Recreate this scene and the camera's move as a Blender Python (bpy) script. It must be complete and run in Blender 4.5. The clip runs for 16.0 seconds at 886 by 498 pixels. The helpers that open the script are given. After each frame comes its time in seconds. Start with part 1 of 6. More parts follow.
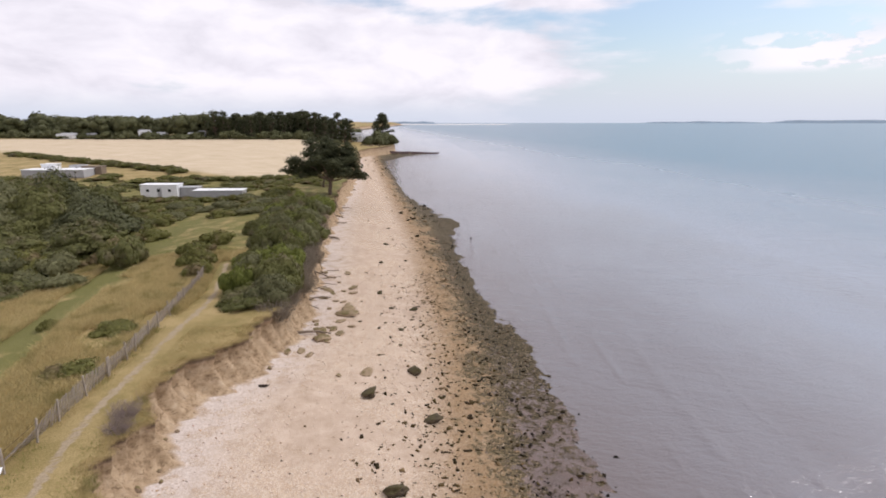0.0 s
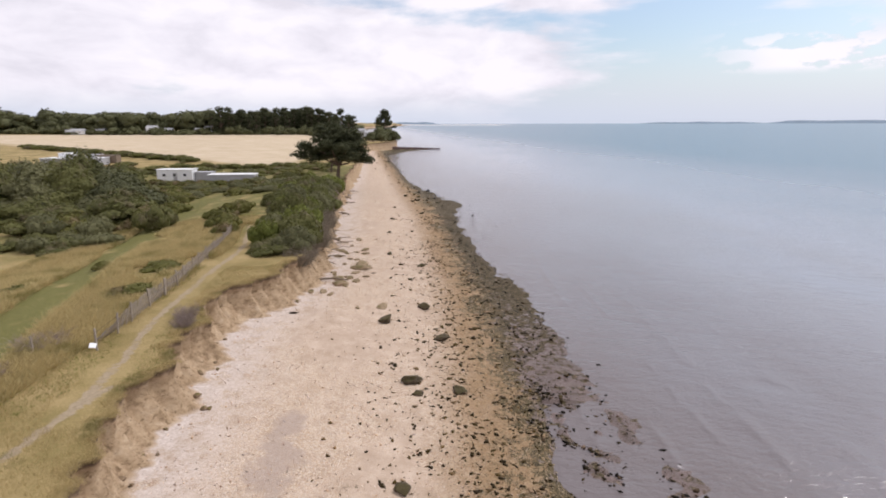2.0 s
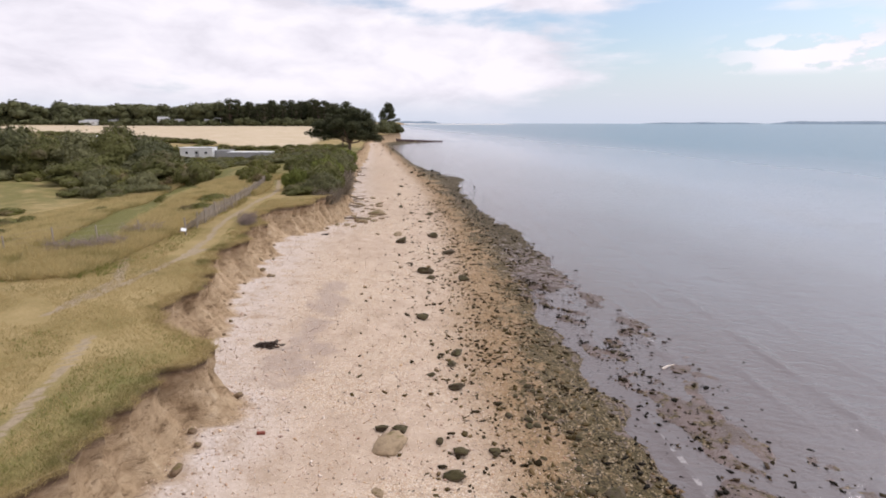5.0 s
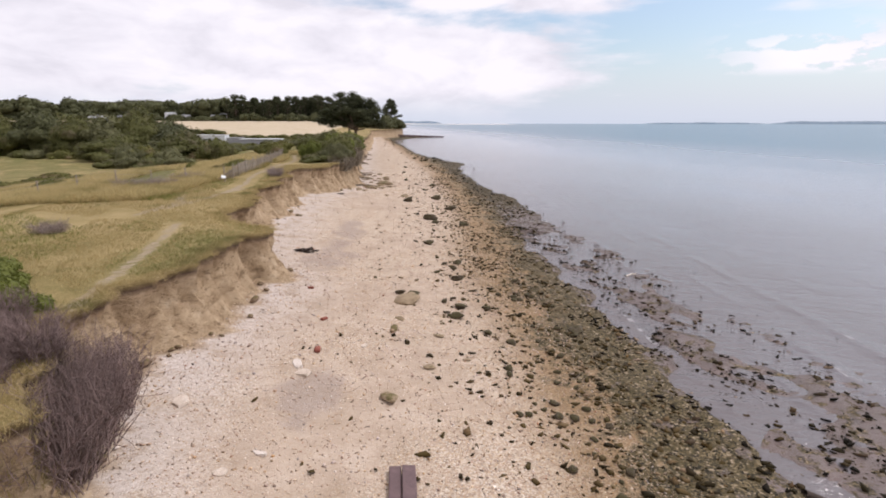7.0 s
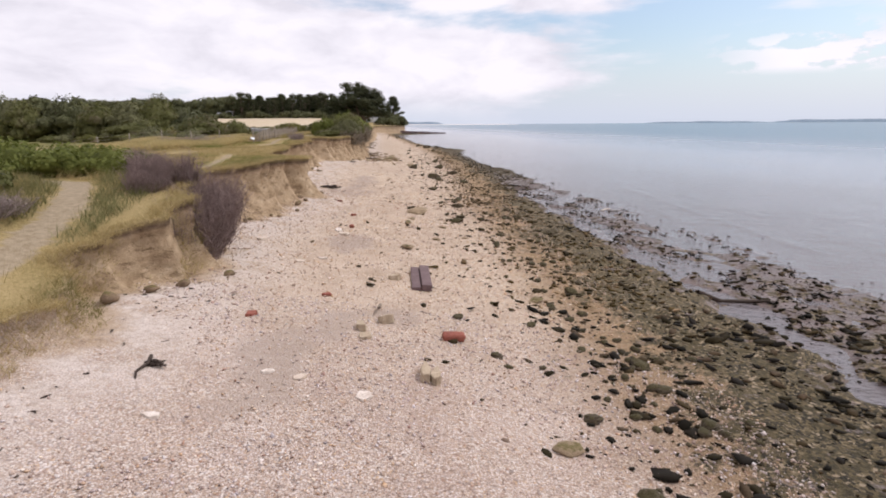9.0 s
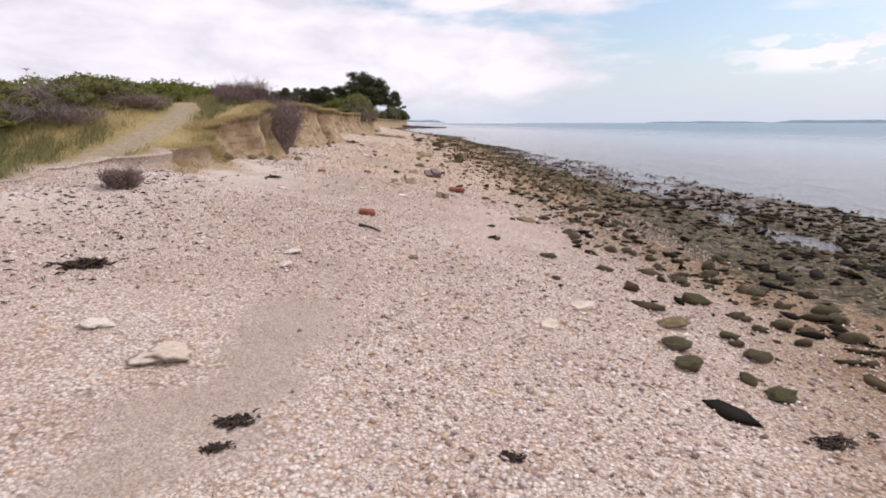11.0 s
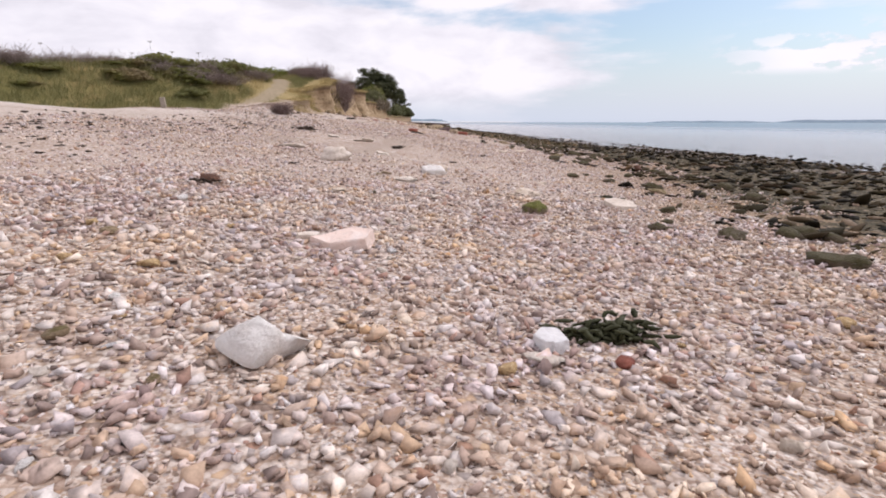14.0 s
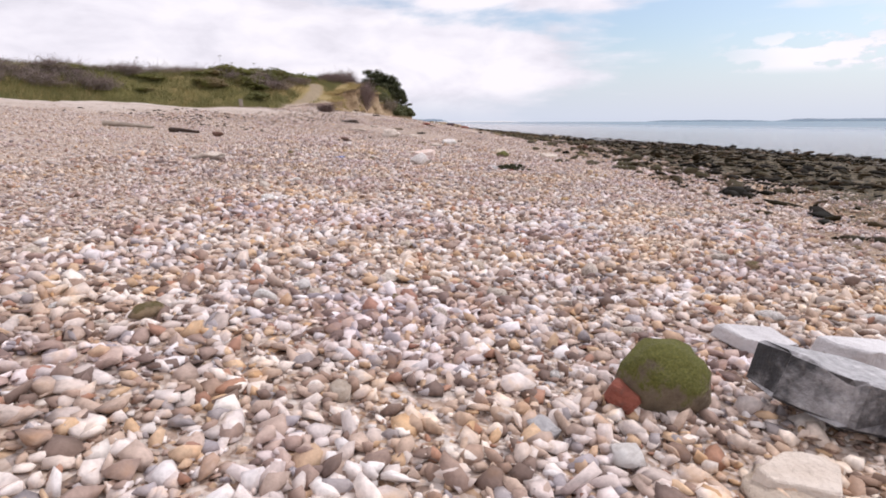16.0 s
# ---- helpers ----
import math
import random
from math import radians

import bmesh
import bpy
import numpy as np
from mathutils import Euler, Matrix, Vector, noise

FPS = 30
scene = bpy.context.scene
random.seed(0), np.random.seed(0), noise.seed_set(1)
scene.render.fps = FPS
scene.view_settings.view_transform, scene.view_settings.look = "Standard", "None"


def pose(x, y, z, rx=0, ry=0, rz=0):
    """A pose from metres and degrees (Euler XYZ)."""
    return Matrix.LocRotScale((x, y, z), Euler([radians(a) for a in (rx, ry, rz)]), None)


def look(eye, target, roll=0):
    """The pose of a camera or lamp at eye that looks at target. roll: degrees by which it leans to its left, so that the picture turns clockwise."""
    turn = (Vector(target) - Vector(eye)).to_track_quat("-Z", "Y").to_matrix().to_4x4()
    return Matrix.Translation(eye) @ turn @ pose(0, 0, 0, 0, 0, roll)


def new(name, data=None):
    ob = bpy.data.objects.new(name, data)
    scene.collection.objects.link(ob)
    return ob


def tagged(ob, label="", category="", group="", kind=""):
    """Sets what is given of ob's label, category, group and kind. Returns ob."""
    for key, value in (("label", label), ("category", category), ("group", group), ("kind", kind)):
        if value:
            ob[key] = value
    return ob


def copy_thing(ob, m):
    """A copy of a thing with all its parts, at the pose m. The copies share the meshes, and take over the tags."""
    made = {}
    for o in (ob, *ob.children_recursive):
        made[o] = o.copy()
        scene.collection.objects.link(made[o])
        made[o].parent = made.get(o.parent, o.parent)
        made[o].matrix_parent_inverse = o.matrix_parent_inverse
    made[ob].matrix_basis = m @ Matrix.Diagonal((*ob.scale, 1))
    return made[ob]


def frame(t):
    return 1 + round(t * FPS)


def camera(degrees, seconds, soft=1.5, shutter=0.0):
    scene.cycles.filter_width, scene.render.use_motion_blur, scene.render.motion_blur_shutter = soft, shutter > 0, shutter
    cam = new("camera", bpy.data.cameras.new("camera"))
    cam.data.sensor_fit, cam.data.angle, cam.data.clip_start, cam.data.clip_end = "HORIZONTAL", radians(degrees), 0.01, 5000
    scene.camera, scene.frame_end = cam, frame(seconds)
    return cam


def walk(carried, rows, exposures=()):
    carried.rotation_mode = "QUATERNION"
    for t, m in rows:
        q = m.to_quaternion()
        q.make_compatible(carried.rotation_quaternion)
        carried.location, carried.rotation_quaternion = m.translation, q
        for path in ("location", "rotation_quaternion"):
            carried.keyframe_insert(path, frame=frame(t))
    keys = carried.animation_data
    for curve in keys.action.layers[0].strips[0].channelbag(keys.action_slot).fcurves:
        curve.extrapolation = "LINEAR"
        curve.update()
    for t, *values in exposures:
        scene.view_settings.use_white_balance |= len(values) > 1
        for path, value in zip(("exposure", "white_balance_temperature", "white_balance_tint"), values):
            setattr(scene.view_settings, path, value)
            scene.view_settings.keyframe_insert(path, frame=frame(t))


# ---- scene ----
cam = camera(77.9, 16.0, soft=1.85)
PATH = [
    (0, (0.159, -0.512, 18.692), (0.16, 1.435, 18.236), -0.0),
    (0.5, (0.082, -2.089, 17.969), (0.081, -0.142, 17.514), -0.1),
    (1, (-0.045, -3.602, 17.223), (-0.046, -1.654, 16.768), -0.1),
    (1.5, (-0.158, -5.115, 16.513), (-0.16, -3.167, 16.06), -0.1),
    (2, (-0.264, -6.646, 15.808), (-0.266, -4.698, 15.356), -0.1),
    (2.5, (-0.408, -8.108, 15.17), (-0.41, -6.16, 14.717), 0.1),
    (3, (-0.51, -9.671, 14.476), (-0.511, -7.723, 14.023), 0.1),
    (3.5, (-0.619, -11.253, 13.811), (-0.621, -9.305, 13.359), 0.0),
    (6, (-0.773, -19.618, 10.47), (-0.781, -17.67, 10.018), 0.2),
    (6.5, (-0.813, -21.306, 9.742), (-0.821, -19.358, 9.291), 0.2),
    (7, (-0.834, -22.966, 8.999), (-0.844, -21.017, 8.549), 0.1),
    (7.5, (-0.841, -24.652, 8.248), (-0.852, -22.703, 7.8), -0.0),
    (8, (-0.832, -26.347, 7.529), (-0.847, -24.397, 7.081), -0.2),
    (8.5, (-0.818, -28.013, 6.792), (-0.837, -26.063, 6.346), -0.4),
    (10.8, (-1.024, -35.77, 3.72), (-1.038, -33.82, 3.274), 0.1),
    (11, (-1.024, -36.518, 3.487), (-1.042, -34.569, 3.037), -0.0),
    (11.5, (-1.042, -38.351, 3.023), (-1.061, -36.403, 2.573), 0.1),
    (12, (-1.068, -40.171, 2.663), (-1.087, -38.224, 2.208), 0.3),
    (12.5, (-1.088, -41.958, 2.391), (-1.11, -40.01, 1.936), 0.4),
    (13, (-1.125, -43.697, 2.138), (-1.147, -41.75, 1.684), 0.5),
    (13.5, (-1.255, -45.497, 1.954), (-1.275, -43.55, 1.495), 0.6),
    (14, (-1.325, -47.271, 1.815), (-1.352, -45.323, 1.363), 0.1),
    (14.5, (-1.39, -49.071, 1.719), (-1.417, -47.123, 1.268), -0.1),
    (15, (-1.44, -50.839, 1.665), (-1.468, -48.891, 1.215), -0.2),
    (15.5, (-1.498, -52.551, 1.617), (-1.525, -50.603, 1.165), -0.1),
    (16, (-1.569, -54.244, 1.586), (-1.598, -52.296, 1.134), -0.1),
]
EXPOSURES = ((0, 0.0, 6350, 15), (16, 0.0, 6350, 15))
walk(cam, [(t, look(eye, target, roll)) for t, eye, target, roll in PATH], EXPOSURES)

# ---- world and sun ----
SUN_TURN, SUN_HIGH = radians(66), radians(51)      # clockwise from straight ahead; above the sea


def link(nt, a, b):
    nt.links.new(a, b)
    return b


def setv(nt, socket, value):
    if hasattr(value, "is_output"):
        nt.links.new(value, socket)
    elif value is not None:
        socket.default_value = value


def math_node(nt, op, a, b=None, c=None, clamp=False):
    n = nt.nodes.new("ShaderNodeMath")
    n.operation, n.use_clamp = op, clamp
    for i, v in enumerate((a, b, c)):
        setv(nt, n.inputs[i], v)
    return n.outputs[0]


def noise_node(nt, vec, scale, detail=4.0, rough=0.55, distort=0.0):
    n = nt.nodes.new("ShaderNodeTexNoise")
    setv(nt, n.inputs["Vector"], vec)
    n.inputs["Scale"].default_value, n.inputs["Detail"].default_value = scale, detail
    n.inputs["Roughness"].default_value, n.inputs["Distortion"].default_value = rough, distort
    return n.outputs["Fac"]


def cells_node(nt, vec, scale, feature="F1"):
    n = nt.nodes.new("ShaderNodeTexVoronoi")
    n.feature = feature
    setv(nt, n.inputs["Vector"], vec)
    n.inputs["Scale"].default_value = scale
    return n


def tint_node(nt, fac, stops, constant=False):
    n = nt.nodes.new("ShaderNodeValToRGB")
    n.color_ramp.interpolation = "CONSTANT" if constant else "LINEAR"
    e = n.color_ramp.elements
    while len(e) < len(stops):
        e.new(0.5)
    for i, (p, c) in enumerate(stops):
        e[i].position, e[i].color = p, (*c, 1) if len(c) == 3 else c
    setv(nt, n.inputs[0], fac)
    return n.outputs[0]


def mix_node(nt, fac, a, b, blend="MIX"):
    n = nt.nodes.new("ShaderNodeMix")
    n.data_type, n.blend_type = "RGBA", blend
    setv(nt, n.inputs[0], fac)
    for s, v in ((n.inputs[6], a), (n.inputs[7], b)):
        setv(nt, s, (*v, 1) if isinstance(v, tuple) and len(v) == 3 else v)
    return n.outputs[2]


def range_node(nt, v, a, b, c=0.0, d=1.0, smooth=True):
    n = nt.nodes.new("ShaderNodeMapRange")
    n.interpolation_type = "SMOOTHSTEP" if smooth else "LINEAR"
    setv(nt, n.inputs[0], v)
    for i, k in enumerate((a, b, c, d)):
        n.inputs[i + 1].default_value = k
    return n.outputs[0]


def scale_node(nt, vec, xyz):
    n = nt.nodes.new("ShaderNodeVectorMath")
    n.operation = "MULTIPLY"
    setv(nt, n.inputs[0], vec)
    n.inputs[1].default_value = xyz
    return n.outputs[0]


def bump_node(nt, height, strength, distance, normal=None):
    n = nt.nodes.new("ShaderNodeBump")
    n.inputs["Strength"].default_value, n.inputs["Distance"].default_value = strength, distance
    setv(nt, n.inputs["Height"], height)
    setv(nt, n.inputs["Normal"], normal)
    return n.outputs[0]


def attr_node(nt, name):
    n = nt.nodes.new("ShaderNodeAttribute")
    n.attribute_name = name
    return n.outputs["Fac"]


def material(name, rough=0.8, spec=0.3):
    m = bpy.data.materials.new(name)
    m.use_nodes = True
    b = m.node_tree.nodes["Principled BSDF"]
    b.inputs["Roughness"].default_value, b.inputs["Specular IOR Level"].default_value = rough, spec
    return m, m.node_tree, b


def place_node(nt):
    return nt.nodes.new("ShaderNodeNewGeometry").outputs["Position"]


def object_node(nt):
    return nt.nodes.new("ShaderNodeTexCoord").outputs["Object"]


def island_node(nt):
    return nt.nodes.new("ShaderNodeNewGeometry").outputs["Random Per Island"]


def own_random(nt):
    return nt.nodes.new("ShaderNodeObjectInfo").outputs["Random"]


def make_world():
    w = bpy.data.worlds.new("sky")
    w.use_nodes = True
    nt = w.node_tree
    sky = nt.nodes.new("ShaderNodeTexSky")
    sky.sky_type, sky.sun_disc = "NISHITA", False
    sky.sun_elevation, sky.sun_rotation = SUN_HIGH, SUN_TURN
    sky.air_density, sky.dust_density = 1.0, 2.0
    way = nt.nodes.new("ShaderNodeTexCoord").outputs["Generated"]
    sep = nt.nodes.new("ShaderNodeSeparateXYZ")
    link(nt, way, sep.inputs[0])
    x, y, z = sep.outputs
    turn = math_node(nt, "ARCTAN2", x, y)
    # clouds: long flat banks, seen at a low angle
    com = nt.nodes.new("ShaderNodeCombineXYZ")
    link(nt, math_node(nt, "MULTIPLY", turn, 2.2), com.inputs[0])
    link(nt, math_node(nt, "MULTIPLY", z, 9.0), com.inputs[1])
    com.inputs[2].default_value = 2.7
    banks = noise_node(nt, com.outputs[0], 1.6, 9.0, 0.52, 0.15)
    com2 = nt.nodes.new("ShaderNodeCombineXYZ")
    link(nt, math_node(nt, "MULTIPLY", turn, 7.0), com2.inputs[0])
    link(nt, math_node(nt, "MULTIPLY", z, 17.0), com2.inputs[1])
    com2.inputs[2].default_value = 1.3
    puffs = noise_node(nt, com2.outputs[0], 1.5, 10.0, 0.56, 0.1)
    # open sky over the water, clouds over the land; small cumulus low down over the water
    open_sea = range_node(nt, turn, -0.10, 0.46, 0.0, 1.0)
    far_side = range_node(nt, turn, 1.5, 2.3, 1.0, 0.0)
    clear = math_node(nt, "MULTIPLY", open_sea, far_side)
    high = range_node(nt, z, 0.165, 0.24, 0.0, 0.27)
    cover = math_node(nt, "ADD", banks, 0.24)
    cover = math_node(nt, "SUBTRACT", cover, math_node(nt, "MULTIPLY", clear, 0.40))
    cover = math_node(nt, "ADD", cover, math_node(nt, "MULTIPLY", high, clear))
    low = math_node(nt, "MULTIPLY", range_node(nt, z, 0.066, 0.082), range_node(nt, z, 0.10, 0.155, 1.0, 0.0))
    side = math_node(nt, "MULTIPLY", range_node(nt, turn, 0.38, 0.55), low)
    cumulus = math_node(nt, "MULTIPLY", side, range_node(nt, puffs, 0.46, 0.53))
    cloud = math_node(nt, "MAXIMUM", range_node(nt, cover, 0.44, 0.62), cumulus)
    grey = tint_node(nt, noise_node(nt, com2.outputs[0], 0.95, 8.0, 0.55, 0.25), ((0.34, (0.80, 0.78, 0.83)), (0.46, (0.91, 0.885, 0.93)), (0.58, (1.0, 0.97, 0.99))))
    grey = mix_node(nt, math_node(nt, "MULTIPLY", cumulus, 0.85), grey, (1.04, 1.01, 1.03))
    air = mix_node(nt, 1.0, sky.outputs[0], (0.125, 0.135, 0.135), "MULTIPLY")
    haze = range_node(nt, z, 0.0, 0.15, 0.82, 0.12)
    air = mix_node(nt, haze, air, (0.74, 0.81, 0.93))
    cloud = math_node(nt, "MULTIPLY", cloud, range_node(nt, z, 0.0, 0.06, 0.15, 1.0))
    colour = mix_node(nt, cloud, air, grey)
    back = nt.nodes["Background"]
    link(nt, colour, back.inputs[0])
    back.inputs[1].default_value = 1.0
    scene.world = w


make_world()
sun = new("sun", bpy.data.lights.new("sun", "SUN"))
sun.data.energy, sun.data.angle, sun.data.color = 2.2, radians(8), (1.0, 0.96, 0.92)
sun.rotation_euler = (Vector((math.sin(SUN_TURN) * math.cos(SUN_HIGH), math.cos(SUN_TURN) * math.cos(SUN_HIGH), math.sin(SUN_HIGH)))).to_track_quat("Z", "Y").to_euler()

# ---- the lie of the land ----
# the coast in plan: y runs along the shore, x out to sea
SHORE_Y = (-80, -50, -34, -23, -17, 0, 10, 23, 40, 56, 80, 93, 100, 108, 118, 141, 217, 260, 300, 322, 340, 420, 700)
SHORE_X = (20, 18, 16.6, 15.2, 14.4, 12.6, 11, 9, 7.5, 4.5, 2, 2.6, 3.6, 0, -3, -9.5, -21, -27, -20, -8, -30, -60, -160)
EDGE_Y = (-80, -40, -30, -24, -20, -17, -14, -10.5, -9, -5, -1, 2, 3.2, 5, 8.4, 12, 16, 22, 27, 30, 33, 35, 42, 49, 61, 75, 82, 104, 141, 217, 260, 290, 310, 330, 345, 420, 700)
EDGE_X = (-22, -18, -15, -9.6, -8.6, -8.6, -8.6, -9.9, -9.7, -9.7, -9.0, -9.2, -11.4, -12.0, -12.6, -13.3, -13.8, -14.4, -15.3, -14.9, -13.9, -13.0, -12.5, -13.2, -15.2, -17.2, -18.2, -20.6, -24, -33, -40, -37, -31, -28, -42, -80, -190)
WEED_Y = (-80, -49, -40, -28, -24, -11, 0, 8, 25, 46, 60, 77, 103, 142, 255, 300, 700)
WEED_X = (3.0, 2.4, 2.4, 3.9, 2.8, 2.6, 2.2, 1.6, 1.0, 0.2, -0.7, -2.4, -6.4, -12.5, -30, -36, -180)


def shore(y):
    return np.interp(y, SHORE_Y, SHORE_X)


def edge(y):
    """Where the turf ends and the cliff falls to the beach."""
    return np.interp(y, EDGE_Y, EDGE_X) + 0.42 * np.sin(y * 0.83 + np.sin(y * 0.31)) + 0.24 * np.sin(y * 1.9 + 1.2 * np.sin(y * 0.6)) + 0.16 * np.sin(y * 4.3 + 1) + 0.1 * np.sin(y * 9.1 + 2)


def weed_line(y):
    return np.interp(y, WEED_Y, WEED_X)


def weed_edge(y):
    """Where the weed closes over the shingle."""
    return weed_line(y) + np.interp(y, (-60, -38, -34, -20, -12, 0, 9, 24, 40, 60, 700), (1.1, 1.1, 1.5, 1.5, 1.4, 1.2, 1.5, 2.2, 2.2, 1.3, 1.0))


# the runnel behind the outer mud bar
POOL_Y = (-24, -15.5, -13.3, -11, -7.5, -4.8, -1.7, 2.8, 7.8, 14.7, 18, 22)
POOL_X = (9.6, 9.0, 9.0, 8.5, 8.0, 8.2, 7.8, 7.2, 6.8, 5.9, 5.3, 5.2)


def pool(x, y):
    """How deep in the runnel a place lies, 0 to 1."""
    wide = 0.75 + 0.35 * np.sin(y * 0.9 + 0.7) + 0.2 * np.sin(y * 2.3)
    d = np.abs(x - np.interp(y, POOL_Y, POOL_X) - 0.25 * np.sin(y * 1.5)) / wide
    return (1 - ramp(0.5, 1.35, d)) * ramp(-26, -20, y) * (1 - ramp(18, 23, y))


def ramp(a, b, v):
    k = np.clip((v - a) / (b - a), 0, 1)
    return k * k * (3 - 2 * k)


def shaped(x, y, z):
    """Hummocks, the runnel and the flat outer bar of the lower shore."""
    w, s = weed_line(y), shore(y)
    f = (x - w) / (s - w)
    low = (x > w) & (f < 1.15)
    hum = np.sin(x * 1.3 + 2 * np.sin(y * 0.21)) * np.sin(y * 0.55 + 0.8 * np.sin(x * 0.4)) + 0.6 * np.sin(x * 2.9 + y * 1.7) * np.sin(y * 1.3 - x)
    out = z + 0.055 * hum * np.clip(f * 4, 0, 1) + 0.03 * np.sin(x * 5.1 + y * 2.3) * np.sin(y * 3.7 - x * 1.4) * np.clip(f * 2, 0, 1)
    bar = (x > np.interp(y, POOL_Y, POOL_X)) & (y > -26) & (y < 22)
    flat = -0.012 + 0.07 * ramp(-5, -16, y) + 0.045 * hum + 0.03 * np.sin(x * 3.7 + 2 * np.sin(y * 1.1)) * np.sin(y * 2.2 + 1)
    out = np.where(bar, np.minimum(out, flat + 0.05 * (1 - np.clip(f, 0, 1))), out)
    dip = pool(x, y)
    return np.where(low, out * (1 - dip) - 0.07 * dip, z)


def beach_z(x, y):
    """The shingle, from the cliff's foot down to the mud and out under the water."""
    s, w = shore(y), weed_line(y)
    e = np.interp(y, EDGE_Y, EDGE_X)
    up = np.clip((x - w) / (e - w), 0, 1.6)
    z_weed = 0.55
    top = 2.35 + 0.12 * ramp(-22, -34, y) - 0.85 * ramp(28, 48, y)
    high = z_weed + (top - z_weed) * (up ** (0.92 + 0.14 * ramp(-22, -38, y)))
    low = z_weed * (1 - np.clip((x - w) / (s - w), 0, 40))
    low = np.where(low < 0, np.maximum(low * 0.9, -2.5), low)
    return shaped(x, y, np.where(x < w, high, low) + 0.03 * np.sin(x * 0.9 + y * 0.31) * np.sin(y * 0.43 + 1.3) + 0.02 * np.sin(y * 1.1 + x * 0.5))


def land_z(x, y):
    """The turf above the cliff, the hollow behind it and the rising field."""
    e = np.interp(y, EDGE_Y, EDGE_X)
    d = np.maximum(e - x, 0)
    z = 4.35 + 0.25 * ramp(4, 20, y)
    z = z - 1.35 * ramp(10, 24, d) * ramp(-30, 10, y) * (1 - ramp(110, 150, y))
    z = z + np.clip((y - 135) / 150, 0, 1.05) * 4.6 * ramp(0, 40, d) + 0.4 * ramp(100, 145, y)
    hill = ramp(-12, -24, y)
    z = z + hill * (1.5 * ramp(0, 6, d) - 1.85) - 0.22 * ramp(-22, -26, y) * (1 - ramp(0, 5, d))
    return z + 0.10 * np.sin(x * 0.35 + 1) * np.sin(y * 0.27) + 0.05 * np.sin(x * 0.9 + y * 0.7)


def ground_z(x, y):
    """The height of the ground anywhere."""
    x, y = np.asarray(x, float), np.asarray(y, float)
    return np.where(x < edge(y), land_z(x, y), np.minimum(beach_z(x, y), land_z(x, y)))


# ---- materials ----
STONE_COLOURS = ((0.0, (0.22, 0.165, 0.142)), (0.11, (0.52, 0.40, 0.32)), (0.30, (0.66, 0.565, 0.51)), (0.45, (0.38, 0.275, 0.235)),
                 (0.55, (0.76, 0.70, 0.665)), (0.70, (0.57, 0.40, 0.24)), (0.79, (0.35, 0.33, 0.355)), (0.86, (0.90, 0.87, 0.855)), (0.97, (0.40, 0.20, 0.145)))
PEBBLE_COLOURS = ((0.0, (0.23, 0.17, 0.145)), (0.09, (0.54, 0.425, 0.35)), (0.28, (0.67, 0.585, 0.535)), (0.44, (0.39, 0.29, 0.24)),
                  (0.53, (0.76, 0.69, 0.645)), (0.72, (0.60, 0.435, 0.29)), (0.80, (0.39, 0.36, 0.365)), (0.87, (0.81, 0.775, 0.75)), (0.965, (0.40, 0.235, 0.17)))


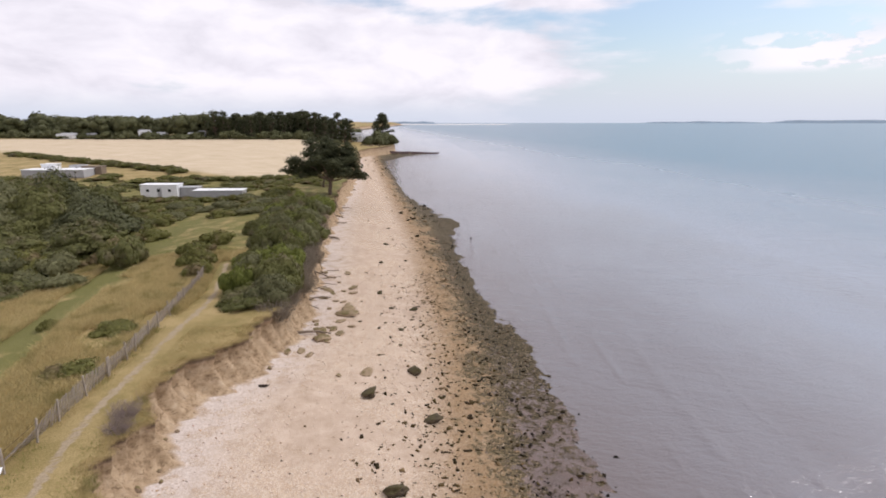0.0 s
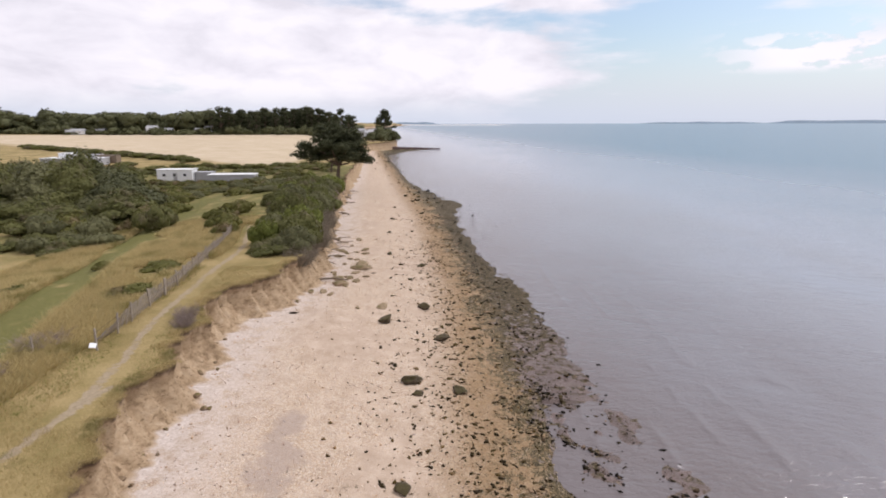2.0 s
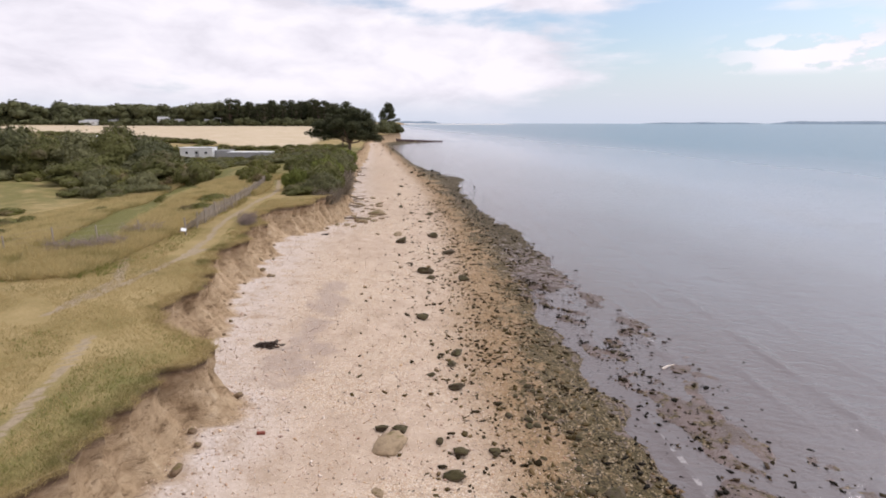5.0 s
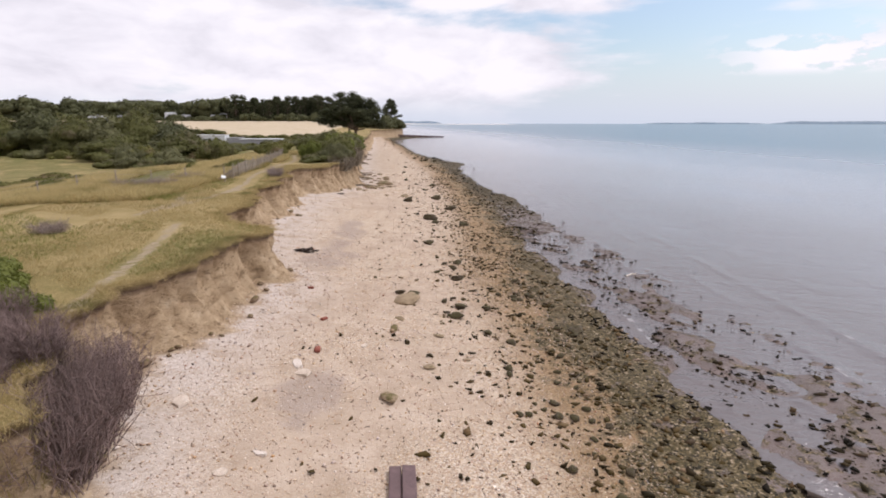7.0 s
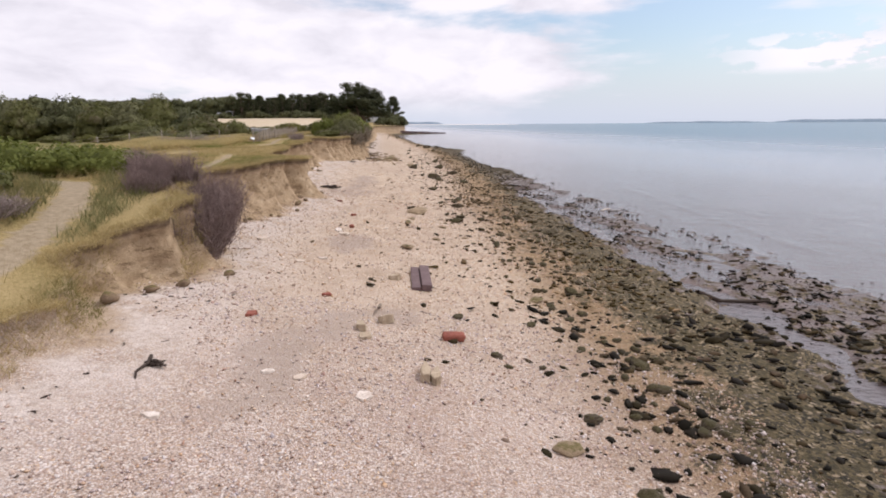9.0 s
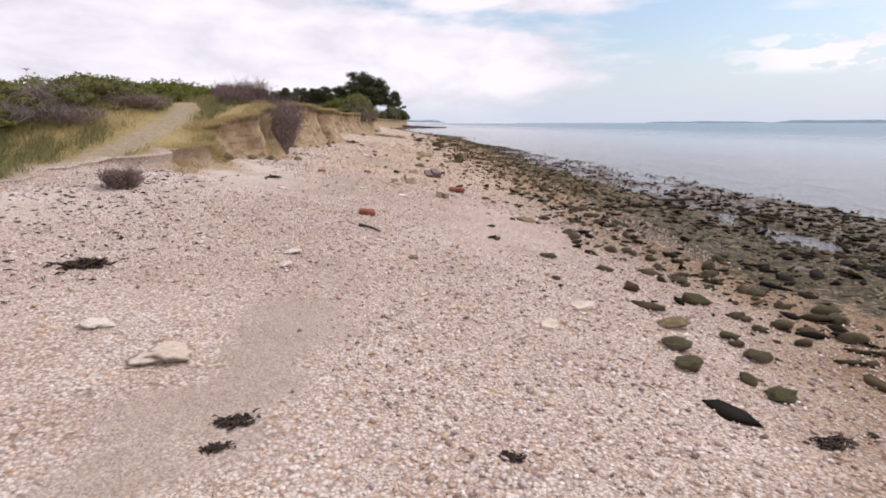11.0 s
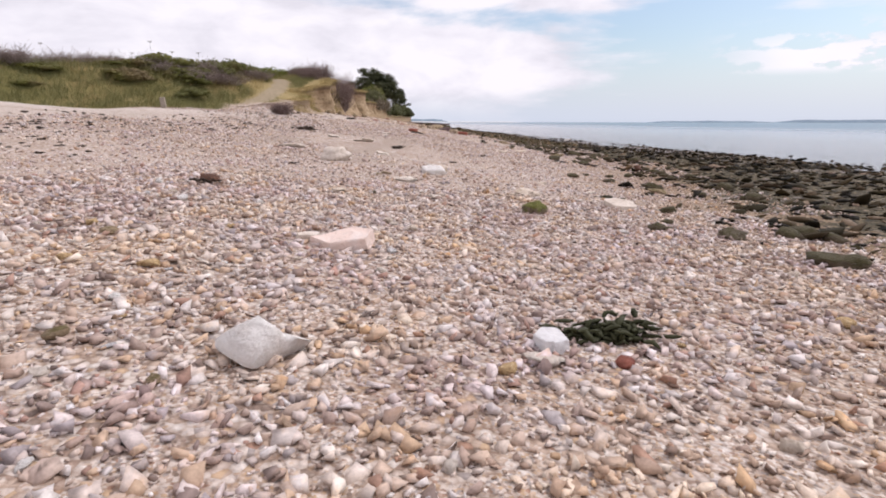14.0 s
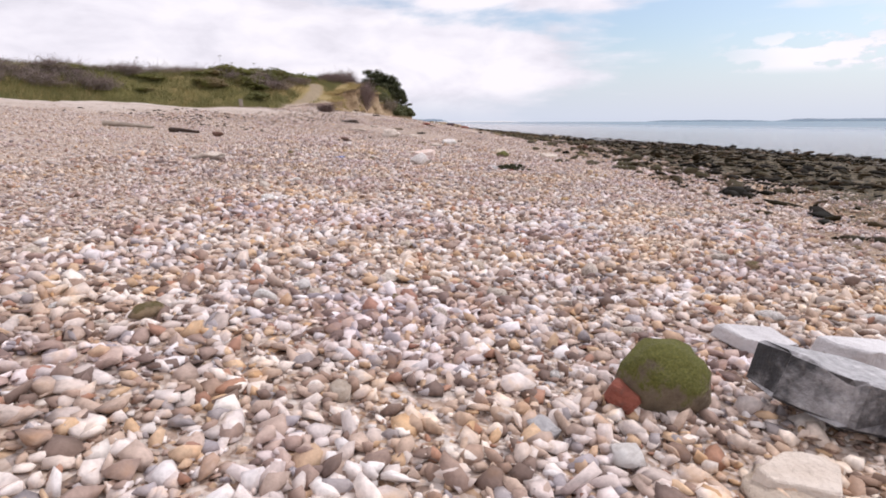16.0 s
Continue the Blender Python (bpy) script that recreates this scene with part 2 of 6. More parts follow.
def ground_material():
    m, nt, b = material("coast_ground", 0.92, 0.2)
    p = place_node(nt)
    big = noise_node(nt, p, 0.16, 5, 0.6)
    mid = noise_node(nt, p, 0.9, 6, 0.62)
    fine = noise_node(nt, p, 7.0, 5, 0.65)
    # shingle and sand
    cells = cells_node(nt, p, 30.0)
    stones = tint_node(nt, nt_separate(nt, cells.outputs["Color"]), STONE_COLOURS, True)
    sand = tint_node(nt, mid, ((0.3, (0.37, 0.283, 0.208)), (0.55, (0.46, 0.362, 0.278)), (0.75, (0.55, 0.45, 0.36))))
    pebbly = attr_node(nt, "pebbly")
    grit = math_node(nt, "ADD", math_node(nt, "ADD", range_node(nt, big, 0.38, 0.60), math_node(nt, "ADD", pebbly, math_node(nt, "MULTIPLY", attr_node(nt, "damp"), 0.8))), math_node(nt, "MULTIPLY", range_node(nt, fine, 0.35, 0.7), 0.35), clamp=True)
    small = cells_node(nt, p, 29.0)
    gravel = tint_node(nt, nt_separate(nt, small.outputs["Color"]), PEBBLE_COLOURS, True)
    tiny = tint_node(nt, nt_separate(nt, cells_node(nt, p, 85.0).outputs["Color"]), PEBBLE_COLOURS, True)
    gravel = mix_node(nt, range_node(nt, noise_node(nt, p, 5.0, 4, 0.7), 0.42, 0.58), gravel, tiny)
    gravel = mix_node(nt, 0.08, mix_node(nt, 1.0, gravel, (0.88, 0.885, 0.90), "MULTIPLY"), (0.40, 0.315, 0.265))
    gravel = mix_node(nt, 1.0, gravel, tint_node(nt, noise_node(nt, p, 0.55, 5, 0.6), ((0.32, (0.86, 0.80, 0.77)), (0.5, (1.0, 0.97, 0.94)), (0.68, (1.04, 1.02, 1.04)))), "MULTIPLY")
    # shade in the gaps between stones, put into the gravel colour
    gravel = mix_node(nt, 1.0, gravel, tint_node(nt, small.outputs["Distance"], ((0.3, (1.04, 1.04, 1.03)), (0.8, (0.58, 0.53, 0.49)))), "MULTIPLY")
    stones = mix_node(nt, pebbly, mix_node(nt, 1.0, stones, (0.83, 0.78, 0.655), "MULTIPLY"), gravel)
    beach = mix_node(nt, math_node(nt, "MULTIPLY", grit, math_node(nt, "ADD", math_node(nt, "MULTIPLY", pebbly, 0.3), 0.58)), sand, stones)
    shells = tint_node(nt, fine, ((0.35, (0.44, 0.375, 0.325)), (0.52, (0.56, 0.49, 0.44)), (0.7, (0.68, 0.625, 0.585))))
    beach = mix_node(nt, math_node(nt, "MULTIPLY", attr_node(nt, "shell"), range_node(nt, mid, 0.3, 0.55)), beach, shells)
    damp = tint_node(nt, fine, ((0.3, (0.245, 0.187, 0.146)), (0.7, (0.34, 0.268, 0.215))))
    damp = mix_node(nt, 0.32, damp, mix_node(nt, 1.0, tiny, (0.8, 0.78, 0.76), "MULTIPLY"))
    bare = range_node(nt, math_node(nt, "ADD", attr_node(nt, "sandy"), math_node(nt, "MULTIPLY", math_node(nt, "SUBTRACT", mid, 0.5), 1.9)), 0.2, 0.85)
    beach = mix_node(nt, math_node(nt, "MULTIPLY", bare, 0.8), beach, damp)
    # weed and mud below the tide line
    mud = tint_node(nt, mid, ((0.35, (0.095, 0.070, 0.060)), (0.65, (0.165, 0.122, 0.110))))
    wrack = tint_node(nt, fine, ((0.3, (0.026, 0.021, 0.010)), (0.5, (0.070, 0.054, 0.023)), (0.72, (0.17, 0.128, 0.064))))
    weed = attr_node(nt, "weed")
    cobble = cells_node(nt, p, 17.0)
    cobbles = tint_node(nt, nt_separate(nt, cobble.outputs["Color"]), ((0.0, (0.024, 0.020, 0.011)), (0.25, (0.115, 0.085, 0.040)), (0.45, (0.048, 0.038, 0.017)), (0.62, (0.19, 0.145, 0.08)), (0.80, (0.08, 0.06, 0.033)), (0.92, (0.34, 0.265, 0.18))), True)
    wrack = mix_node(nt, range_node(nt, noise_node(nt, p, 2.6, 6, 0.7), 0.40, 0.52), wrack, cobbles)
    bars = range_node(nt, math_node(nt, "SUBTRACT", noise_node(nt, p, 1.7, 6, 0.7), math_node(nt, "MULTIPLY", math_node(nt, "SUBTRACT", attr_node(nt, "mud"), 0.5), 0.20)), 0.39, 0.51)
    wrack = mix_node(nt, attr_node(nt, "pebbly"), wrack, mix_node(nt, 1.0, wrack, (0.72, 0.72, 0.72), "MULTIPLY"))
    low = mix_node(nt, bars, mud, wrack)
    rag = math_node(nt, "ADD", weed, math_node(nt, "MULTIPLY", math_node(nt, "SUBTRACT", noise_node(nt, p, 1.5, 9, 0.85), 0.5), 2.6))
    rag = math_node(nt, "ADD", rag, math_node(nt, "MULTIPLY", math_node(nt, "SUBTRACT", noise_node(nt, p, 0.21, 3, 0.6), 0.5), 1.1))
    wet = range_node(nt, rag, 0.40, 0.58)
    stained = math_node(nt, "ADD", attr_node(nt, "damp"), math_node(nt, "MULTIPLY", math_node(nt, "SUBTRACT", noise_node(nt, p, 0.8, 6, 0.7), 0.5), 1.1), clamp=True)
    beach = mix_node(nt, stained, beach, mix_node(nt, 1.0, beach, (0.57, 0.495, 0.375), "MULTIPLY"))
    beach = mix_node(nt, wet, beach, low)
    # the crumbling earth of the cliff
    streak = noise_node(nt, scale_node(nt, p, (1.0, 1.0, 1.3)), 1.5, 9, 0.66, 0.4)
    earth = tint_node(nt, streak, ((0.30, (0.17, 0.112, 0.066)), (0.43, (0.33, 0.24, 0.15)), (0.56, (0.43, 0.325, 0.212)), (0.74, (0.52, 0.42, 0.305))))
    crumble = noise_node(nt, scale_node(nt, p, (1.0, 1.0, 1.9)), 3.6, 8, 0.72, 0.8)
    earth = mix_node(nt, 1.0, earth, tint_node(nt, crumble, ((0.34, (0.42, 0.37, 0.33)), (0.46, (0.92, 0.90, 0.88)), (0.7, (1.08, 1.06, 1.04)))), "MULTIPLY")
    face = attr_node(nt, "face")
    soil = tint_node(nt, streak, ((0.35, (0.075, 0.048, 0.036)), (0.65, (0.17, 0.115, 0.08))))
    earth = mix_node(nt, math_node(nt, "MULTIPLY", attr_node(nt, "lip"), range_node(nt, mid, 0.35, 0.5)), earth, soil)
    # turf: dry gold to green
    patch = noise_node(nt, p, 0.22, 6, 0.62)
    blades = noise_node(nt, p, 14.0, 4, 0.7)
    dry = tint_node(nt, math_node(nt, "ADD", math_node(nt, "MULTIPLY", patch, 0.6), math_node(nt, "MULTIPLY", blades, 0.4)),
                    ((0.34, (0.13, 0.110, 0.038)), (0.44, (0.225, 0.172, 0.066)), (0.54, (0.33, 0.247, 0.115)), (0.68, (0.45, 0.345, 0.18))))
    green = tint_node(nt, blades, ((0.3, (0.080, 0.082, 0.024)), (0.55, (0.145, 0.138, 0.043)), (0.75, (0.23, 0.20, 0.075))))
    turf = mix_node(nt, math_node(nt, "MULTIPLY", attr_node(nt, "green"), range_node(nt, noise_node(nt, p, 0.5, 5, 0.6), 0.25, 0.6)), dry, green)
    stubble = tint_node(nt, noise_node(nt, scale_node(nt, p, (0.2, 2.0, 1.0)), 0.55, 6, 0.6), ((0.3, (0.38, 0.30, 0.19)), (0.55, (0.52, 0.43, 0.305)), (0.75, (0.60, 0.52, 0.40))))
    turf = mix_node(nt, attr_node(nt, "field"), turf, stubble)
    dirt = tint_node(nt, fine, ((0.3, (0.23, 0.178, 0.110)), (0.7, (0.37, 0.30, 0.21))))
    worn = range_node(nt, math_node(nt, "ADD", attr_node(nt, "path"), math_node(nt, "MULTIPLY", math_node(nt, "SUBTRACT", mid, 0.5), 0.9)), 0.35, 0.75)
    turf = mix_node(nt, worn, turf, dirt)
    land = attr_node(nt, "land")
    colour = mix_node(nt, land, mix_node(nt, face, beach, earth), turf)
    link(nt, colour, b.inputs["Base Color"])
    shine = mix_node(nt, math_node(nt, "MULTIPLY", wet, math_node(nt, "SUBTRACT", 1.0, land)), (0.95, 0.95, 0.95), mix_node(nt, bars, (0.30, 0.30, 0.30), (0.80, 0.80, 0.80)))
    link(nt, shine, b.inputs["Roughness"])
    relief = math_node(nt, "ADD", math_node(nt, "MULTIPLY", math_node(nt, "ADD", cells.outputs["Distance"], math_node(nt, "MULTIPLY", small.outputs["Distance"], pebbly)), -0.8), math_node(nt, "MULTIPLY", fine, 1.4))
    relief = math_node(nt, "ADD", relief, math_node(nt, "MULTIPLY", math_node(nt, "MULTIPLY", math_node(nt, "ADD", streak, crumble), face), 6.0))
    link(nt, bump_node(nt, relief, 0.55, 0.03), b.inputs["Normal"])
    return m


def nt_separate(nt, colour):
    n = nt.nodes.new("ShaderNodeSeparateColor")
    setv(nt, n.inputs[0], colour)
    return n.outputs[0]


def turn_node(nt, vec, angle):
    n = nt.nodes.new("ShaderNodeVectorRotate")
    n.rotation_type = "Z_AXIS"
    setv(nt, n.inputs["Vector"], vec)
    n.inputs["Angle"].default_value = angle
    return n.outputs[0]


def water_material():
    m, nt, b = material("sea_water", 0.14, 0.8)
    b.inputs["IOR"].default_value = 1.33
    p = place_node(nt)
    sep = nt.nodes.new("ShaderNodeSeparateXYZ")
    link(nt, p, sep.inputs[0])
    out = math_node(nt, "ADD", sep.outputs[0], math_node(nt, "MULTIPLY", sep.outputs[1], 0.14))
    drift = noise_node(nt, scale_node(nt, p, (1.0, 0.5, 1.0)), 0.03, 5, 0.6)
    depth = math_node(nt, "ADD", out, math_node(nt, "MULTIPLY", math_node(nt, "SUBTRACT", drift, 0.5), 60.0))
    silt = tint_node(nt, range_node(nt, depth, 8.0, 170.0, 0.0, 1.0, False), ((0.0, (0.142, 0.122, 0.122)), (0.08, (0.168, 0.159, 0.170)), (0.2, (0.225, 0.235, 0.262)), (0.3, (0.245, 0.275, 0.325)), (1.0, (0.07, 0.155, 0.22))))
    swell = noise_node(nt, scale_node(nt, p, (0.5, 1.0, 1.0)), 0.55, 5, 0.55, 0.3)
    chop = noise_node(nt, scale_node(nt, p, (1.0, 1.6, 1.0)), 1.9, 4, 0.6)
    far = noise_node(nt, scale_node(nt, p, (0.35, 1.0, 1.0)), 0.10, 4, 0.6)
    h = math_node(nt, "ADD", math_node(nt, "MULTIPLY", swell, 0.55), math_node(nt, "MULTIPLY", chop, 0.62))
    crest = nt.nodes.new("ShaderNodeTexWave")
    link(nt, scale_node(nt, p, (1.0, -0.12, 1.0)), crest.inputs["Vector"])
    crest.inputs["Scale"].default_value, crest.inputs["Distortion"].default_value = 0.10, 5.0
    crest.inputs["Detail"].default_value, crest.inputs["Detail Scale"].default_value = 2.0, 0.9
    shallow = range_node(nt, out, 14.0, 34.0, 1.0, 0.0)
    roll = math_node(nt, "MULTIPLY", math_node(nt, "POWER", crest.outputs["Fac"], 4.5), math_node(nt, "MULTIPLY", shallow, range_node(nt, noise_node(nt, scale_node(nt, p, (1.0, 0.5, 1.0)), 0.22, 3), 0.44, 0.6)))
    h = math_node(nt, "ADD", h, math_node(nt, "MULTIPLY", far, 2.6))
    h = math_node(nt, "ADD", h, math_node(nt, "MULTIPLY", roll, 0.7))
    slant = noise_node(nt, scale_node(nt, turn_node(nt, p, 0.5), (0.22, 1.0, 1.0)), 0.8, 4, 0.55)
    h = math_node(nt, "ADD", h, math_node(nt, "MULTIPLY", slant, 0.8))
    foam = math_node(nt, "MULTIPLY", range_node(nt, roll, 0.88, 0.97), range_node(nt, noise_node(nt, p, 1.1, 5, 0.65), 0.52, 0.62))
    link(nt, mix_node(nt, math_node(nt, "MULTIPLY", foam, 0.3), silt, (0.72, 0.70, 0.68)), b.inputs["Base Color"])
    link(nt, range_node(nt, depth, 15.0, 140.0, 0.13, 0.30), b.inputs["Roughness"])
    link(nt, bump_node(nt, h, 0.34, 0.5), b.inputs["Normal"])
    return m


def leaf_material(name, dark, light, brown=None, thin=0.0, grain=4.5):
    m, nt, b = material(name, 0.7, 0.18)
    tuft = noise_node(nt, place_node(nt), grain, 5, 0.75)
    k = math_node(nt, "ADD", math_node(nt, "MULTIPLY", island_node(nt), 0.32), math_node(nt, "MULTIPLY", own_random(nt), 0.26))
    k = math_node(nt, "ADD", k, range_node(nt, tuft, 0.3, 0.7, 0.0, 0.42))
    c = mix_node(nt, k, dark, light)
    if brown:
        c = mix_node(nt, range_node(nt, noise_node(nt, place_node(nt), 0.45, 4), 0.5, 0.68), c, brown)
    link(nt, c, b.inputs["Base Color"])
    if thin:
        glow = nt.nodes.new("ShaderNodeBsdfTranslucent")
        link(nt, c, glow.inputs["Color"])
        both = nt.nodes.new("ShaderNodeMixShader")
        both.inputs[0].default_value = thin
        link(nt, b.outputs[0], both.inputs[1])
        link(nt, glow.outputs[0], both.inputs[2])
        link(nt, both.outputs[0], nt.nodes["Material Output"].inputs["Surface"])
    else:
        link(nt, bump_node(nt, tuft, 0.9, 0.25), b.inputs["Normal"])
    return m


def rock_material(name, stops, moss=None, amount=0.5, rough=0.85, scale=3.0, dirt=0.45):
    m, nt, b = material(name, rough, 0.3)
    o = object_node(nt)
    r = own_random(nt)
    com = nt.nodes.new("ShaderNodeCombineXYZ")
    link(nt, math_node(nt, "MULTIPLY", r, 37.0), com.inputs[0])
    add = nt.nodes.new("ShaderNodeVectorMath")
    link(nt, o, add.inputs[0])
    link(nt, com.outputs[0], add.inputs[1])
    v = add.outputs[0]
    n = noise_node(nt, v, scale, 7, 0.65)
    c = tint_node(nt, n, stops)
    speck = noise_node(nt, v, scale * 9, 4, 0.7)
    c = mix_node(nt, math_node(nt, "MULTIPLY", range_node(nt, speck, 0.5, 0.75), dirt), c, (0.1, 0.085, 0.07))
    # upward faces take the moss colour; on the split slate it paints a lit top
    if moss:
        geo = nt.nodes.new("ShaderNodeNewGeometry")
        sep = nt.nodes.new("ShaderNodeSeparateXYZ")
        link(nt, geo.outputs["Normal"], sep.inputs[0])
        up = math_node(nt, "ADD", sep.outputs[2], math_node(nt, "MULTIPLY", math_node(nt, "SUBTRACT", n, 0.5), 3.0))
        up = math_node(nt, "ADD", up, math_node(nt, "MULTIPLY", math_node(nt, "SUBTRACT", r, 0.5), 0.5))
        g = tint_node(nt, speck, ((0.3, tuple(0.5 * q for q in moss)), (0.6, moss), (0.8, tuple(1.7 * q for q in moss))))
        c = mix_node(nt, range_node(nt, up, 0.55 - amount, 1.0 - amount), c, g)
    link(nt, c, b.inputs["Base Color"])
    link(nt, bump_node(nt, math_node(nt, "ADD", math_node(nt, "MULTIPLY", n, 2.0), math_node(nt, "MULTIPLY", speck, 0.6)), 0.7, 0.03), b.inputs["Normal"])
    return m


def plain_material(name, colour, rough=0.6, vary=0.25, scale=4.0, spec=0.3, metal=0.0):
    m, nt, b = material(name, rough, spec)
    o = object_node(nt)
    n = noise_node(nt, o, scale, 6, 0.65)
    f = noise_node(nt, o, scale * 11, 4, 0.7)
    k = math_node(nt, "ADD", math_node(nt, "MULTIPLY", n, 0.7), math_node(nt, "MULTIPLY", f, 0.3))
    c = tint_node(nt, k, ((0.3, tuple(q * (1 - vary) for q in colour)), (0.7, tuple(min(q * (1 + vary), 0.95) for q in colour))))
    link(nt, c, b.inputs["Base Color"])
    link(nt, bump_node(nt, k, 0.4, 0.01), b.inputs["Normal"])
    b.inputs["Metallic"].default_value = metal
    return m


def pebble_material(name, stops, rough=0.8, cast=(1.0, 1.0, 1.0)):
    m, nt, b = material(name, rough, 0.22 if rough < 0.83 else 0.1)
    r = island_node(nt)
    p = place_node(nt)
    c = tint_node(nt, r, stops, True)
    # a second draw from the same stone: lighter or darker, and drifts of warmer or cooler shingle
    k = math_node(nt, "FRACT", math_node(nt, "MULTIPLY", r, 57.3))
    c = mix_node(nt, 1.0, c, tint_node(nt, k, ((0.0, (0.86, 0.85, 0.85)), (0.5, (1.08, 1.08, 1.09)), (1.0, (1.2, 1.21, 1.22)))), "MULTIPLY")
    drift = noise_node(nt, p, 1.1, 4, 0.6)
    c = mix_node(nt, 1.0, c, tint_node(nt, drift, ((0.34, (1.02, 0.95, 1.01)), (0.5, (1.02, 1.0, 1.0)), (0.66, (1.10, 1.0, 0.85)))), "MULTIPLY")
    stain = range_node(nt, noise_node(nt, p, 5.5, 5, 0.65), 0.52, 0.68, 0.0, 0.6)
    c = mix_node(nt, stain, c, mix_node(nt, 1.0, c, (1.02, 0.82, 0.56), "MULTIPLY"))
    n = noise_node(nt, p, 45.0, 5, 0.7)
    c = mix_node(nt, 1.0, c, tint_node(nt, n, ((0.3, (0.72, 0.70, 0.68)), (0.7, (1.1, 1.08, 1.05)))), "MULTIPLY")
    c = mix_node(nt, 1.0, c, cast, "MULTIPLY")
    link(nt, c, b.inputs["Base Color"])
    link(nt, bump_node(nt, n, 0.5, 0.005), b.inputs["Normal"])
    return m


GROUND, WATER = ground_material(), water_material()
SHRUB = leaf_material("shrub_leaves", (0.062, 0.068, 0.023), (0.20, 0.198, 0.070), (0.165, 0.142, 0.078), 0.3)
SHRUB_GREY = leaf_material("willow_leaves", (0.078, 0.080, 0.037), (0.235, 0.23, 0.112), None, 0.3)
BRAMBLE = leaf_material("bramble_leaves", (0.070, 0.078, 0.021), (0.215, 0.205, 0.062), (0.21, 0.16, 0.085), 0.3)
WOOD_LEAF = leaf_material("woodland_leaves", (0.052, 0.058, 0.027), (0.145, 0.147, 0.065))
NEEDLE = leaf_material("pine_needles", (0.030, 0.037, 0.019), (0.10, 0.105, 0.05), None, 0.2)
DRY_GRASS = leaf_material("dry_grass_blades", (0.36, 0.29, 0.125), (0.66, 0.535, 0.275), (0.30, 0.26, 0.10), 0.5)
STRAW = leaf_material("straw_turf_blades", (0.27, 0.21, 0.088), (0.54, 0.425, 0.21), (0.21, 0.19, 0.07), 0.4)
GREEN_GRASS = leaf_material("green_grass_blades", (0.105, 0.12, 0.028), (0.30, 0.30, 0.09), None, 0.4)
RANK_GRASS = leaf_material("rank_grass_blades", (0.100, 0.106, 0.042), (0.275, 0.262, 0.115), None, 0.35)
TWIG = leaf_material("bare_twigs", (0.15, 0.10, 0.088), (0.37, 0.275, 0.25), None, 0.2)
FERN = leaf_material("bracken_leaves", (0.085, 0.105, 0.020), (0.22, 0.235, 0.062), None, 0.3)
HEATH = leaf_material("grey_mauve_stems", (0.21, 0.16, 0.14), (0.46, 0.375, 0.345), None, 0.25)
DEAD_TWIG = leaf_material("bleached_twigs", (0.16, 0.13, 0.095), (0.40, 0.335, 0.255), None, 0.2)
BARK = plain_material("pine_bark", (0.13, 0.095, 0.07), 0.9, 0.4, 6)
DEAD_WOOD = plain_material("dead_wood", (0.20, 0.155, 0.115), 0.85, 0.35, 5)
GREY_WOOD = plain_material("weathered_paling", (0.33, 0.285, 0.235), 0.85, 0.3, 6)
TARRED = plain_material("tarred_timber", (0.135, 0.088, 0.088), 0.7, 0.3, 5)
DARK_STAIN = rock_material("weedy_rock", ((0.3, (0.062, 0.048, 0.030)), (0.6, (0.125, 0.098, 0.062)), (0.8, (0.21, 0.165, 0.11))), (0.068, 0.056, 0.022), 0.2)
MOSS_ROCK = rock_material("mossy_rock", ((0.3, (0.040, 0.030, 0.019)), (0.6, (0.10, 0.074, 0.045)), (0.8, (0.22, 0.165, 0.105))), (0.070, 0.056, 0.021), 0.15)
TAN_ROCK = rock_material("tan_sandstone", ((0.3, (0.20, 0.145, 0.09)), (0.55, (0.34, 0.255, 0.16)), (0.8, (0.46, 0.36, 0.25))), (0.16, 0.125, 0.05), -0.15)
PALE_ROCK = rock_material("pale_limestone", ((0.3, (0.50, 0.41, 0.34)), (0.5, (0.67, 0.585, 0.51)), (0.75, (0.78, 0.71, 0.65))), scale=4.5, dirt=0.25)
PINK_ROCK = rock_material("pink_sandstone", ((0.3, (0.62, 0.54, 0.50)), (0.5, (0.74, 0.58, 0.51)), (0.7, (0.80, 0.74, 0.71))), scale=3.0, dirt=0.15)
WHITE_ROCK = rock_material("white_limestone", ((0.3, (0.66, 0.61, 0.57)), (0.5, (0.80, 0.76, 0.73)), (0.75, (0.86, 0.84, 0.82))), scale=4.5, dirt=0.15)
SANDY_BLOCK = rock_material("sandy_masonry", ((0.3, (0.31, 0.235, 0.155)), (0.55, (0.44, 0.35, 0.25)), (0.8, (0.55, 0.455, 0.35))), scale=4.0, dirt=0.3)
TAN_PALE = rock_material("tan_limestone", ((0.3, (0.46, 0.36, 0.27)), (0.5, (0.60, 0.50, 0.41)), (0.75, (0.72, 0.64, 0.56))), scale=4.0, dirt=0.3)
OCHRE = rock_material("ochre_flint", ((0.3, (0.36, 0.23, 0.11)), (0.5, (0.54, 0.37, 0.19)), (0.75, (0.68, 0.53, 0.34))), scale=4.0, dirt=0.25)
SLATE = rock_material("grey_slate", ((0.3, (0.42, 0.40, 0.41)), (0.55, (0.60, 0.58, 0.585)), (0.8, (0.74, 0.72, 0.72))), rough=0.55, dirt=0.2)
# split slate: shade on the sides and light on top put into the colour
SHADED_SLATE = rock_material("shaded_slate", ((0.3, (0.025, 0.025, 0.028)), (0.6, (0.06, 0.06, 0.065)), (0.8, (0.14, 0.14, 0.15))), (0.42, 0.41, 0.42), 0.25, 0.5)
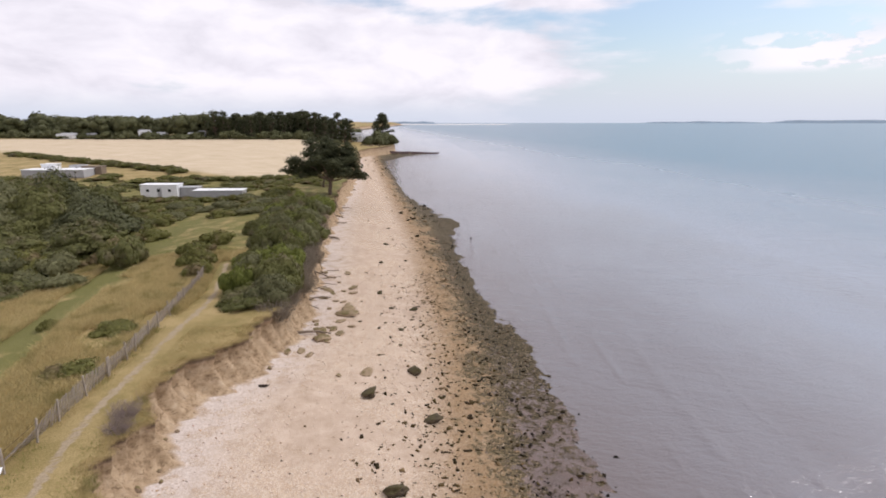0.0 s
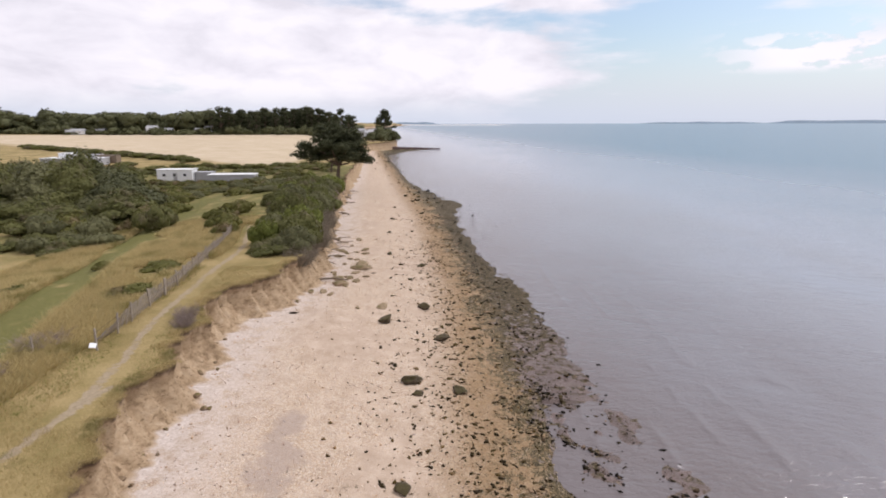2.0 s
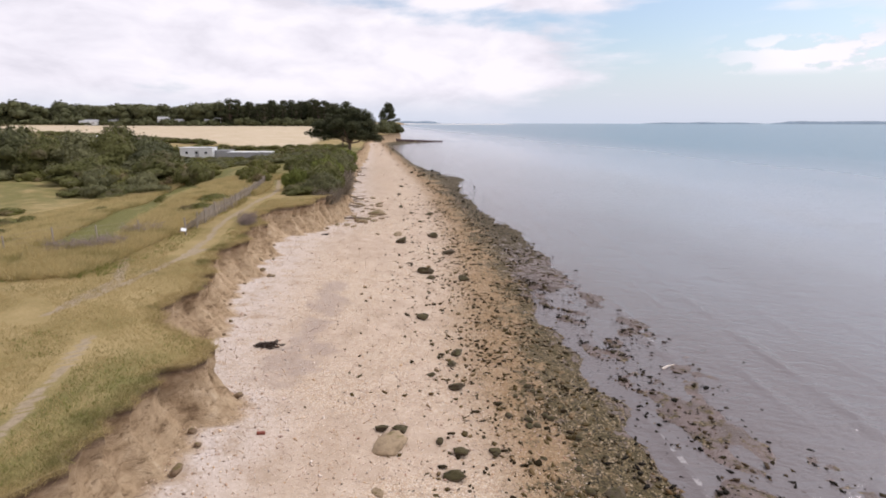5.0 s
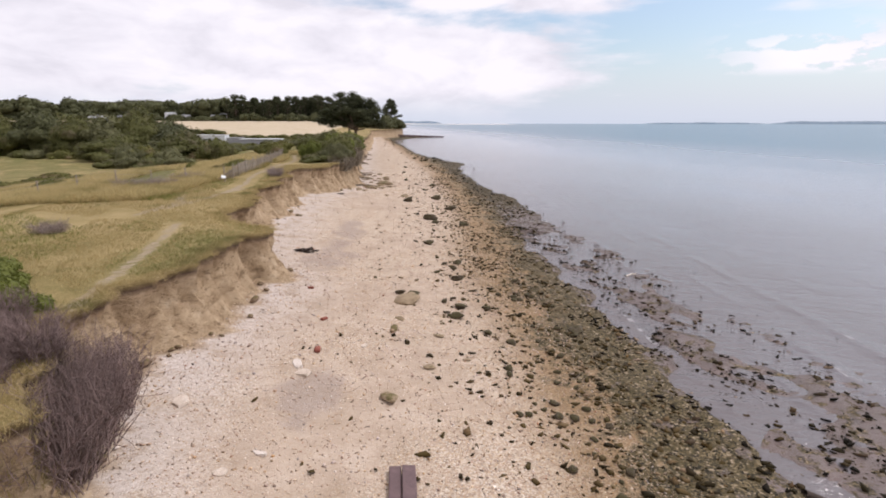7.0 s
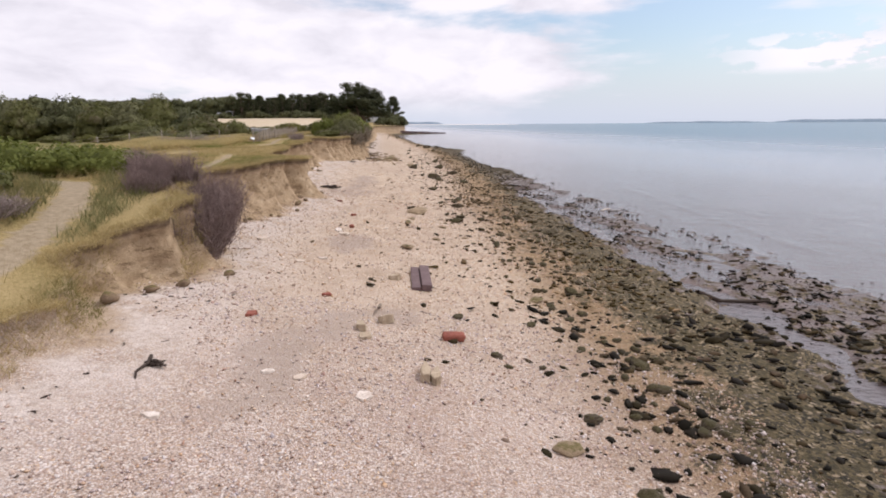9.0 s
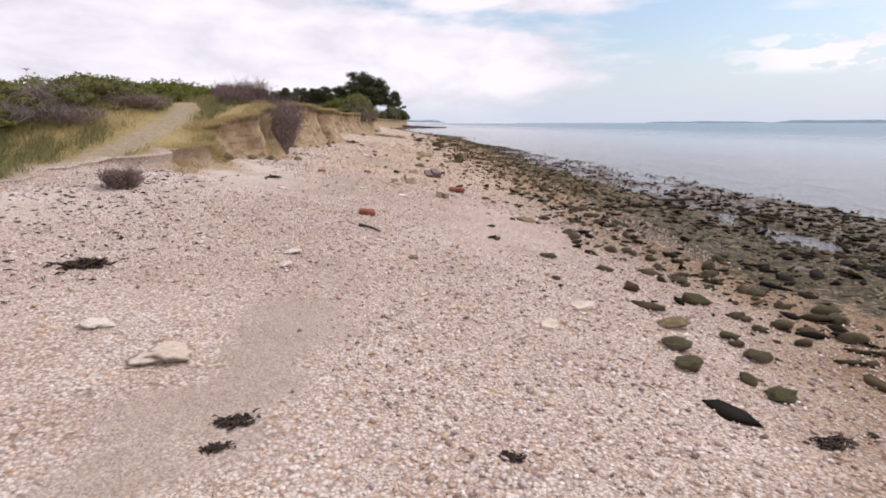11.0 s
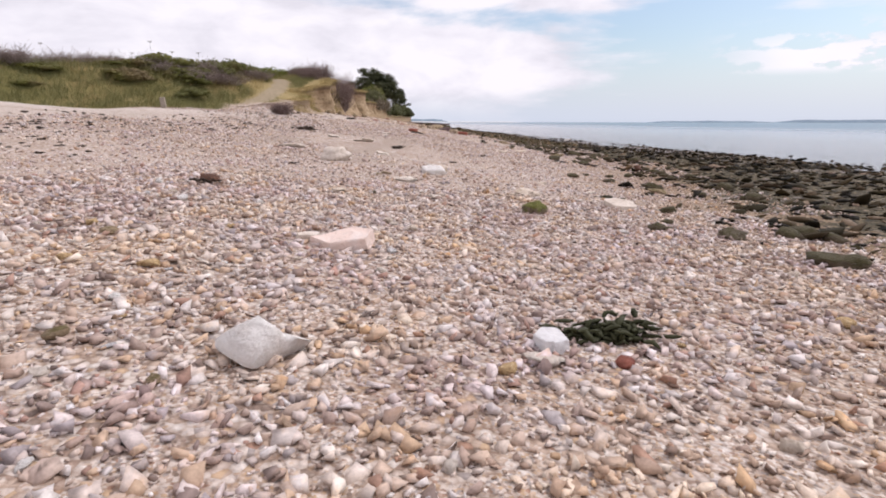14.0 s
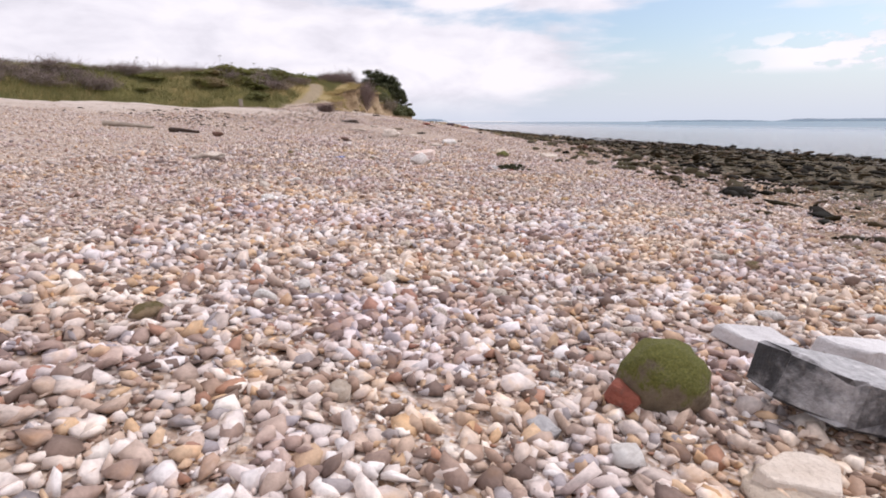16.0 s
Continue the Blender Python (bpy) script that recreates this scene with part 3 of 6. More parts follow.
GREEN_MOSS = rock_material("green_moss", ((0.3, (0.12, 0.09, 0.06)), (0.6, (0.24, 0.19, 0.13)), (0.8, (0.42, 0.36, 0.28))), (0.15, 0.15, 0.036), 0.55, scale=5.0)
BRICK = rock_material("worn_red_brick", ((0.3, (0.19, 0.058, 0.042)), (0.6, (0.30, 0.098, 0.066)), (0.8, (0.40, 0.185, 0.135))))
RUSTY = rock_material("rusty_ironstone", ((0.3, (0.07, 0.035, 0.025)), (0.6, (0.14, 0.068, 0.045)), (0.8, (0.24, 0.12, 0.085))))
EARTH = rock_material("fallen_earth", ((0.3, (0.13, 0.085, 0.052)), (0.55, (0.25, 0.175, 0.11)), (0.8, (0.37, 0.28, 0.19))), (0.17, 0.135, 0.05), -0.1)
WRACK = plain_material("dried_seaweed", (0.045, 0.03, 0.022), 0.75, 0.4, 9)
WRACK_GREEN = plain_material("green_seaweed", (0.032, 0.033, 0.011), 0.7, 0.4, 9)
WHITE_PAINT = plain_material("white_painted_panel", (0.74, 0.75, 0.76), 0.5, 0.08, 1.5)
GREY_PANEL = plain_material("grey_felt_roof", (0.36, 0.36, 0.37), 0.8, 0.15, 1.5)
WINDOW_GLASS = plain_material("dark_window_glass", (0.03, 0.035, 0.04), 0.08, 0.1, 2, 0.6)
PEBBLE = pebble_material("beach_pebbles", PEBBLE_COLOURS, 0.8, (0.91, 0.93, 0.97))
CALM_PEBBLE = pebble_material("pale_pebbles", tuple((k, tuple(0.2 * q + 0.8 * w for q, w in zip((0.58, 0.50, 0.46), c))) for k, c in PEBBLE_COLOURS), 0.8, (0.90, 0.905, 0.925))
SHINGLE = pebble_material("tan_shingle", tuple((k, (0.08 + 0.76 * c[0], 0.07 + 0.72 * c[1], 0.055 + 0.66 * c[2])) for k, c in STONE_COLOURS))
WEED_STONE = pebble_material("weed_covered_stones", ((0.0, (0.010, 0.009, 0.006)), (0.25, (0.024, 0.020, 0.010)), (0.48, (0.045, 0.034, 0.017)), (0.66, (0.015, 0.013, 0.010)), (0.84, (0.07, 0.052, 0.033)), (0.97, (0.20, 0.155, 0.115))), 0.85)
WEED_BROWN = pebble_material("brown_weedy_stones", ((0.0, (0.028, 0.022, 0.010)), (0.25, (0.065, 0.050, 0.021)), (0.48, (0.095, 0.070, 0.031)), (0.64, (0.036, 0.027, 0.014)), (0.80, (0.14, 0.10, 0.052)), (0.95, (0.27, 0.20, 0.125))), 0.85)
# blue haze of distance put into the colour of the far woods
HAZED_WOOD = plain_material("far_hazed_woodland", (0.20, 0.26, 0.32), 0.95, 0.15, 0.02)
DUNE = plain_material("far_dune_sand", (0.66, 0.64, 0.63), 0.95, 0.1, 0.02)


# ---- mesh helpers ----
def mesh_of(name, verts, faces, mat=None, smooth=False):
    """A mesh from arrays: verts (n, 3), faces (m, k) of one size k."""
    verts, faces = np.asarray(verts, np.float32), np.asarray(faces, np.int32)
    me = bpy.data.meshes.new(name)
    k = faces.shape[1]
    me.vertices.add(len(verts))
    me.vertices.foreach_set("co", verts.ravel())
    me.loops.add(faces.size)
    me.loops.foreach_set("vertex_index", faces.ravel())
    me.polygons.add(len(faces))
    me.polygons.foreach_set("loop_start", np.arange(0, faces.size, k, dtype=np.int32))
    me.polygons.foreach_set("loop_total", np.full(len(faces), k, np.int32))
    if smooth:
        me.polygons.foreach_set("use_smooth", np.ones(len(faces), bool))
    me.update(calc_edges=True)
    if mat:
        me.materials.append(mat)
    return me


def part(name, data, parent, label="", m=None):
    """One mesh as a part of a thing."""
    ob = new(name, data)
    ob.parent = parent
    if m is not None:
        ob.matrix_basis = m
    return tagged(ob, label)


def from_bm(name, bm, mat, smooth=False):
    me = bpy.data.meshes.new(name)
    if smooth:
        for f in bm.faces:
            f.smooth = True
    bm.to_mesh(me)
    bm.free()
    me.materials.append(mat)
    return me


def box_bm(sx, sy, sz, bevel=0.01, bm=None, at=(0, 0, 0), turn=None):
    bm2 = bmesh.new()
    bmesh.ops.create_cube(bm2, size=1, matrix=Matrix.Diagonal((sx, sy, sz, 1)))
    if bevel:
        bmesh.ops.bevel(bm2, geom=list(bm2.edges), offset=bevel, segments=1, affect="EDGES")
    m = Matrix.Translation(at) @ (turn or Matrix.Identity(4))
    bm2.transform(m)
    if bm is None:
        return bm2
    tmp = bpy.data.meshes.new("tmp")
    bm2.to_mesh(tmp)
    bm2.free()
    bm.from_mesh(tmp)
    bpy.data.meshes.remove(tmp)
    return bm


def ico(sub):
    bm = bmesh.new()
    bmesh.ops.create_icosphere(bm, subdivisions=sub, radius=1)
    bm.verts.ensure_lookup_table()
    v = np.array([q.co[:] for q in bm.verts])
    f = np.array([[q.index for q in g.verts] for g in bm.faces])
    bm.free()
    return v, f


ICO1, ICO2, ICO3 = ico(1), ico(2), ico(3)


def lumpy(v, amount, scale, seed):
    out = np.empty_like(v)
    for i, q in enumerate(v):
        s = Vector(q * scale) + Vector((seed * 7.3, seed * 3.1, seed * 1.7))
        out[i] = q * (1 + amount * noise.noise(s) + 0.4 * amount * noise.noise(s * 2.7))
    return out


def tube(points, radii, sides=6):
    """A tapered limb along a line of points."""
    points = [Vector(p) for p in points]
    verts, faces = [], []
    for i, p in enumerate(points):
        d = (points[min(i + 1, len(points) - 1)] - points[max(i - 1, 0)]).normalized()
        u = d.cross(Vector((0.3, 0.9, 0.2))).normalized()
        w = d.cross(u)
        for k in range(sides):
            a = 2 * math.pi * k / sides
            verts.append(p + (u * math.cos(a) + w * math.sin(a)) * radii[i])
    for i in range(len(points) - 1):
        for k in range(sides):
            a, b = i * sides + k, i * sides + (k + 1) % sides
            faces.append((a, b, b + sides, a + sides))
    return np.array([v[:] for v in verts]), np.array(faces)


def join(pieces):
    """Several (verts, faces) as one."""
    vs, fs, n = [], [], 0
    for v, f in pieces:
        vs.append(v)
        fs.append(np.asarray(f) + n)
        n += len(v)
    return np.concatenate(vs), np.concatenate(fs)


def leaves(points, normals, size, rng, thin=0.6, loose=0.55):
    """A small bent quad for each point, facing roughly along its normal."""
    n = len(points)
    nn = normals + rng.normal(0, loose, (n, 3))
    nn /= np.linalg.norm(nn, axis=1)[:, None] + 1e-9
    u = np.cross(nn, rng.normal(0, 1, (n, 3)))
    u /= np.linalg.norm(u, axis=1)[:, None] + 1e-9
    w = np.cross(nn, u)
    s = size * rng.uniform(0.6, 1.4, (n, 1))
    a, b = u * s, w * s * thin
    v = np.stack([points - a, points - b + nn * s * 0.15, points + a, points + b - nn * s * 0.1], 1).reshape(-1, 3)
    f = np.arange(4 * n).reshape(n, 4)
    return v, f


def on_ground(x, y, sink=0.0):
    return float(ground_z(x, y)) - sink


# ---- ground, sea and distance ----
PATHS = (((-15.2, 13), (-16.05, 18.5), (-16.85, 22.1), (-17.3, 26.5), (-17.9, 32), (-18.3, 36.7), (-18.9, 43.3), (-20.2, 48), (-21.9, 53.6)),
         ((-9.6, -12.8), (-10.0, -11.0), (-10.75, -8.2), (-11.4, -5.5), (-12.1, -2.4), (-13.3, 2.1)),
         ((-9.9, -26.0), (-9.9, -23.5), (-9.9, -21.0), (-10.1, -18.5), (-10.6, -16.2), (-11.3, -14.4), (-12.4, -12.6), (-14.5, -11.6), (-17.5, -11.6), (-22.0, -12.5)),
         ((-18.5, 13.5), (-16.4, 9), (-16.2, 4), (-15.0, 15.5)))
TRACK = ((-22.5, 16), (-24.6, 22), (-27.0, 30.4), (-28.7, 35.7), (-31.5, 45.7), (-34.0, 57.4), (-36.9, 72.3), (-38.5, 84))


def near_line(x, y, pts):
    d = np.full(x.shape, 1e9)
    for (ax, ay), (bx, by) in zip(pts, pts[1:]):
        k = np.clip(((x - ax) * (bx - ax) + (y - ay) * (by - ay)) / ((bx - ax) ** 2 + (by - ay) ** 2), 0, 1)
        d = np.minimum(d, np.hypot(x - ax - k * (bx - ax), y - ay - k * (by - ay)))
    return d


SANDY = ((-3.2, -34.6, 0.9, 2.0), (-2.9, -30.8, 0.75, 2.6), (-2.9, -36.6, 0.8, 1.0), (-5.6, -33.5, 0.9, 1.6), (-4.1, -20.0, 0.8, 2.2), (-3.4, -17.8, 0.55, 1.0), (-2.2, -16.5, 0.6, 0.8),
         (-4.6, -9.0, 0.9, 1.5), (-7.4, 5.7, 1.1, 2.5), (-7.4, 13.9, 1.0, 3.0), (-7.5, 10.0, 0.9, 2.0), (-6.6, 7.3, 0.8, 1.2), (-7.8, 17.0, 0.9, 2.0))


def sandy(x, y):
    k = np.zeros_like(x)
    for cx, cy, rx, ry in SANDY:
        rag = 0.3 * np.sin(x * 2.1 + y) * np.sin(y * 1.7 + 1.2 * np.sin(x * 1.3)) + 0.22 * np.sin(x * 4.7 - y * 2.2) * np.sin(y * 3.9 + x)
        k = np.maximum(k, 1 - ramp(0.15, 1.5, np.hypot((x - cx) / rx, (y - cy) / ry) + rag))
    return k


def build_ground():
    ys = np.concatenate([np.arange(-600, -80, 40), np.arange(-80, -58, 2.0), np.arange(-58, -24, 0.25), np.arange(-24, 46, 0.2), np.arange(46, 60, 0.25), np.arange(60, 115, 0.5), np.arange(115, 340, 2.5), np.arange(340, 700, 15), np.arange(700, 4600, 300)])
    inland = np.concatenate([[-4000, -2500, -1500, -900, -600, -450, -350], np.arange(-300, -100, 10.0), np.arange(-100, -40, 3.0), np.arange(-40, -14, 0.5), np.arange(-14, -2, 0.3), np.arange(-2, -0.2, 0.25), [-0.12, 0.0]])
    ks = np.array([0.03, 0.08, 0.14, 0.21, 0.28, 0.36, 0.44, 0.52, 0.6, 0.68, 0.76, 0.84, 0.92, 1.0])
    out = np.concatenate([[1.36], np.arange(1.6, 20, 0.28), np.arange(20, 30, 0.6), [34, 45, 60, 80]])
    n0, n1, n2 = len(inland), len(ks), len(out)
    e = edge(ys)[:, None]
    yy = np.repeat(ys[:, None], n0 + n1 + n2, 1)
    top = land_z(e - 0.02, ys[:, None])
    foot = np.minimum(beach_z(e + 1.1, ys[:, None]), top)
    tall = np.clip((top - foot) / 2.2, 0, 1)
    rag = 0.30 * np.sin(ys * 2.3 + 0.6 * np.sin(ys * 0.7)) + 0.2 * np.sin(ys * 5.9) + 0.12 * np.sin(ys * 13.7 + 2)
    yk, kk = np.broadcast_to(ys[:, None], (len(ys), n1)), np.broadcast_to(ks[None], (len(ys), n1))
    # a steep broken lip over an apron of fallen sand
    apron = np.clip((kk - 0.36) / 0.64, 0, 1)
    reach = 0.48 + 0.2 * ramp(-12, -6, yk) + 0.22 * ramp(4, 12, yk) + 0.14 * np.sin(yk * 0.9 + 1.0) + 0.08 * np.sin(yk * 2.1)
    off = 0.02 - 0.14 * np.sin(np.clip(kk / 0.5, 0, 1) * math.pi) * tall + reach * apron ** 1.5
    lumps = 0.16 * np.sin(yk * 3.1 + 5 * kk + 2 * np.sin(yk * 0.9)) * np.sin(yk * 1.3 - 7 * kk) + 0.08 * np.sin(yk * 5.7 - 14 * kk) * np.sin(yk * 4.1 + 17 * kk + 1) + 0.035 * np.sin(yk * 11.1 + 26 * kk)
    off = off + (lumps * 0.8 + rag[:, None] * 0.3) * np.sin(np.clip(kk * 1.02, 0, 1) * math.pi) ** 0.6 * tall * (1 - 0.72 * apron)
    zf = top + (foot - top) * np.where(kk < 0.36, kk * 1.25, 0.45 + 0.55 * apron ** 0.9)
    xl, xb = e + inland[None], e + out[None]
    xx = np.concatenate([xl, e + off, xb], 1)
    zz = np.concatenate([land_z(xl, yy[:, :n0]), zf, np.minimum(beach_z(xb, yy[:, n0 + n1:]), 40)], 1)
    w, s = weed_line(yy), shore(yy)
    f = (xx - w) / (s - w)
    rows, cols = xx.shape
    idx = np.arange(rows * cols).reshape(rows, cols)
    faces = np.stack([idx[:-1, :-1], idx[:-1, 1:], idx[1:, 1:], idx[1:, :-1]], -1).reshape(-1, 4)
    me = mesh_of("ground", np.stack([xx, yy, zz], -1).reshape(-1, 3), faces, GROUND, True)
    d = np.maximum(e - xx, 0)

    def put(name, v):
        a = me.attributes.new(name, "FLOAT", "POINT")
        a.data.foreach_set("value", np.ascontiguousarray(np.broadcast_to(v, xx.shape), np.float32).ravel())

    col = np.arange(cols)[None]
    hill = ramp(-22, -25, yy)
    land = np.where(col < n0 - 1, 1.0, np.where(col < n0 + 1, 0.6, 0.0)) * np.where(yy < -21, ramp(0.0, 0.8, d), 1.0)
    put("land", land)
    put("face", np.where((col >= n0 - 1) & (col < n0 + n1), 1.0, 0.0) * ramp(0.12, 0.5, tall))
    soft = 3.4 - 1.7 * ramp(0, -18, yy)
    put("weed", np.clip(0.5 + 0.5 * (xx - weed_edge(yy)) / soft, 0, 1))
    put("damp", ramp(-3.6 - 1.8 * ramp(-4, 10, yy), -0.4 - 0.6 * ramp(-4, 10, yy), xx - weed_edge(yy)))
    put("mud", ramp(0.28, 0.62, f) * (0.3 + 0.7 * ramp(-26, -8, yy)) * (1 - 1.1 * ramp(24, 48, yy)))
    put("pebbly", np.maximum(ramp(-10, -24, yy), 1.5 * ramp(4, 26, yy) * ramp(0.3, 0.75, f)))
    put("sandy", np.where(col >= n0 + n1, sandy(xx, yy), 0))
    put("lip", np.where(np.abs(col - n0) <= 1, 1.0, 0.0) * ramp(0.2, 0.6, tall))
    put("shell", np.where(col >= n0 + n1, ramp(0.6, 1.0, (xx - w) / (np.interp(yy, EDGE_Y, EDGE_X) - w)), 0))
    path = np.zeros_like(xx)
    for pts, wide in zip(PATHS, (0.21, 0.17, 0.46, 0.22)):
        gap = near_line(xx, yy, pts)
        path = np.maximum(path, np.maximum(1 - ramp(wide * 0.4, wide * 1.3, gap), 0.28 * (1 - ramp(wide, wide * 4.5, gap))))
    put("path", path * land)
    track = (1 - ramp(1.1, 2.2, near_line(xx, yy, TRACK))) * 2.4
    lush = np.maximum(np.maximum(track, ramp(22, 34, d) * (yy < 135) * 0.9), np.maximum(hill * 0.8, ramp(40, 60, yy) * (yy < 135)))
    lush = np.maximum(lush, (1 - ramp(0.5, 3.2, np.hypot(xx + 10.6, (yy + 3.0) * 0.55))) * 0.9)
    put("green", np.maximum(lush, 0.12))
    line = 150 + (xx + 70) * -0.62
    put("field", ramp(-2, 2, yy - np.maximum(line, 140)) * (1 - ramp(280, 286, yy)) * ramp(14, 18, d))
    return tagged(new("ground", me), "shingle beach under a crumbling earth cliff with dry turf", "ground", kind="structure")


def build_sea():
    xs = np.concatenate([np.arange(-400, 0, 100), np.arange(0, 60, 10), np.arange(60, 400, 60), np.arange(400, 4900, 500)])
    ys = np.concatenate([np.arange(-900, -60, 120), np.arange(-60, 120, 10), np.arange(120, 600, 60), np.arange(600, 4400, 400), [4500]])
    X, Y = np.meshgrid(xs, ys)
    idx = np.arange(X.size).reshape(X.shape)
    f = np.stack([idx[:-1, :-1], idx[:-1, 1:], idx[1:, 1:], idx[1:, :-1]], -1).reshape(-1, 4)
    tagged(new("water", mesh_of("water", np.stack([X, Y, 0 * X], -1).reshape(-1, 3), f, WATER, True)), "calm silty grey-blue sea with small ripples", "sea", kind="structure")


def far_ridge(name, x0, x1, y, height, mat, label, seed, steps=90):
    rng = np.random.default_rng(seed)
    x = np.linspace(x0, x1, steps)
    k = np.linspace(0, 1, steps)
    h = height * (0.75 + 0.12 * np.sin(k * 9 + seed) + 0.08 * np.sin(k * 23 + seed)) * np.clip(np.minimum(k, 1 - k) * 9, 0.05, 1) + rng.uniform(-0.05, 0.05, steps) * height
    front = np.stack([x, 0 * x + y, 0 * x - 0.5], 1)
    crest = np.stack([x, 0 * x + y + height, h], 1)
    back = np.stack([x, 0 * x + y + 6 * height, 0 * x - 0.5], 1)
    v = np.concatenate([front, crest, back])
    i = np.arange(steps - 1)
    f = np.concatenate([np.stack([i, i + 1, i + 1 + steps, i + steps], 1), np.stack([i + steps, i + 1 + steps, i + 1 + 2 * steps, i + 2 * steps], 1)])
    tagged(new(name, mesh_of(name, v, f, mat, True)), label, "far shore", kind="structure")


build_ground()
build_sea()
# the wooded ridges carry painted haze in their colour
far_ridge("backdrop_far_shore", 1500, 2500, 4300, 15, HAZED_WOOD, "low wooded shore across the water, pale with painted haze", 3)
far_ridge("backdrop_far_hills", 2440, 4700, 4350, 27, HAZED_WOOD, "wooded shore across the water, blue with painted haze", 5)
far_ridge("backdrop_spit", -420, 0, 2600, 17, HAZED_WOOD, "low wooded spit far along the coast", 8)
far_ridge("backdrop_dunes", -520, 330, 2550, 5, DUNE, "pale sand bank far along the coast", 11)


# ---- shrubs and trees ----
def crown_mesh(name, lumps, n, size, seed, mat, core=0.93, low=-0.35, thin=0.75, loose=0.36):
    """A crown of leaves over overlapping lumps ((x, y, z), (rx, ry, rz))."""
    rng = np.random.default_rng(seed)
    pieces, cores = [], []
    area = np.array([(r[0] * r[1] + r[1] * r[2] + r[0] * r[2]) for _, r in lumps])
    share = np.maximum((n * area / area.sum()).astype(int), 12)
    for i, ((c, r), k) in enumerate(zip(lumps, share)):
        d = rng.normal(0, 1, (k * 2, 3))
        d /= np.linalg.norm(d, axis=1)[:, None]
        d = d[d[:, 2] > low][:k]
        wob = 1 + 0.14 * np.sin(d[:, 0] * 6 + i) * np.sin(d[:, 1] * 7 + 2 * i) + rng.normal(0, 0.06 if core > 0.5 else 0.15, len(d))
        p = np.array(c) + d * np.array(r) * wob[:, None]
        v, f = leaves(p, d, size, rng, thin, loose)
        pieces.append((v, f))
        q = lumpy(ICO1[0] if max(r) < 1.2 else ICO2[0], 0.25, 2.2, seed + i)
        f3 = ICO1[1] if max(r) < 1.2 else ICO2[1]
        cores.append((np.array(c) + q * np.array(r) * core, np.concatenate([f3, f3[:, 2:3]], 1)))
    v, f = join(pieces)
    cv, cf = join(cores)
    me = bpy.data.meshes.new(name)
    bm = bmesh.new()
    tmp = mesh_of("tmp", v, f, mat)
    bm.from_mesh(tmp)
    tmp2 = mesh_of("tmp", cv, cf[:, :3], mat, True)
    bm.from_mesh(tmp2)
    bm.to_mesh(me)
    bm.free()
    me.materials.append(mat)
    bpy.data.meshes.remove(tmp)
    bpy.data.meshes.remove(tmp2)
    return me


def shrub_lumps(seed, n, w, h):
    rng = np.random.default_rng(seed)
    out = [((0, 0, h * 0.35), (w * 0.62, w * 0.62, h * 0.55))]
    for i in range(n):
        a, q = rng.uniform(0, 6.28), rng.uniform(0.3, 0.85)
        r = rng.uniform(0.22, 0.42) * w
        out.append(((math.cos(a) * w * q, math.sin(a) * w * q, h * (rng.uniform(0.2, 0.75) * (1.05 - 0.5 * q))), (r, r, r * rng.uniform(0.6, 0.9))))
    return out


def make_shrub(name, seed, mat, n_leaves, leaf, label, lumps=9, w=1.0, h=1.0):
    base = new(name)
    stems = [tube([(0, 0, -0.15), (0.1 * math.cos(a) * w, 0.1 * math.sin(a) * w, h * 0.25), (0.42 * math.cos(a) * w, 0.42 * math.sin(a) * w, h * 0.6)], [0.03, 0.022, 0.01], 5) for a in (0.3, 1.9, 3.5, 5.0)]
    part("stem", mesh_of("stem", *join(stems), DEAD_WOOD), base)
    part("foliage", crown_mesh("foliage", shrub_lumps(seed, lumps, w, h), n_leaves, leaf, seed, mat), base)
    return tagged(base, label, "shrub")


def place_all(kinds, spots, group):
    """spots: (x, y, radius, height). The first of each kind is moved, the rest are copies."""
    rng = random.Random(len(spots) * 7 + len(group))
    used = set()
    for i, (x, y, r, h) in enumerate(spots):
        k = kinds[i % len(kinds)]
        z = on_ground(x, y, 0.12)
        m = Matrix.Translation((x, y, z)) @ Matrix.Rotation(rng.uniform(0, 6.28), 4, "Z") @ Matrix.Diagonal((r, r * rng.uniform(0.85, 1.15), h, 1))
        if k.name in used:
            ob = copy_thing(k, Matrix.Identity(4))
            ob.matrix_basis = m
        else:
            ob = k
            ob.matrix_basis = m
            used.add(k.name)
        tagged(ob, group=group)


def scatter(n, box, seed, size, high, keep):
    rng = random.Random(seed)
    out = []
    while len(out) < n:
        x, y = rng.uniform(box[0], box[1]), rng.uniform(box[2], box[3])
        if keep(x, y):
            s = rng.uniform(*size)
            out.append((x, y, s, s * rng.uniform(*high)))
    return out


def leftof(y, d):
    return float(np.interp(y, EDGE_Y, EDGE_X)) - d


# wind-clipped scrub along the cliff top
cliff_kinds = [make_shrub("blackthorn_shrub", 21 + i, SHRUB, 2900, 0.052, "dense wind-clipped green shrub on the cliff top", 20) for i in range(3)]
cliff_kinds.append(make_shrub("blackthorn_shrub", 27, SHRUB_GREY, 2700, 0.052, "grey-green wind-clipped shrub with bare twigs on the cliff top", 16))
cliff_kinds.append(make_shrub("bramble_shrub", 28, FERN, 2500, 0.054, "bright green bramble among the cliff-top scrub", 14))
rng = random.Random(5)
spots = []
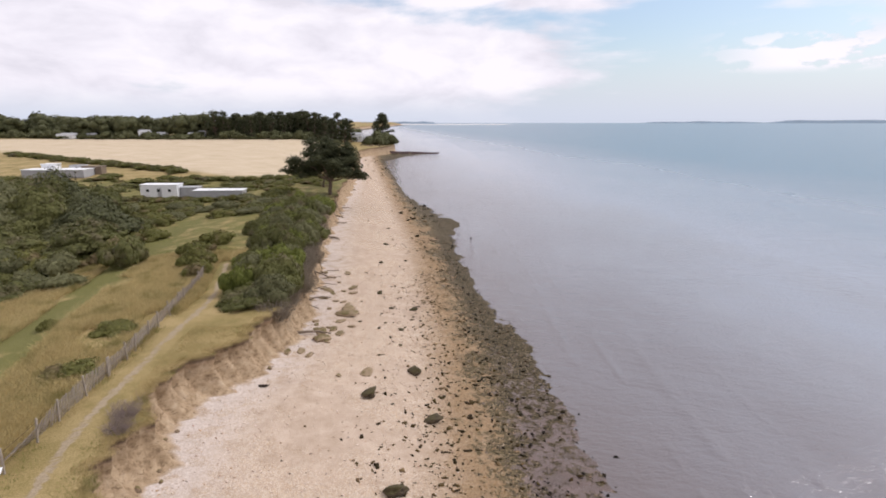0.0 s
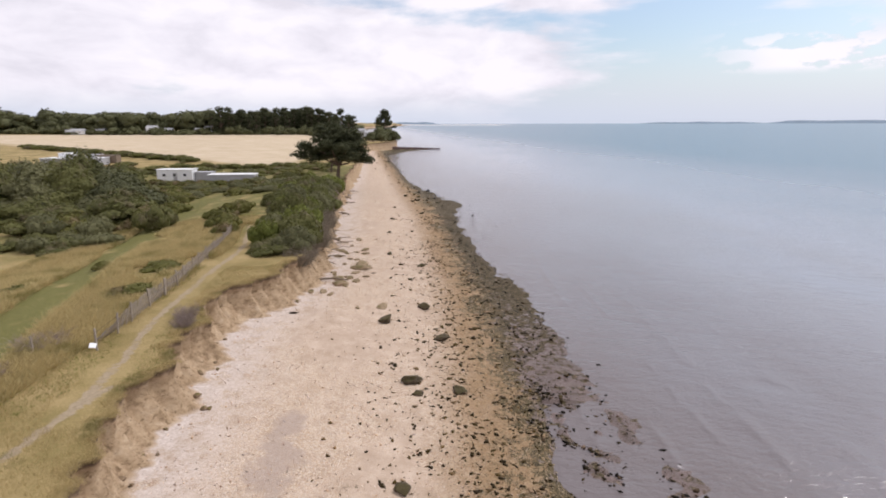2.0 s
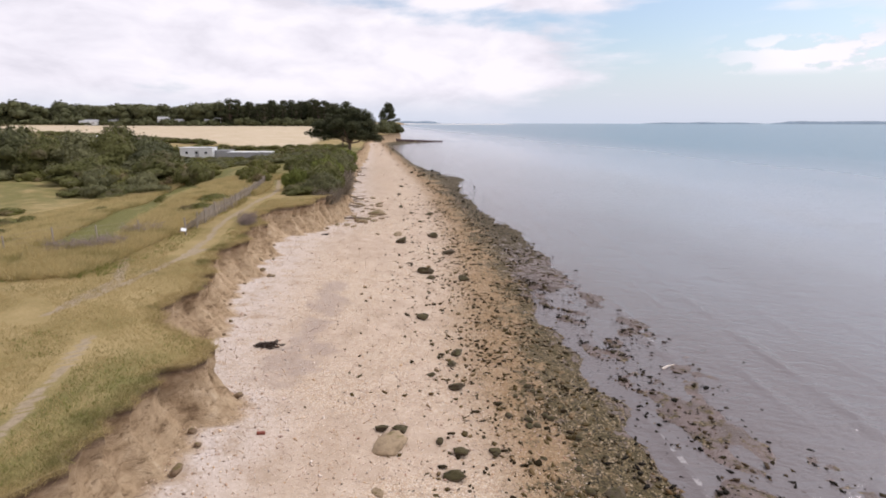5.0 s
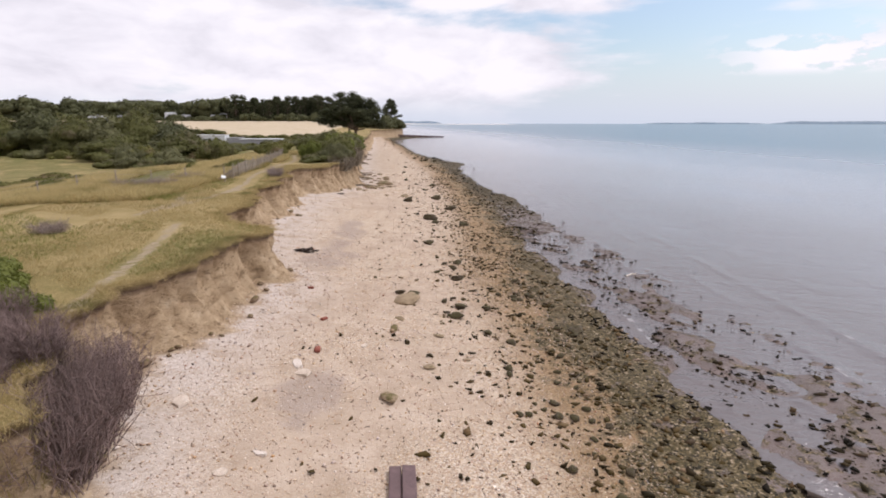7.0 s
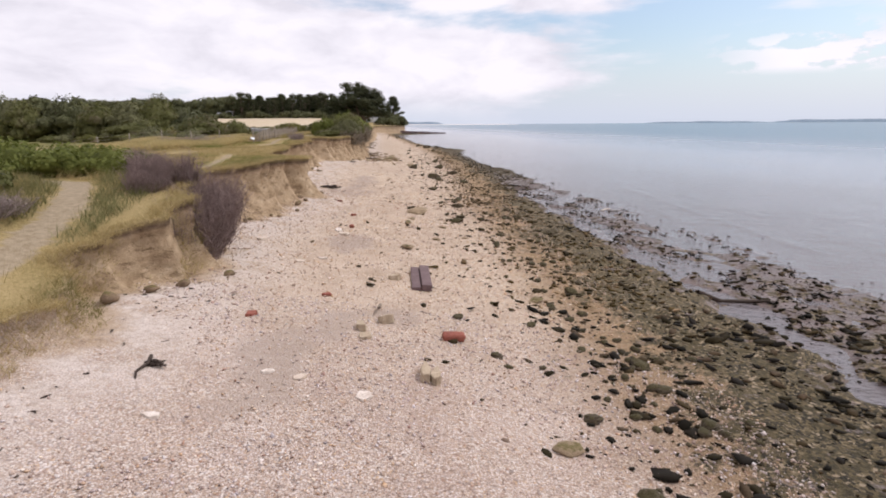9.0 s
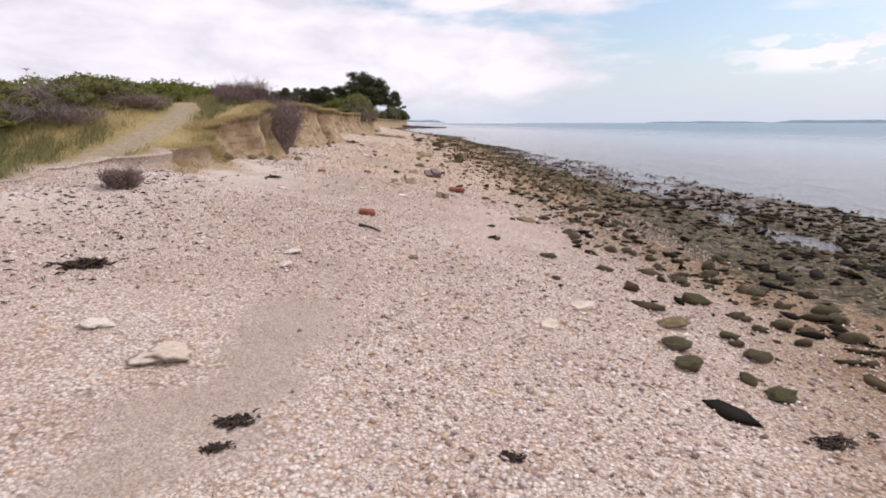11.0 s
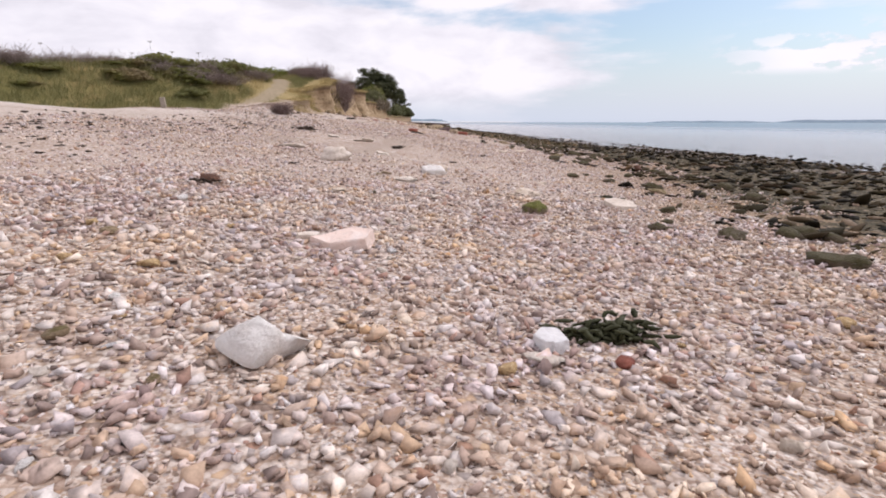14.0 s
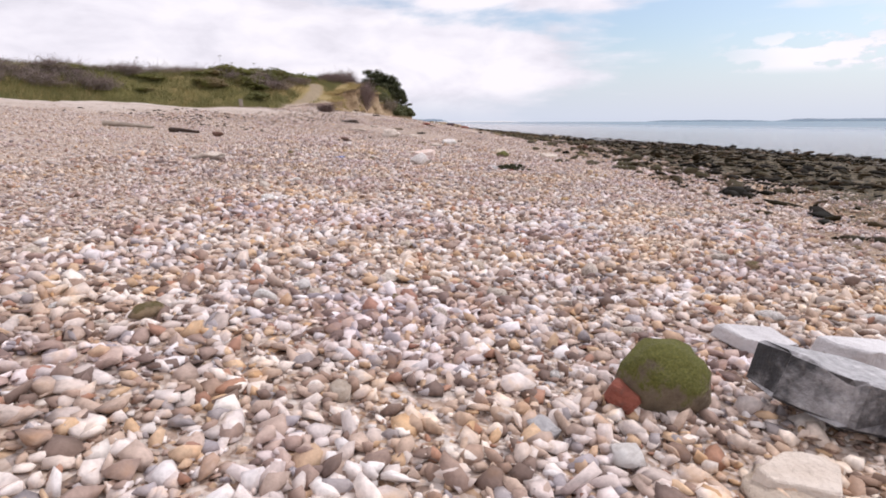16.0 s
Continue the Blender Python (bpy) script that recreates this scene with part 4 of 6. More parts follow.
for y in np.arange(40.2, 93, 1.9):
    left, right = float(np.interp(y, (38, 43, 48, 56, 66, 86, 95), (-15.0, -17.4, -18.8, -21.0, -23.2, -27.0, -28.0))), leftof(y, -0.1)
    n = max(2, int((right - left) / 2.3))
    for i in range(n):
        k = (i + 0.5) / n
        tall = (2.9 - 1.2 * (1 - min(k * 2.2, 1)) - 0.5 * max(0, k - 0.75) * 4) * ramp(38, 43, y)
        spots.append((left + (right - left) * k + rng.uniform(-0.5, 0.5), y + rng.uniform(-0.8, 0.8), rng.uniform(1.05, 2.3), float(tall) * rng.uniform(0.62, 1.18)))
place_all(cliff_kinds, spots, "scrub along the cliff top")

# the wood of sallow and thorn in the hollow
hollow_kinds = [make_shrub("sallow_shrub", 41 + i, (SHRUB, SHRUB_GREY, SHRUB, WOOD_LEAF)[i], 7500, 0.043, "large rounded grey-green sallow in the hollow", 24, 1.0, 1.75) for i in range(4)]
rng = random.Random(9)
spots = []
for y, x0, x1, top in ((63, -40, -53, 7.6), (69, -45, -66, 10.3), (76, -49, -88, 11.4), (84, -53, -96, 11.4), (93, -70, -104, 10.6)):
    for x in np.arange(x0, x1, -5.6):
        r = rng.uniform(4.0, 5.4)
        spots.append((x + rng.uniform(-1.6, 1.0), y + rng.uniform(-2.4, 2.4), r, (top - 3.0) * rng.uniform(0.72, 1.05) / 1.68))
place_all(hollow_kinds, spots, "shrubs in the hollow")
small_kinds = [make_shrub("sallow_bush", 45 + i, (SHRUB, BRAMBLE, SHRUB_GREY)[i], 1400, 0.06, "low spreading olive-green sallow bush in the hollow", 12) for i in range(3)]
spots = [(-33.6 - 2.3 * i + rng.uniform(-0.8, 0.8), 55.5 + rng.uniform(-2, 4), rng.uniform(2.0, 3.2), rng.uniform(2.2, 3.6)) for i in range(7)]
spots += [(-46 - 5 * i, 60 + 1.7 * i + rng.uniform(-1.5, 1.5), rng.uniform(1.6, 2.6), rng.uniform(1.3, 2.4)) for i in range(6)]
spots += scatter(16, (-46, -34, 44, 76), 10, (1.3, 2.4), (0.7, 1.0), lambda x, y: x < -34.5 - (y - 44) * 0.1)
spots += scatter(40, (-58, -21, 74, 104), 12, (1.3, 2.6), (0.5, 0.8), lambda x, y: y > 78 + (x + 40) * 0.3 and not (-63 < x < -38 and y > 98) and x < leftof(y, 6))
spots += scatter(46, (-64, -24, 82, 106), 13, (1.2, 2.6), (0.45, 0.75), lambda x, y: not (-63 < x < -38 and y > 98) and x < leftof(y, 7) and near_line(np.array([x]), np.array([y]), TRACK)[0] > 2.6)
place_all(small_kinds, spots, "bushes at the edge of the hollow")

# low brambles in the meadow, by the fence and on the bank behind the beach
bramble_kinds = [make_shrub("bramble_clump", 61 + i, BRAMBLE, 1700, 0.07, "low tangled bramble clump in the long grass", 8) for i in range(3)]
spots = [(-20.6, 28.2, 1.5, 0.9), (-22.3, 35.2, 1.6, 0.85), (-28.0, 36.5, 0.8, 0.8), (-30.0, 30.0, 1.2, 0.7), (-33.0, 21.5, 1.6, 0.8), (-36, 27, 2.0, 0.9), (-27.0, 20.5, 0.7, 0.5), (-22.5, 49, 1.6, 1.7), (-24.5, 53, 1.9, 2.0), (-26.5, 57, 1.9, 1.9), (-26, 62, 2.0, 1.8)]
spots += scatter(16, (-44, -27, 12, 44), 19, (0.8, 1.8), (0.4, 0.6), lambda x, y: x < -31 - (y - 12) * 0.12)
place_all(bramble_kinds, spots, "brambles in the meadow")
bank_kinds = [make_shrub("bank_scrub", 71 + i, (BRAMBLE, SHRUB, BRAMBLE)[i], 1500, 0.062, "mixed bramble and gorse scrub on the bank above the beach", 10) for i in range(3)]
spots = scatter(150, (-36, -11.0, -50, -15), 23, (0.5, 1.3), (0.26, 0.46), lambda x, y: leftof(y, 2.0) > x and near_line(np.array([x]), np.array([y]), PATHS[2])[0] > 1.9 and rng.random() < 0.4 + 0.6 * (leftof(y, 5.0) > x))
spots += [(-12.8, -17.4, 1.0, 0.9), (-13.6, -15.4, 1.1, 1.0), (-15.0, -14.6, 1.4, 1.0), (-13.0, -21.0, 1.0, 0.7), (-12.9, -19.2, 1.0, 0.8), (-13.2, -23.0, 1.2, 0.7), (-14.6, -21.4, 1.4, 0.9), (-12.0, -24.2, 0.8, 0.45), (-14.0, -25.0, 1.2, 0.6)]
place_all(bank_kinds, spots, "scrub on the bank behind the beach")
bracken_kinds = [make_shrub("bracken_clump", 171 + i, FERN, 3600, 0.045, "bright green bracken and bramble clump beside the bank path", 13) for i in range(2)]
place_all(bracken_kinds, [(-12.3, -9.9, 0.9, 0.9), (-13.4, -9.2, 1.3, 1.2), (-14.9, -9.5, 1.5, 1.4), (-16.7, -9.2, 1.6, 1.5), (-18.5, -9.4, 1.8, 1.6), (-20.6, -9.6, 1.8, 1.5), (-14.3, -7.7, 1.2, 0.9), (-16.4, -7.2, 1.4, 1.0), (-22.8, -9.8, 1.8, 1.5), (-18.8, -7.4, 1.5, 1.1), (-11.4, -10.3, 0.8, 0.9)], "bracken beside the bank path")


def twig_bush(name, seed, r, h, label, n=420, mat=None):
    """A leafless thorn: stems and many thin forked twigs rising from one root."""
    rng = np.random.default_rng(seed)
    stems, twigs = [], []
    for i in range(n):
        a = rng.uniform(0, 6.28)
        b = np.array([math.cos(a), math.sin(a), 0]) * rng.uniform(0, 0.5) * r
        a2 = a + rng.normal(0, 0.5)
        tip = np.array([math.cos(a2) * r * rng.uniform(0.1, 1.0), math.sin(a2) * r * rng.uniform(0.1, 1.0), h * rng.uniform(0.3, 1.0) ** 0.6])
        mid = (b + tip) / 2 + np.array([math.cos(a2), math.sin(a2), -0.1]) * 0.06 * r + rng.normal(0, 0.1 * r, 3)
        stems.append(tube([b, mid, tip], [0.014, 0.009, 0.003], 3))
        for j in range(4):
            s = mid + (tip - mid) * rng.uniform(0, 0.9)
            e = s + rng.normal(0, 0.2 * r, 3) + np.array([0, 0, 0.12 * h])
            twigs.append(tube([s, (s + e) / 2 + rng.normal(0, 0.03, 3), e], [0.007, 0.005, 0.002], 3))
    base = new(name)
    tagged(part("bare_wood", mesh_of("bare_wood", *join(stems), mat or TWIG), base), kind="stuff")
    tagged(part("brushwood", mesh_of("brushwood", *join(twigs), mat or TWIG), base), kind="stuff")
    return tagged(base, label, "shrub")


for i, (x, y, r, h, drop) in enumerate(((-8.2, -13.9, 1.4, 1.9, 2.0), (-8.35, -12.9, 1.4, 2.1, 1.9), (-8.6, -11.7, 1.2, 1.95, 1.95), (-9.3, -12.5, 0.9, 1.45, 0.6), (-10.3, -12.3, 0.75, 1.05, 0.35), (-9.6, -13.7, 0.75, 1.1, 0.5), (-11.1, -10.9, 0.7, 1.0, 0.25))):
    t = twig_bush("bare_thorn_bush", 90 + i, r, h, "leafless grey-purple thorn bush on the cliff edge", 260)
    t.matrix_basis = pose(x, y, on_ground(float(edge(y)) - 0.4, y) - drop)


dead = twig_bush("dead_bramble", 97, 1.0, 0.62, "grey-purple dead stems among the bank scrub", 110, HEATH)
rng = random.Random(3)
for i in range(42):
    y = rng.uniform(-36, -14)
    x = leftof(y, rng.uniform(2.6, 8.5))
    m = Matrix.Translation((x, y, on_ground(x, y, 0.05))) @ Matrix.Rotation(rng.uniform(0, 6), 4, "Z") @ Matrix.Diagonal((rng.uniform(0.8, 1.5), rng.uniform(0.8, 1.5), rng.uniform(0.45, 0.9), 1))
    ob = dead if i == 0 else copy_thing(dead, Matrix.Identity(4))
    ob.matrix_basis = m
    tagged(ob, group="dead stems on the bank")
killed = twig_bush("wind_killed_scrub", 95, 1.0, 0.62, "bare bleached stems of wind-killed scrub on the cliff face", 110, DEAD_TWIG)
for i in range(20):
    y = 40 + 2.1 * i + rng.uniform(-1, 1)
    x = float(edge(y)) + rng.uniform(-0.5, 0.3)
    ob = killed if i == 0 else copy_thing(killed, Matrix.Identity(4))
    ob.matrix_basis = Matrix.Translation((x, y, on_ground(float(edge(y)) - 0.5, y) - 0.9)) @ Matrix.Rotation(rng.uniform(0, 6), 4, "Z") @ Matrix.Diagonal((1.5, 1.7, 2.4, 1))
    tagged(ob, group="dead stems on the cliff face")
for i, (x, y, r, h) in enumerate(((-20.9, 19.7, 1.5, 0.8), (-21.2, 15.7, 1.5, 1.0), (-22.6, 14.4, 1.3, 0.9), (-15.3, 23.7, 0.9, 1.1), (-14.9, 22.4, 0.8, 0.9), (-17.8, 0.0, 0.9, 0.8))):
    ob = copy_thing(dead, Matrix.Identity(4))
    ob.matrix_basis = Matrix.Translation((x, y, on_ground(x, y, 0.05))) @ Matrix.Rotation(i * 1.3, 4, "Z") @ Matrix.Diagonal((r, r, h, 1))
    tagged(ob, "low tangled dead bramble in the clifftop grass", group="dead brambles in the meadow")


def limb(rng, a, b, r0, r1, bend=0.15, n=5):
    a, b = np.array(a, float), np.array(b, float)
    L = np.linalg.norm(b - a)
    pts = [a + (b - a) * k + (rng.normal(0, bend * L * 0.3, 3) if 0 < k < 1 else 0) for k in np.linspace(0, 1, n)]
    return tube(pts, list(np.linspace(r0, r1, n)), 7)


def make_pine(name, seed, height, spread, lean, pads, n_leaves, label, bare=0.42, leaf=0.16):
    """A pine: leaning trunk, forked limbs and flat uneven pads of needles."""
    rng = np.random.default_rng(seed)
    base = new(name)
    top = np.array([lean[0], lean[1], height])
    part("trunk", mesh_of("trunk", *limb(rng, (0, 0, -0.3), top * 0.93, height * 0.032, height * 0.008, 0.06, 8), BARK, True), base)
    lumps = []
    for i in range(pads):
        k = bare + (1 - bare) * (i + 0.5) / pads
        a = i * 2.4 + rng.uniform(-0.5, 0.5)
        reach = spread * (1.05 - 0.75 * ((k - bare) / (1 - bare)) ** 1.4) * rng.uniform(0.45, 1.0)
        s = top * (k - 0.1)
        e = top * k + np.array([math.cos(a) * reach, math.sin(a) * reach, rng.uniform(-0.02, 0.05) * height])
        part("limb", mesh_of("limb", *limb(rng, s, e, height * 0.012, height * 0.003, 0.12), BARK, True), base)
        r = spread * rng.uniform(0.17, 0.30)
        lumps.append((tuple(e), (r, r, r * rng.uniform(0.42, 0.6))))
        m = s + (e - s) * 0.6
        lumps.append(((m[0], m[1], m[2] + 0.25), (r * 0.75, r * 0.75, r * 0.36)))
    lumps.append((tuple(top), (spread * 0.36, spread * 0.36, spread * 0.22)))
    part("needles", crown_mesh("needles", lumps, n_leaves, leaf, seed, NEEDLE, 0.42, -0.9, 0.3, 0.8), base)
    return tagged(base, label, "pine tree")


def make_shore_pine(name, seed, height, label):
    """An old spreading pine: forked stems, a wide domed crown of many small needle clumps, two low limbs thrust out sideways."""
    rng = np.random.default_rng(seed)
    base = new(name)
    fork = np.array([0.4, 0.0, height * 0.30])
    part("trunk", mesh_of("trunk", *limb(rng, (0, 0, -0.4), fork, 0.42, 0.32, 0.05, 6), BARK, True), base)
    lumps = []
    reach = [(-8.6, 0.5, 4.9), (-6.0, -2.0, 6.6), (-4.6, 2.5, 8.4), (-2.6, -2.4, 9.6), (0.2, 1.0, 10.3), (2.4, -1.6, 9.7), (4.6, 1.8, 8.6), (5.8, -1.4, 6.6), (6.9, 0.8, 3.9), (-1.0, -4.4, 7.2), (2.2, -4.6, 6.4), (3.2, 4.0, 7.2), (-2.4, 4.6, 7.4), (-5.0, -0.6, 5.3), (4.4, -3.0, 4.8)]
    for q in reach:
        tip = np.array(q) * np.array([0.93, 1.0, height / 10.4])
        start = fork * rng.uniform(0.75, 1.0)
        mid = start + (tip - start) * 0.5 + np.array([0, 0, 0.6])
        part("limb", mesh_of("limb", *tube([start, (start + mid) / 2 + rng.normal(0, 0.15, 3), mid, (mid + tip) / 2 + rng.normal(0, 0.15, 3), tip], [0.2, 0.16, 0.12, 0.08, 0.03], 6), BARK, True), base)
        for j in range(14):
            k = 1.0 if j == 0 else rng.uniform(0.45, 1.05)
            c = mid + (tip - mid) * (2 * k - 1) if k > 0.5 else mid
            c = c + rng.normal(0, 0.75, 3) * (0.25 if j == 0 else 1, 1, 0.55)
            r = rng.uniform(0.55, 1.2)
            lumps.append((tuple(c), (r * 1.15, r, r * rng.uniform(0.5, 0.75))))
    part("needles", crown_mesh("needles", lumps, 30000, 0.17, seed, NEEDLE, 0.6, -0.9, 0.4, 0.8), base)
    return tagged(base, label, "pine tree")


pine = make_shore_pine("pine_tree", 7, 10.4, "wind-blown spreading dark pine on the eroding cliff edge")
pine.matrix_basis = pose(-22.0, 106.5, on_ground(-22.0, 106.5))
pine_b = make_pine("pine_tree", 8, 7.2, 4.2, (0.8, 0.4), 10, 5000, "smaller wind-blown pine behind the cliff edge", 0.40, 0.2)
pine_b.matrix_basis = pose(-25.5, 118, on_ground(-25.5, 118))
point_pine = make_pine("pine_tree", 9, 17.5, 6.4, (-0.6, 0.2), 22, 9000, "tall umbrella-topped pine at the point", 0.5, 0.34)
point_pine.matrix_basis = pose(-34.5, 326, 4.0)
grove = [make_pine("grove_pine", 12 + i, 12.5, 4.4, (0.3, 0.2), 16, 2600, "dark conifer in the grove behind the field", 0.04, 0.36) for i in range(3)]
rng = random.Random(31)
first = True
for i in range(70):
    x, y = rng.uniform(-122, -50), rng.uniform(284, 312)
    h = rng.uniform(0.8, 1.15)
    z = min(on_ground(x, y, 0.2), 8.5)
    k = grove[i % 3]
    m = Matrix.Translation((x, y, z)) @ Matrix.Rotation(rng.uniform(0, 6.28), 4, "Z") @ Matrix.Diagonal((h * 1.05, h * 1.05, h, 1))
    ob = k if i < 3 else copy_thing(k, Matrix.Identity(4))
    ob.matrix_basis = m
    tagged(ob, group="conifer grove")


def make_tree(name, seed, height, spread, n, leaf, label, mat=WOOD_LEAF):
    rng = np.random.default_rng(seed)
    base = new(name)
    part("trunk", mesh_of("trunk", *limb(rng, (0, 0, -0.3), (0.3, 0.2, height * 0.6), height * 0.03, height * 0.012, 0.08), BARK, True), base)
    lumps = []
    for i in range(13):
        a, q = rng.uniform(0, 6.28), rng.uniform(0.1, 0.75)
        r = spread * rng.uniform(0.3, 0.5)
        c = (math.cos(a) * spread * q, math.sin(a) * spread * q, height * rng.uniform(0.22, 0.9) * (1.05 - 0.35 * q))
        lumps.append((c, (r, r, r * 0.8)))
        if i % 2:
            part("limb", mesh_of("limb", *limb(rng, (0.15, 0.1, height * 0.3), c, height * 0.012, height * 0.004), BARK, True), base)
    part("crown", crown_mesh("crown", lumps, n, leaf, seed, mat, 0.84, -0.6), base)
    return tagged(base, label, "tree")


woods = [make_tree("woodland_tree", 101 + i, 11.0, 6.4, 1000, 0.5, "round-headed dark green tree in the wood behind the field") for i in range(4)]
rng = random.Random(77)
for i in range(170):
    x = -58 - 400 * (i / 158) ** 1.0 + rng.uniform(-5, 5)
    y = 288 + rng.uniform(0, 34) + max(0, -x - 150) * 0.12
    if -122 < x < -46:
        y += 45
    if i >= 158:
        x, y = rng.uniform(-300, -150), rng.uniform(165, 250)
        if y > 150 + (x + 70) * -0.62 - 14:
            y = 150 + (x + 70) * -0.62 - rng.uniform(14, 40)
    h = rng.uniform(0.7, 1.25) * (0.5 if i >= 158 else 1.0)
    k = woods[i % 4]
    m = Matrix.Translation((x, y, on_ground(x, y, 0.2))) @ Matrix.Rotation(rng.uniform(0, 6.28), 4, "Z") @ Matrix.Diagonal((h * 1.1, h * 1.1, h, 1))
    ob = k if i < 4 else copy_thing(k, Matrix.Identity(4))
    ob.matrix_basis = m
    tagged(ob, group="wood behind the field")
point_shrubs = [make_shrub("point_shrub", 131, WOOD_LEAF, 1500, 0.1, "dark rounded shrub on the point", 10)]
under = [make_shrub("woodland_shrub", 151 + i, WOOD_LEAF, 900, 0.12, "dark shrub layer along the edge of the wood", 9) for i in range(2)]
rng = random.Random(4)
place_all(under, [(x + rng.uniform(-2, 2), 283 + rng.uniform(-1, 3) + max(0, -x - 150) * 0.12, rng.uniform(3.5, 5.5), rng.uniform(2.2, 5.0)) for x in np.arange(-420, -56, 5.5)], "shrubs at the edge of the wood")
place_all(point_shrubs, [(-37, 318, 6.0, 8.6), (-33, 322, 5.6, 8.0), (-41, 312, 4.6, 5.0), (-30, 330, 4.6, 6.0), (-35, 314, 4.5, 6.4)], "shrubs on the point")
hedge = [make_shrub("hedge_shrub", 141, SHRUB, 1200, 0.1, "low hedge shrub along the field edge", 10), make_shrub("hedge_shrub", 142, BRAMBLE, 1200, 0.1, "low hedge shrub along the field edge", 10)]
hedge_row = [(-62.5 + 2.4 * i, 106.2 + 0.8 * math.sin(i * 1.7), 1.9, 1.15) for i in range(11)] + scatter(40, (-110, -30, 98, 136), 67, (1.6, 3.4), (0.25, 0.45), lambda x, y: x < -26 and not (-66 < x < -36 and 103 < y < 117))
hedge_row += scatter(70, (-115, -26, 118, 141), 68, (1.8, 3.6), (0.22, 0.4), lambda x, y: y < 132 + max(0, -x - 70) * 0.6 and not (-106 < x < -84 and y > 134))
place_all(hedge, hedge_row + [(x, 146 + (x + 70) * -0.6 + 1.5 * math.sin(x), 3.0, 1.6) for x in np.arange(-150, -68, 4.2)] + [(x, 134 + 1.0 * math.sin(x), 2.4, 1.3) for x in np.arange(-68, -28, 3.6)], "hedge at the edge of the field")


# ---- grass ----
def grass_mesh(name, spots, high, mat, seed, blades=4, lean=0.35, wide=0.014):
    rng = np.random.default_rng(seed)
    n = len(spots) * blades
    p = np.repeat(np.asarray(spots), blades, 0) + np.concatenate([rng.normal(0, 0.09, (n, 2)), np.zeros((n, 1))], 1)
    a = rng.uniform(0, 6.28, n)
    h = high * rng.uniform(0.5, 1.2, n)
    side = np.stack([np.cos(a), np.sin(a), 0 * a], 1) * wide * rng.uniform(0.7, 1.6, (n, 1))
    tip = p + np.stack([rng.normal(0.1, lean, n) * h, rng.normal(0.1, lean, n) * h, h], 1)
    v = np.stack([p - side, p + side, tip], 1).reshape(-1, 3)
    return mesh_of(name, v, np.arange(3 * n).reshape(n, 3), mat)


def grass_spots(n, box, seed, keep):
    rng = np.random.default_rng(seed)
    x, y = rng.uniform(box[0], box[1], n), rng.uniform(box[2], box[3], n)
    ok = keep(x, y)
    x, y = x[ok], y[ok]
    return np.stack([x, y, ground_z(x, y) - 0.02], 1)


def off_tracks(x, y):
    return (near_line(x, y, TRACK) > 1.7) & (near_line(x, y, PATHS[0]) > 0.9) & (near_line(x, y, PATHS[1]) > 0.4) & (near_line(x, y, PATHS[2]) > 0.55)


def patchy(x, y, k=0.0):
    return np.sin(x * 0.42 + 1.3 * np.sin(y * 0.23)) + np.sin(y * 0.37 - x * 0.2) + 0.5 * np.sin(x * 1.1 + y * 0.9) > k


long_dry = grass_spots(95000, (-38, -17.5, 9, 58), 3, lambda x, y: off_tracks(x, y) & patchy(x, y, -1.7) & (x < -18.6 - np.clip(y - 20, 0, 99) * 0.06))
tagged(new("long_dry_grass", grass_mesh("long_dry_grass", long_dry, 0.5, DRY_GRASS, 3, 4, 0.7, 0.022)), "long sun-dried meadow grass behind the fence", "grass", kind="stuff")
long_green = grass_spots(16000, (-34, -17.5, 9, 60), 4, lambda x, y: off_tracks(x, y) & patchy(x, y, 0.3))
tagged(new("long_green_grass", grass_mesh("long_green_grass", long_green, 0.36, GREEN_GRASS, 4, 4, 0.8)), "green meadow grass among the dry stems", "grass", kind="stuff")
short = grass_spots(52000, (-24, -8.6, -13, 36), 5, lambda x, y: off_tracks(x, y) & (x < edge(y) - 0.1) & patchy(x, y, -0.9))
tagged(new("short_dry_turf", grass_mesh("short_dry_turf", short, 0.12, STRAW, 5, 4, 0.6, 0.008)), "short dry clifftop turf", "grass", kind="stuff")
lush = grass_spots(26000, (-24, -8.6, -13, 36), 6, lambda x, y: off_tracks(x, y) & (x < edge(y) - 0.1) & (patchy(x + 9, y, 0.4) | (np.hypot(x + 10.6, (y + 3) * 0.55) < 2.0)))
tagged(new("short_green_turf", grass_mesh("short_green_turf", lush, 0.14, GREEN_GRASS, 6, 3, 0.5, 0.01)), "short green clifftop turf", "grass", kind="stuff")
def thinning(x, y, seed):
    """Denser near the beach, fading out inland and along the coast."""
    far = ramp(4, 15, edge(y) - x) + ramp(-36, -44, y) + ramp(-12, -7, y)
    return np.random.default_rng(seed).uniform(0, 1, len(x)) > far


bank = grass_spots(52000, (-34, -9.3, -46, -7), 7, lambda x, y: (x < edge(y) - 0.4) & off_tracks(x, y) & thinning(x, y, 1) & patchy(x * 1.6, y * 1.6, -1.0))
bank_dry = grass_spots(16000, (-34, -9.3, -46, -7), 17, lambda x, y: (x < edge(y) - 0.3) & off_tracks(x, y) & thinning(x, y, 2) & patchy(x * 2, y * 2, -0.2))
tagged(new("bank_dry_grass", grass_mesh("bank_dry_grass", bank_dry, 0.42, STRAW, 18, 5, 0.45, 0.006)), "tall dry grass stems on the bank behind the beach", "grass", kind="stuff")
tagged(new("bank_grass", grass_mesh("bank_grass", bank, 0.32, RANK_GRASS, 7, 6, 0.5, 0.007)), "rank green grass on the bank behind the beach", "grass", kind="stuff")


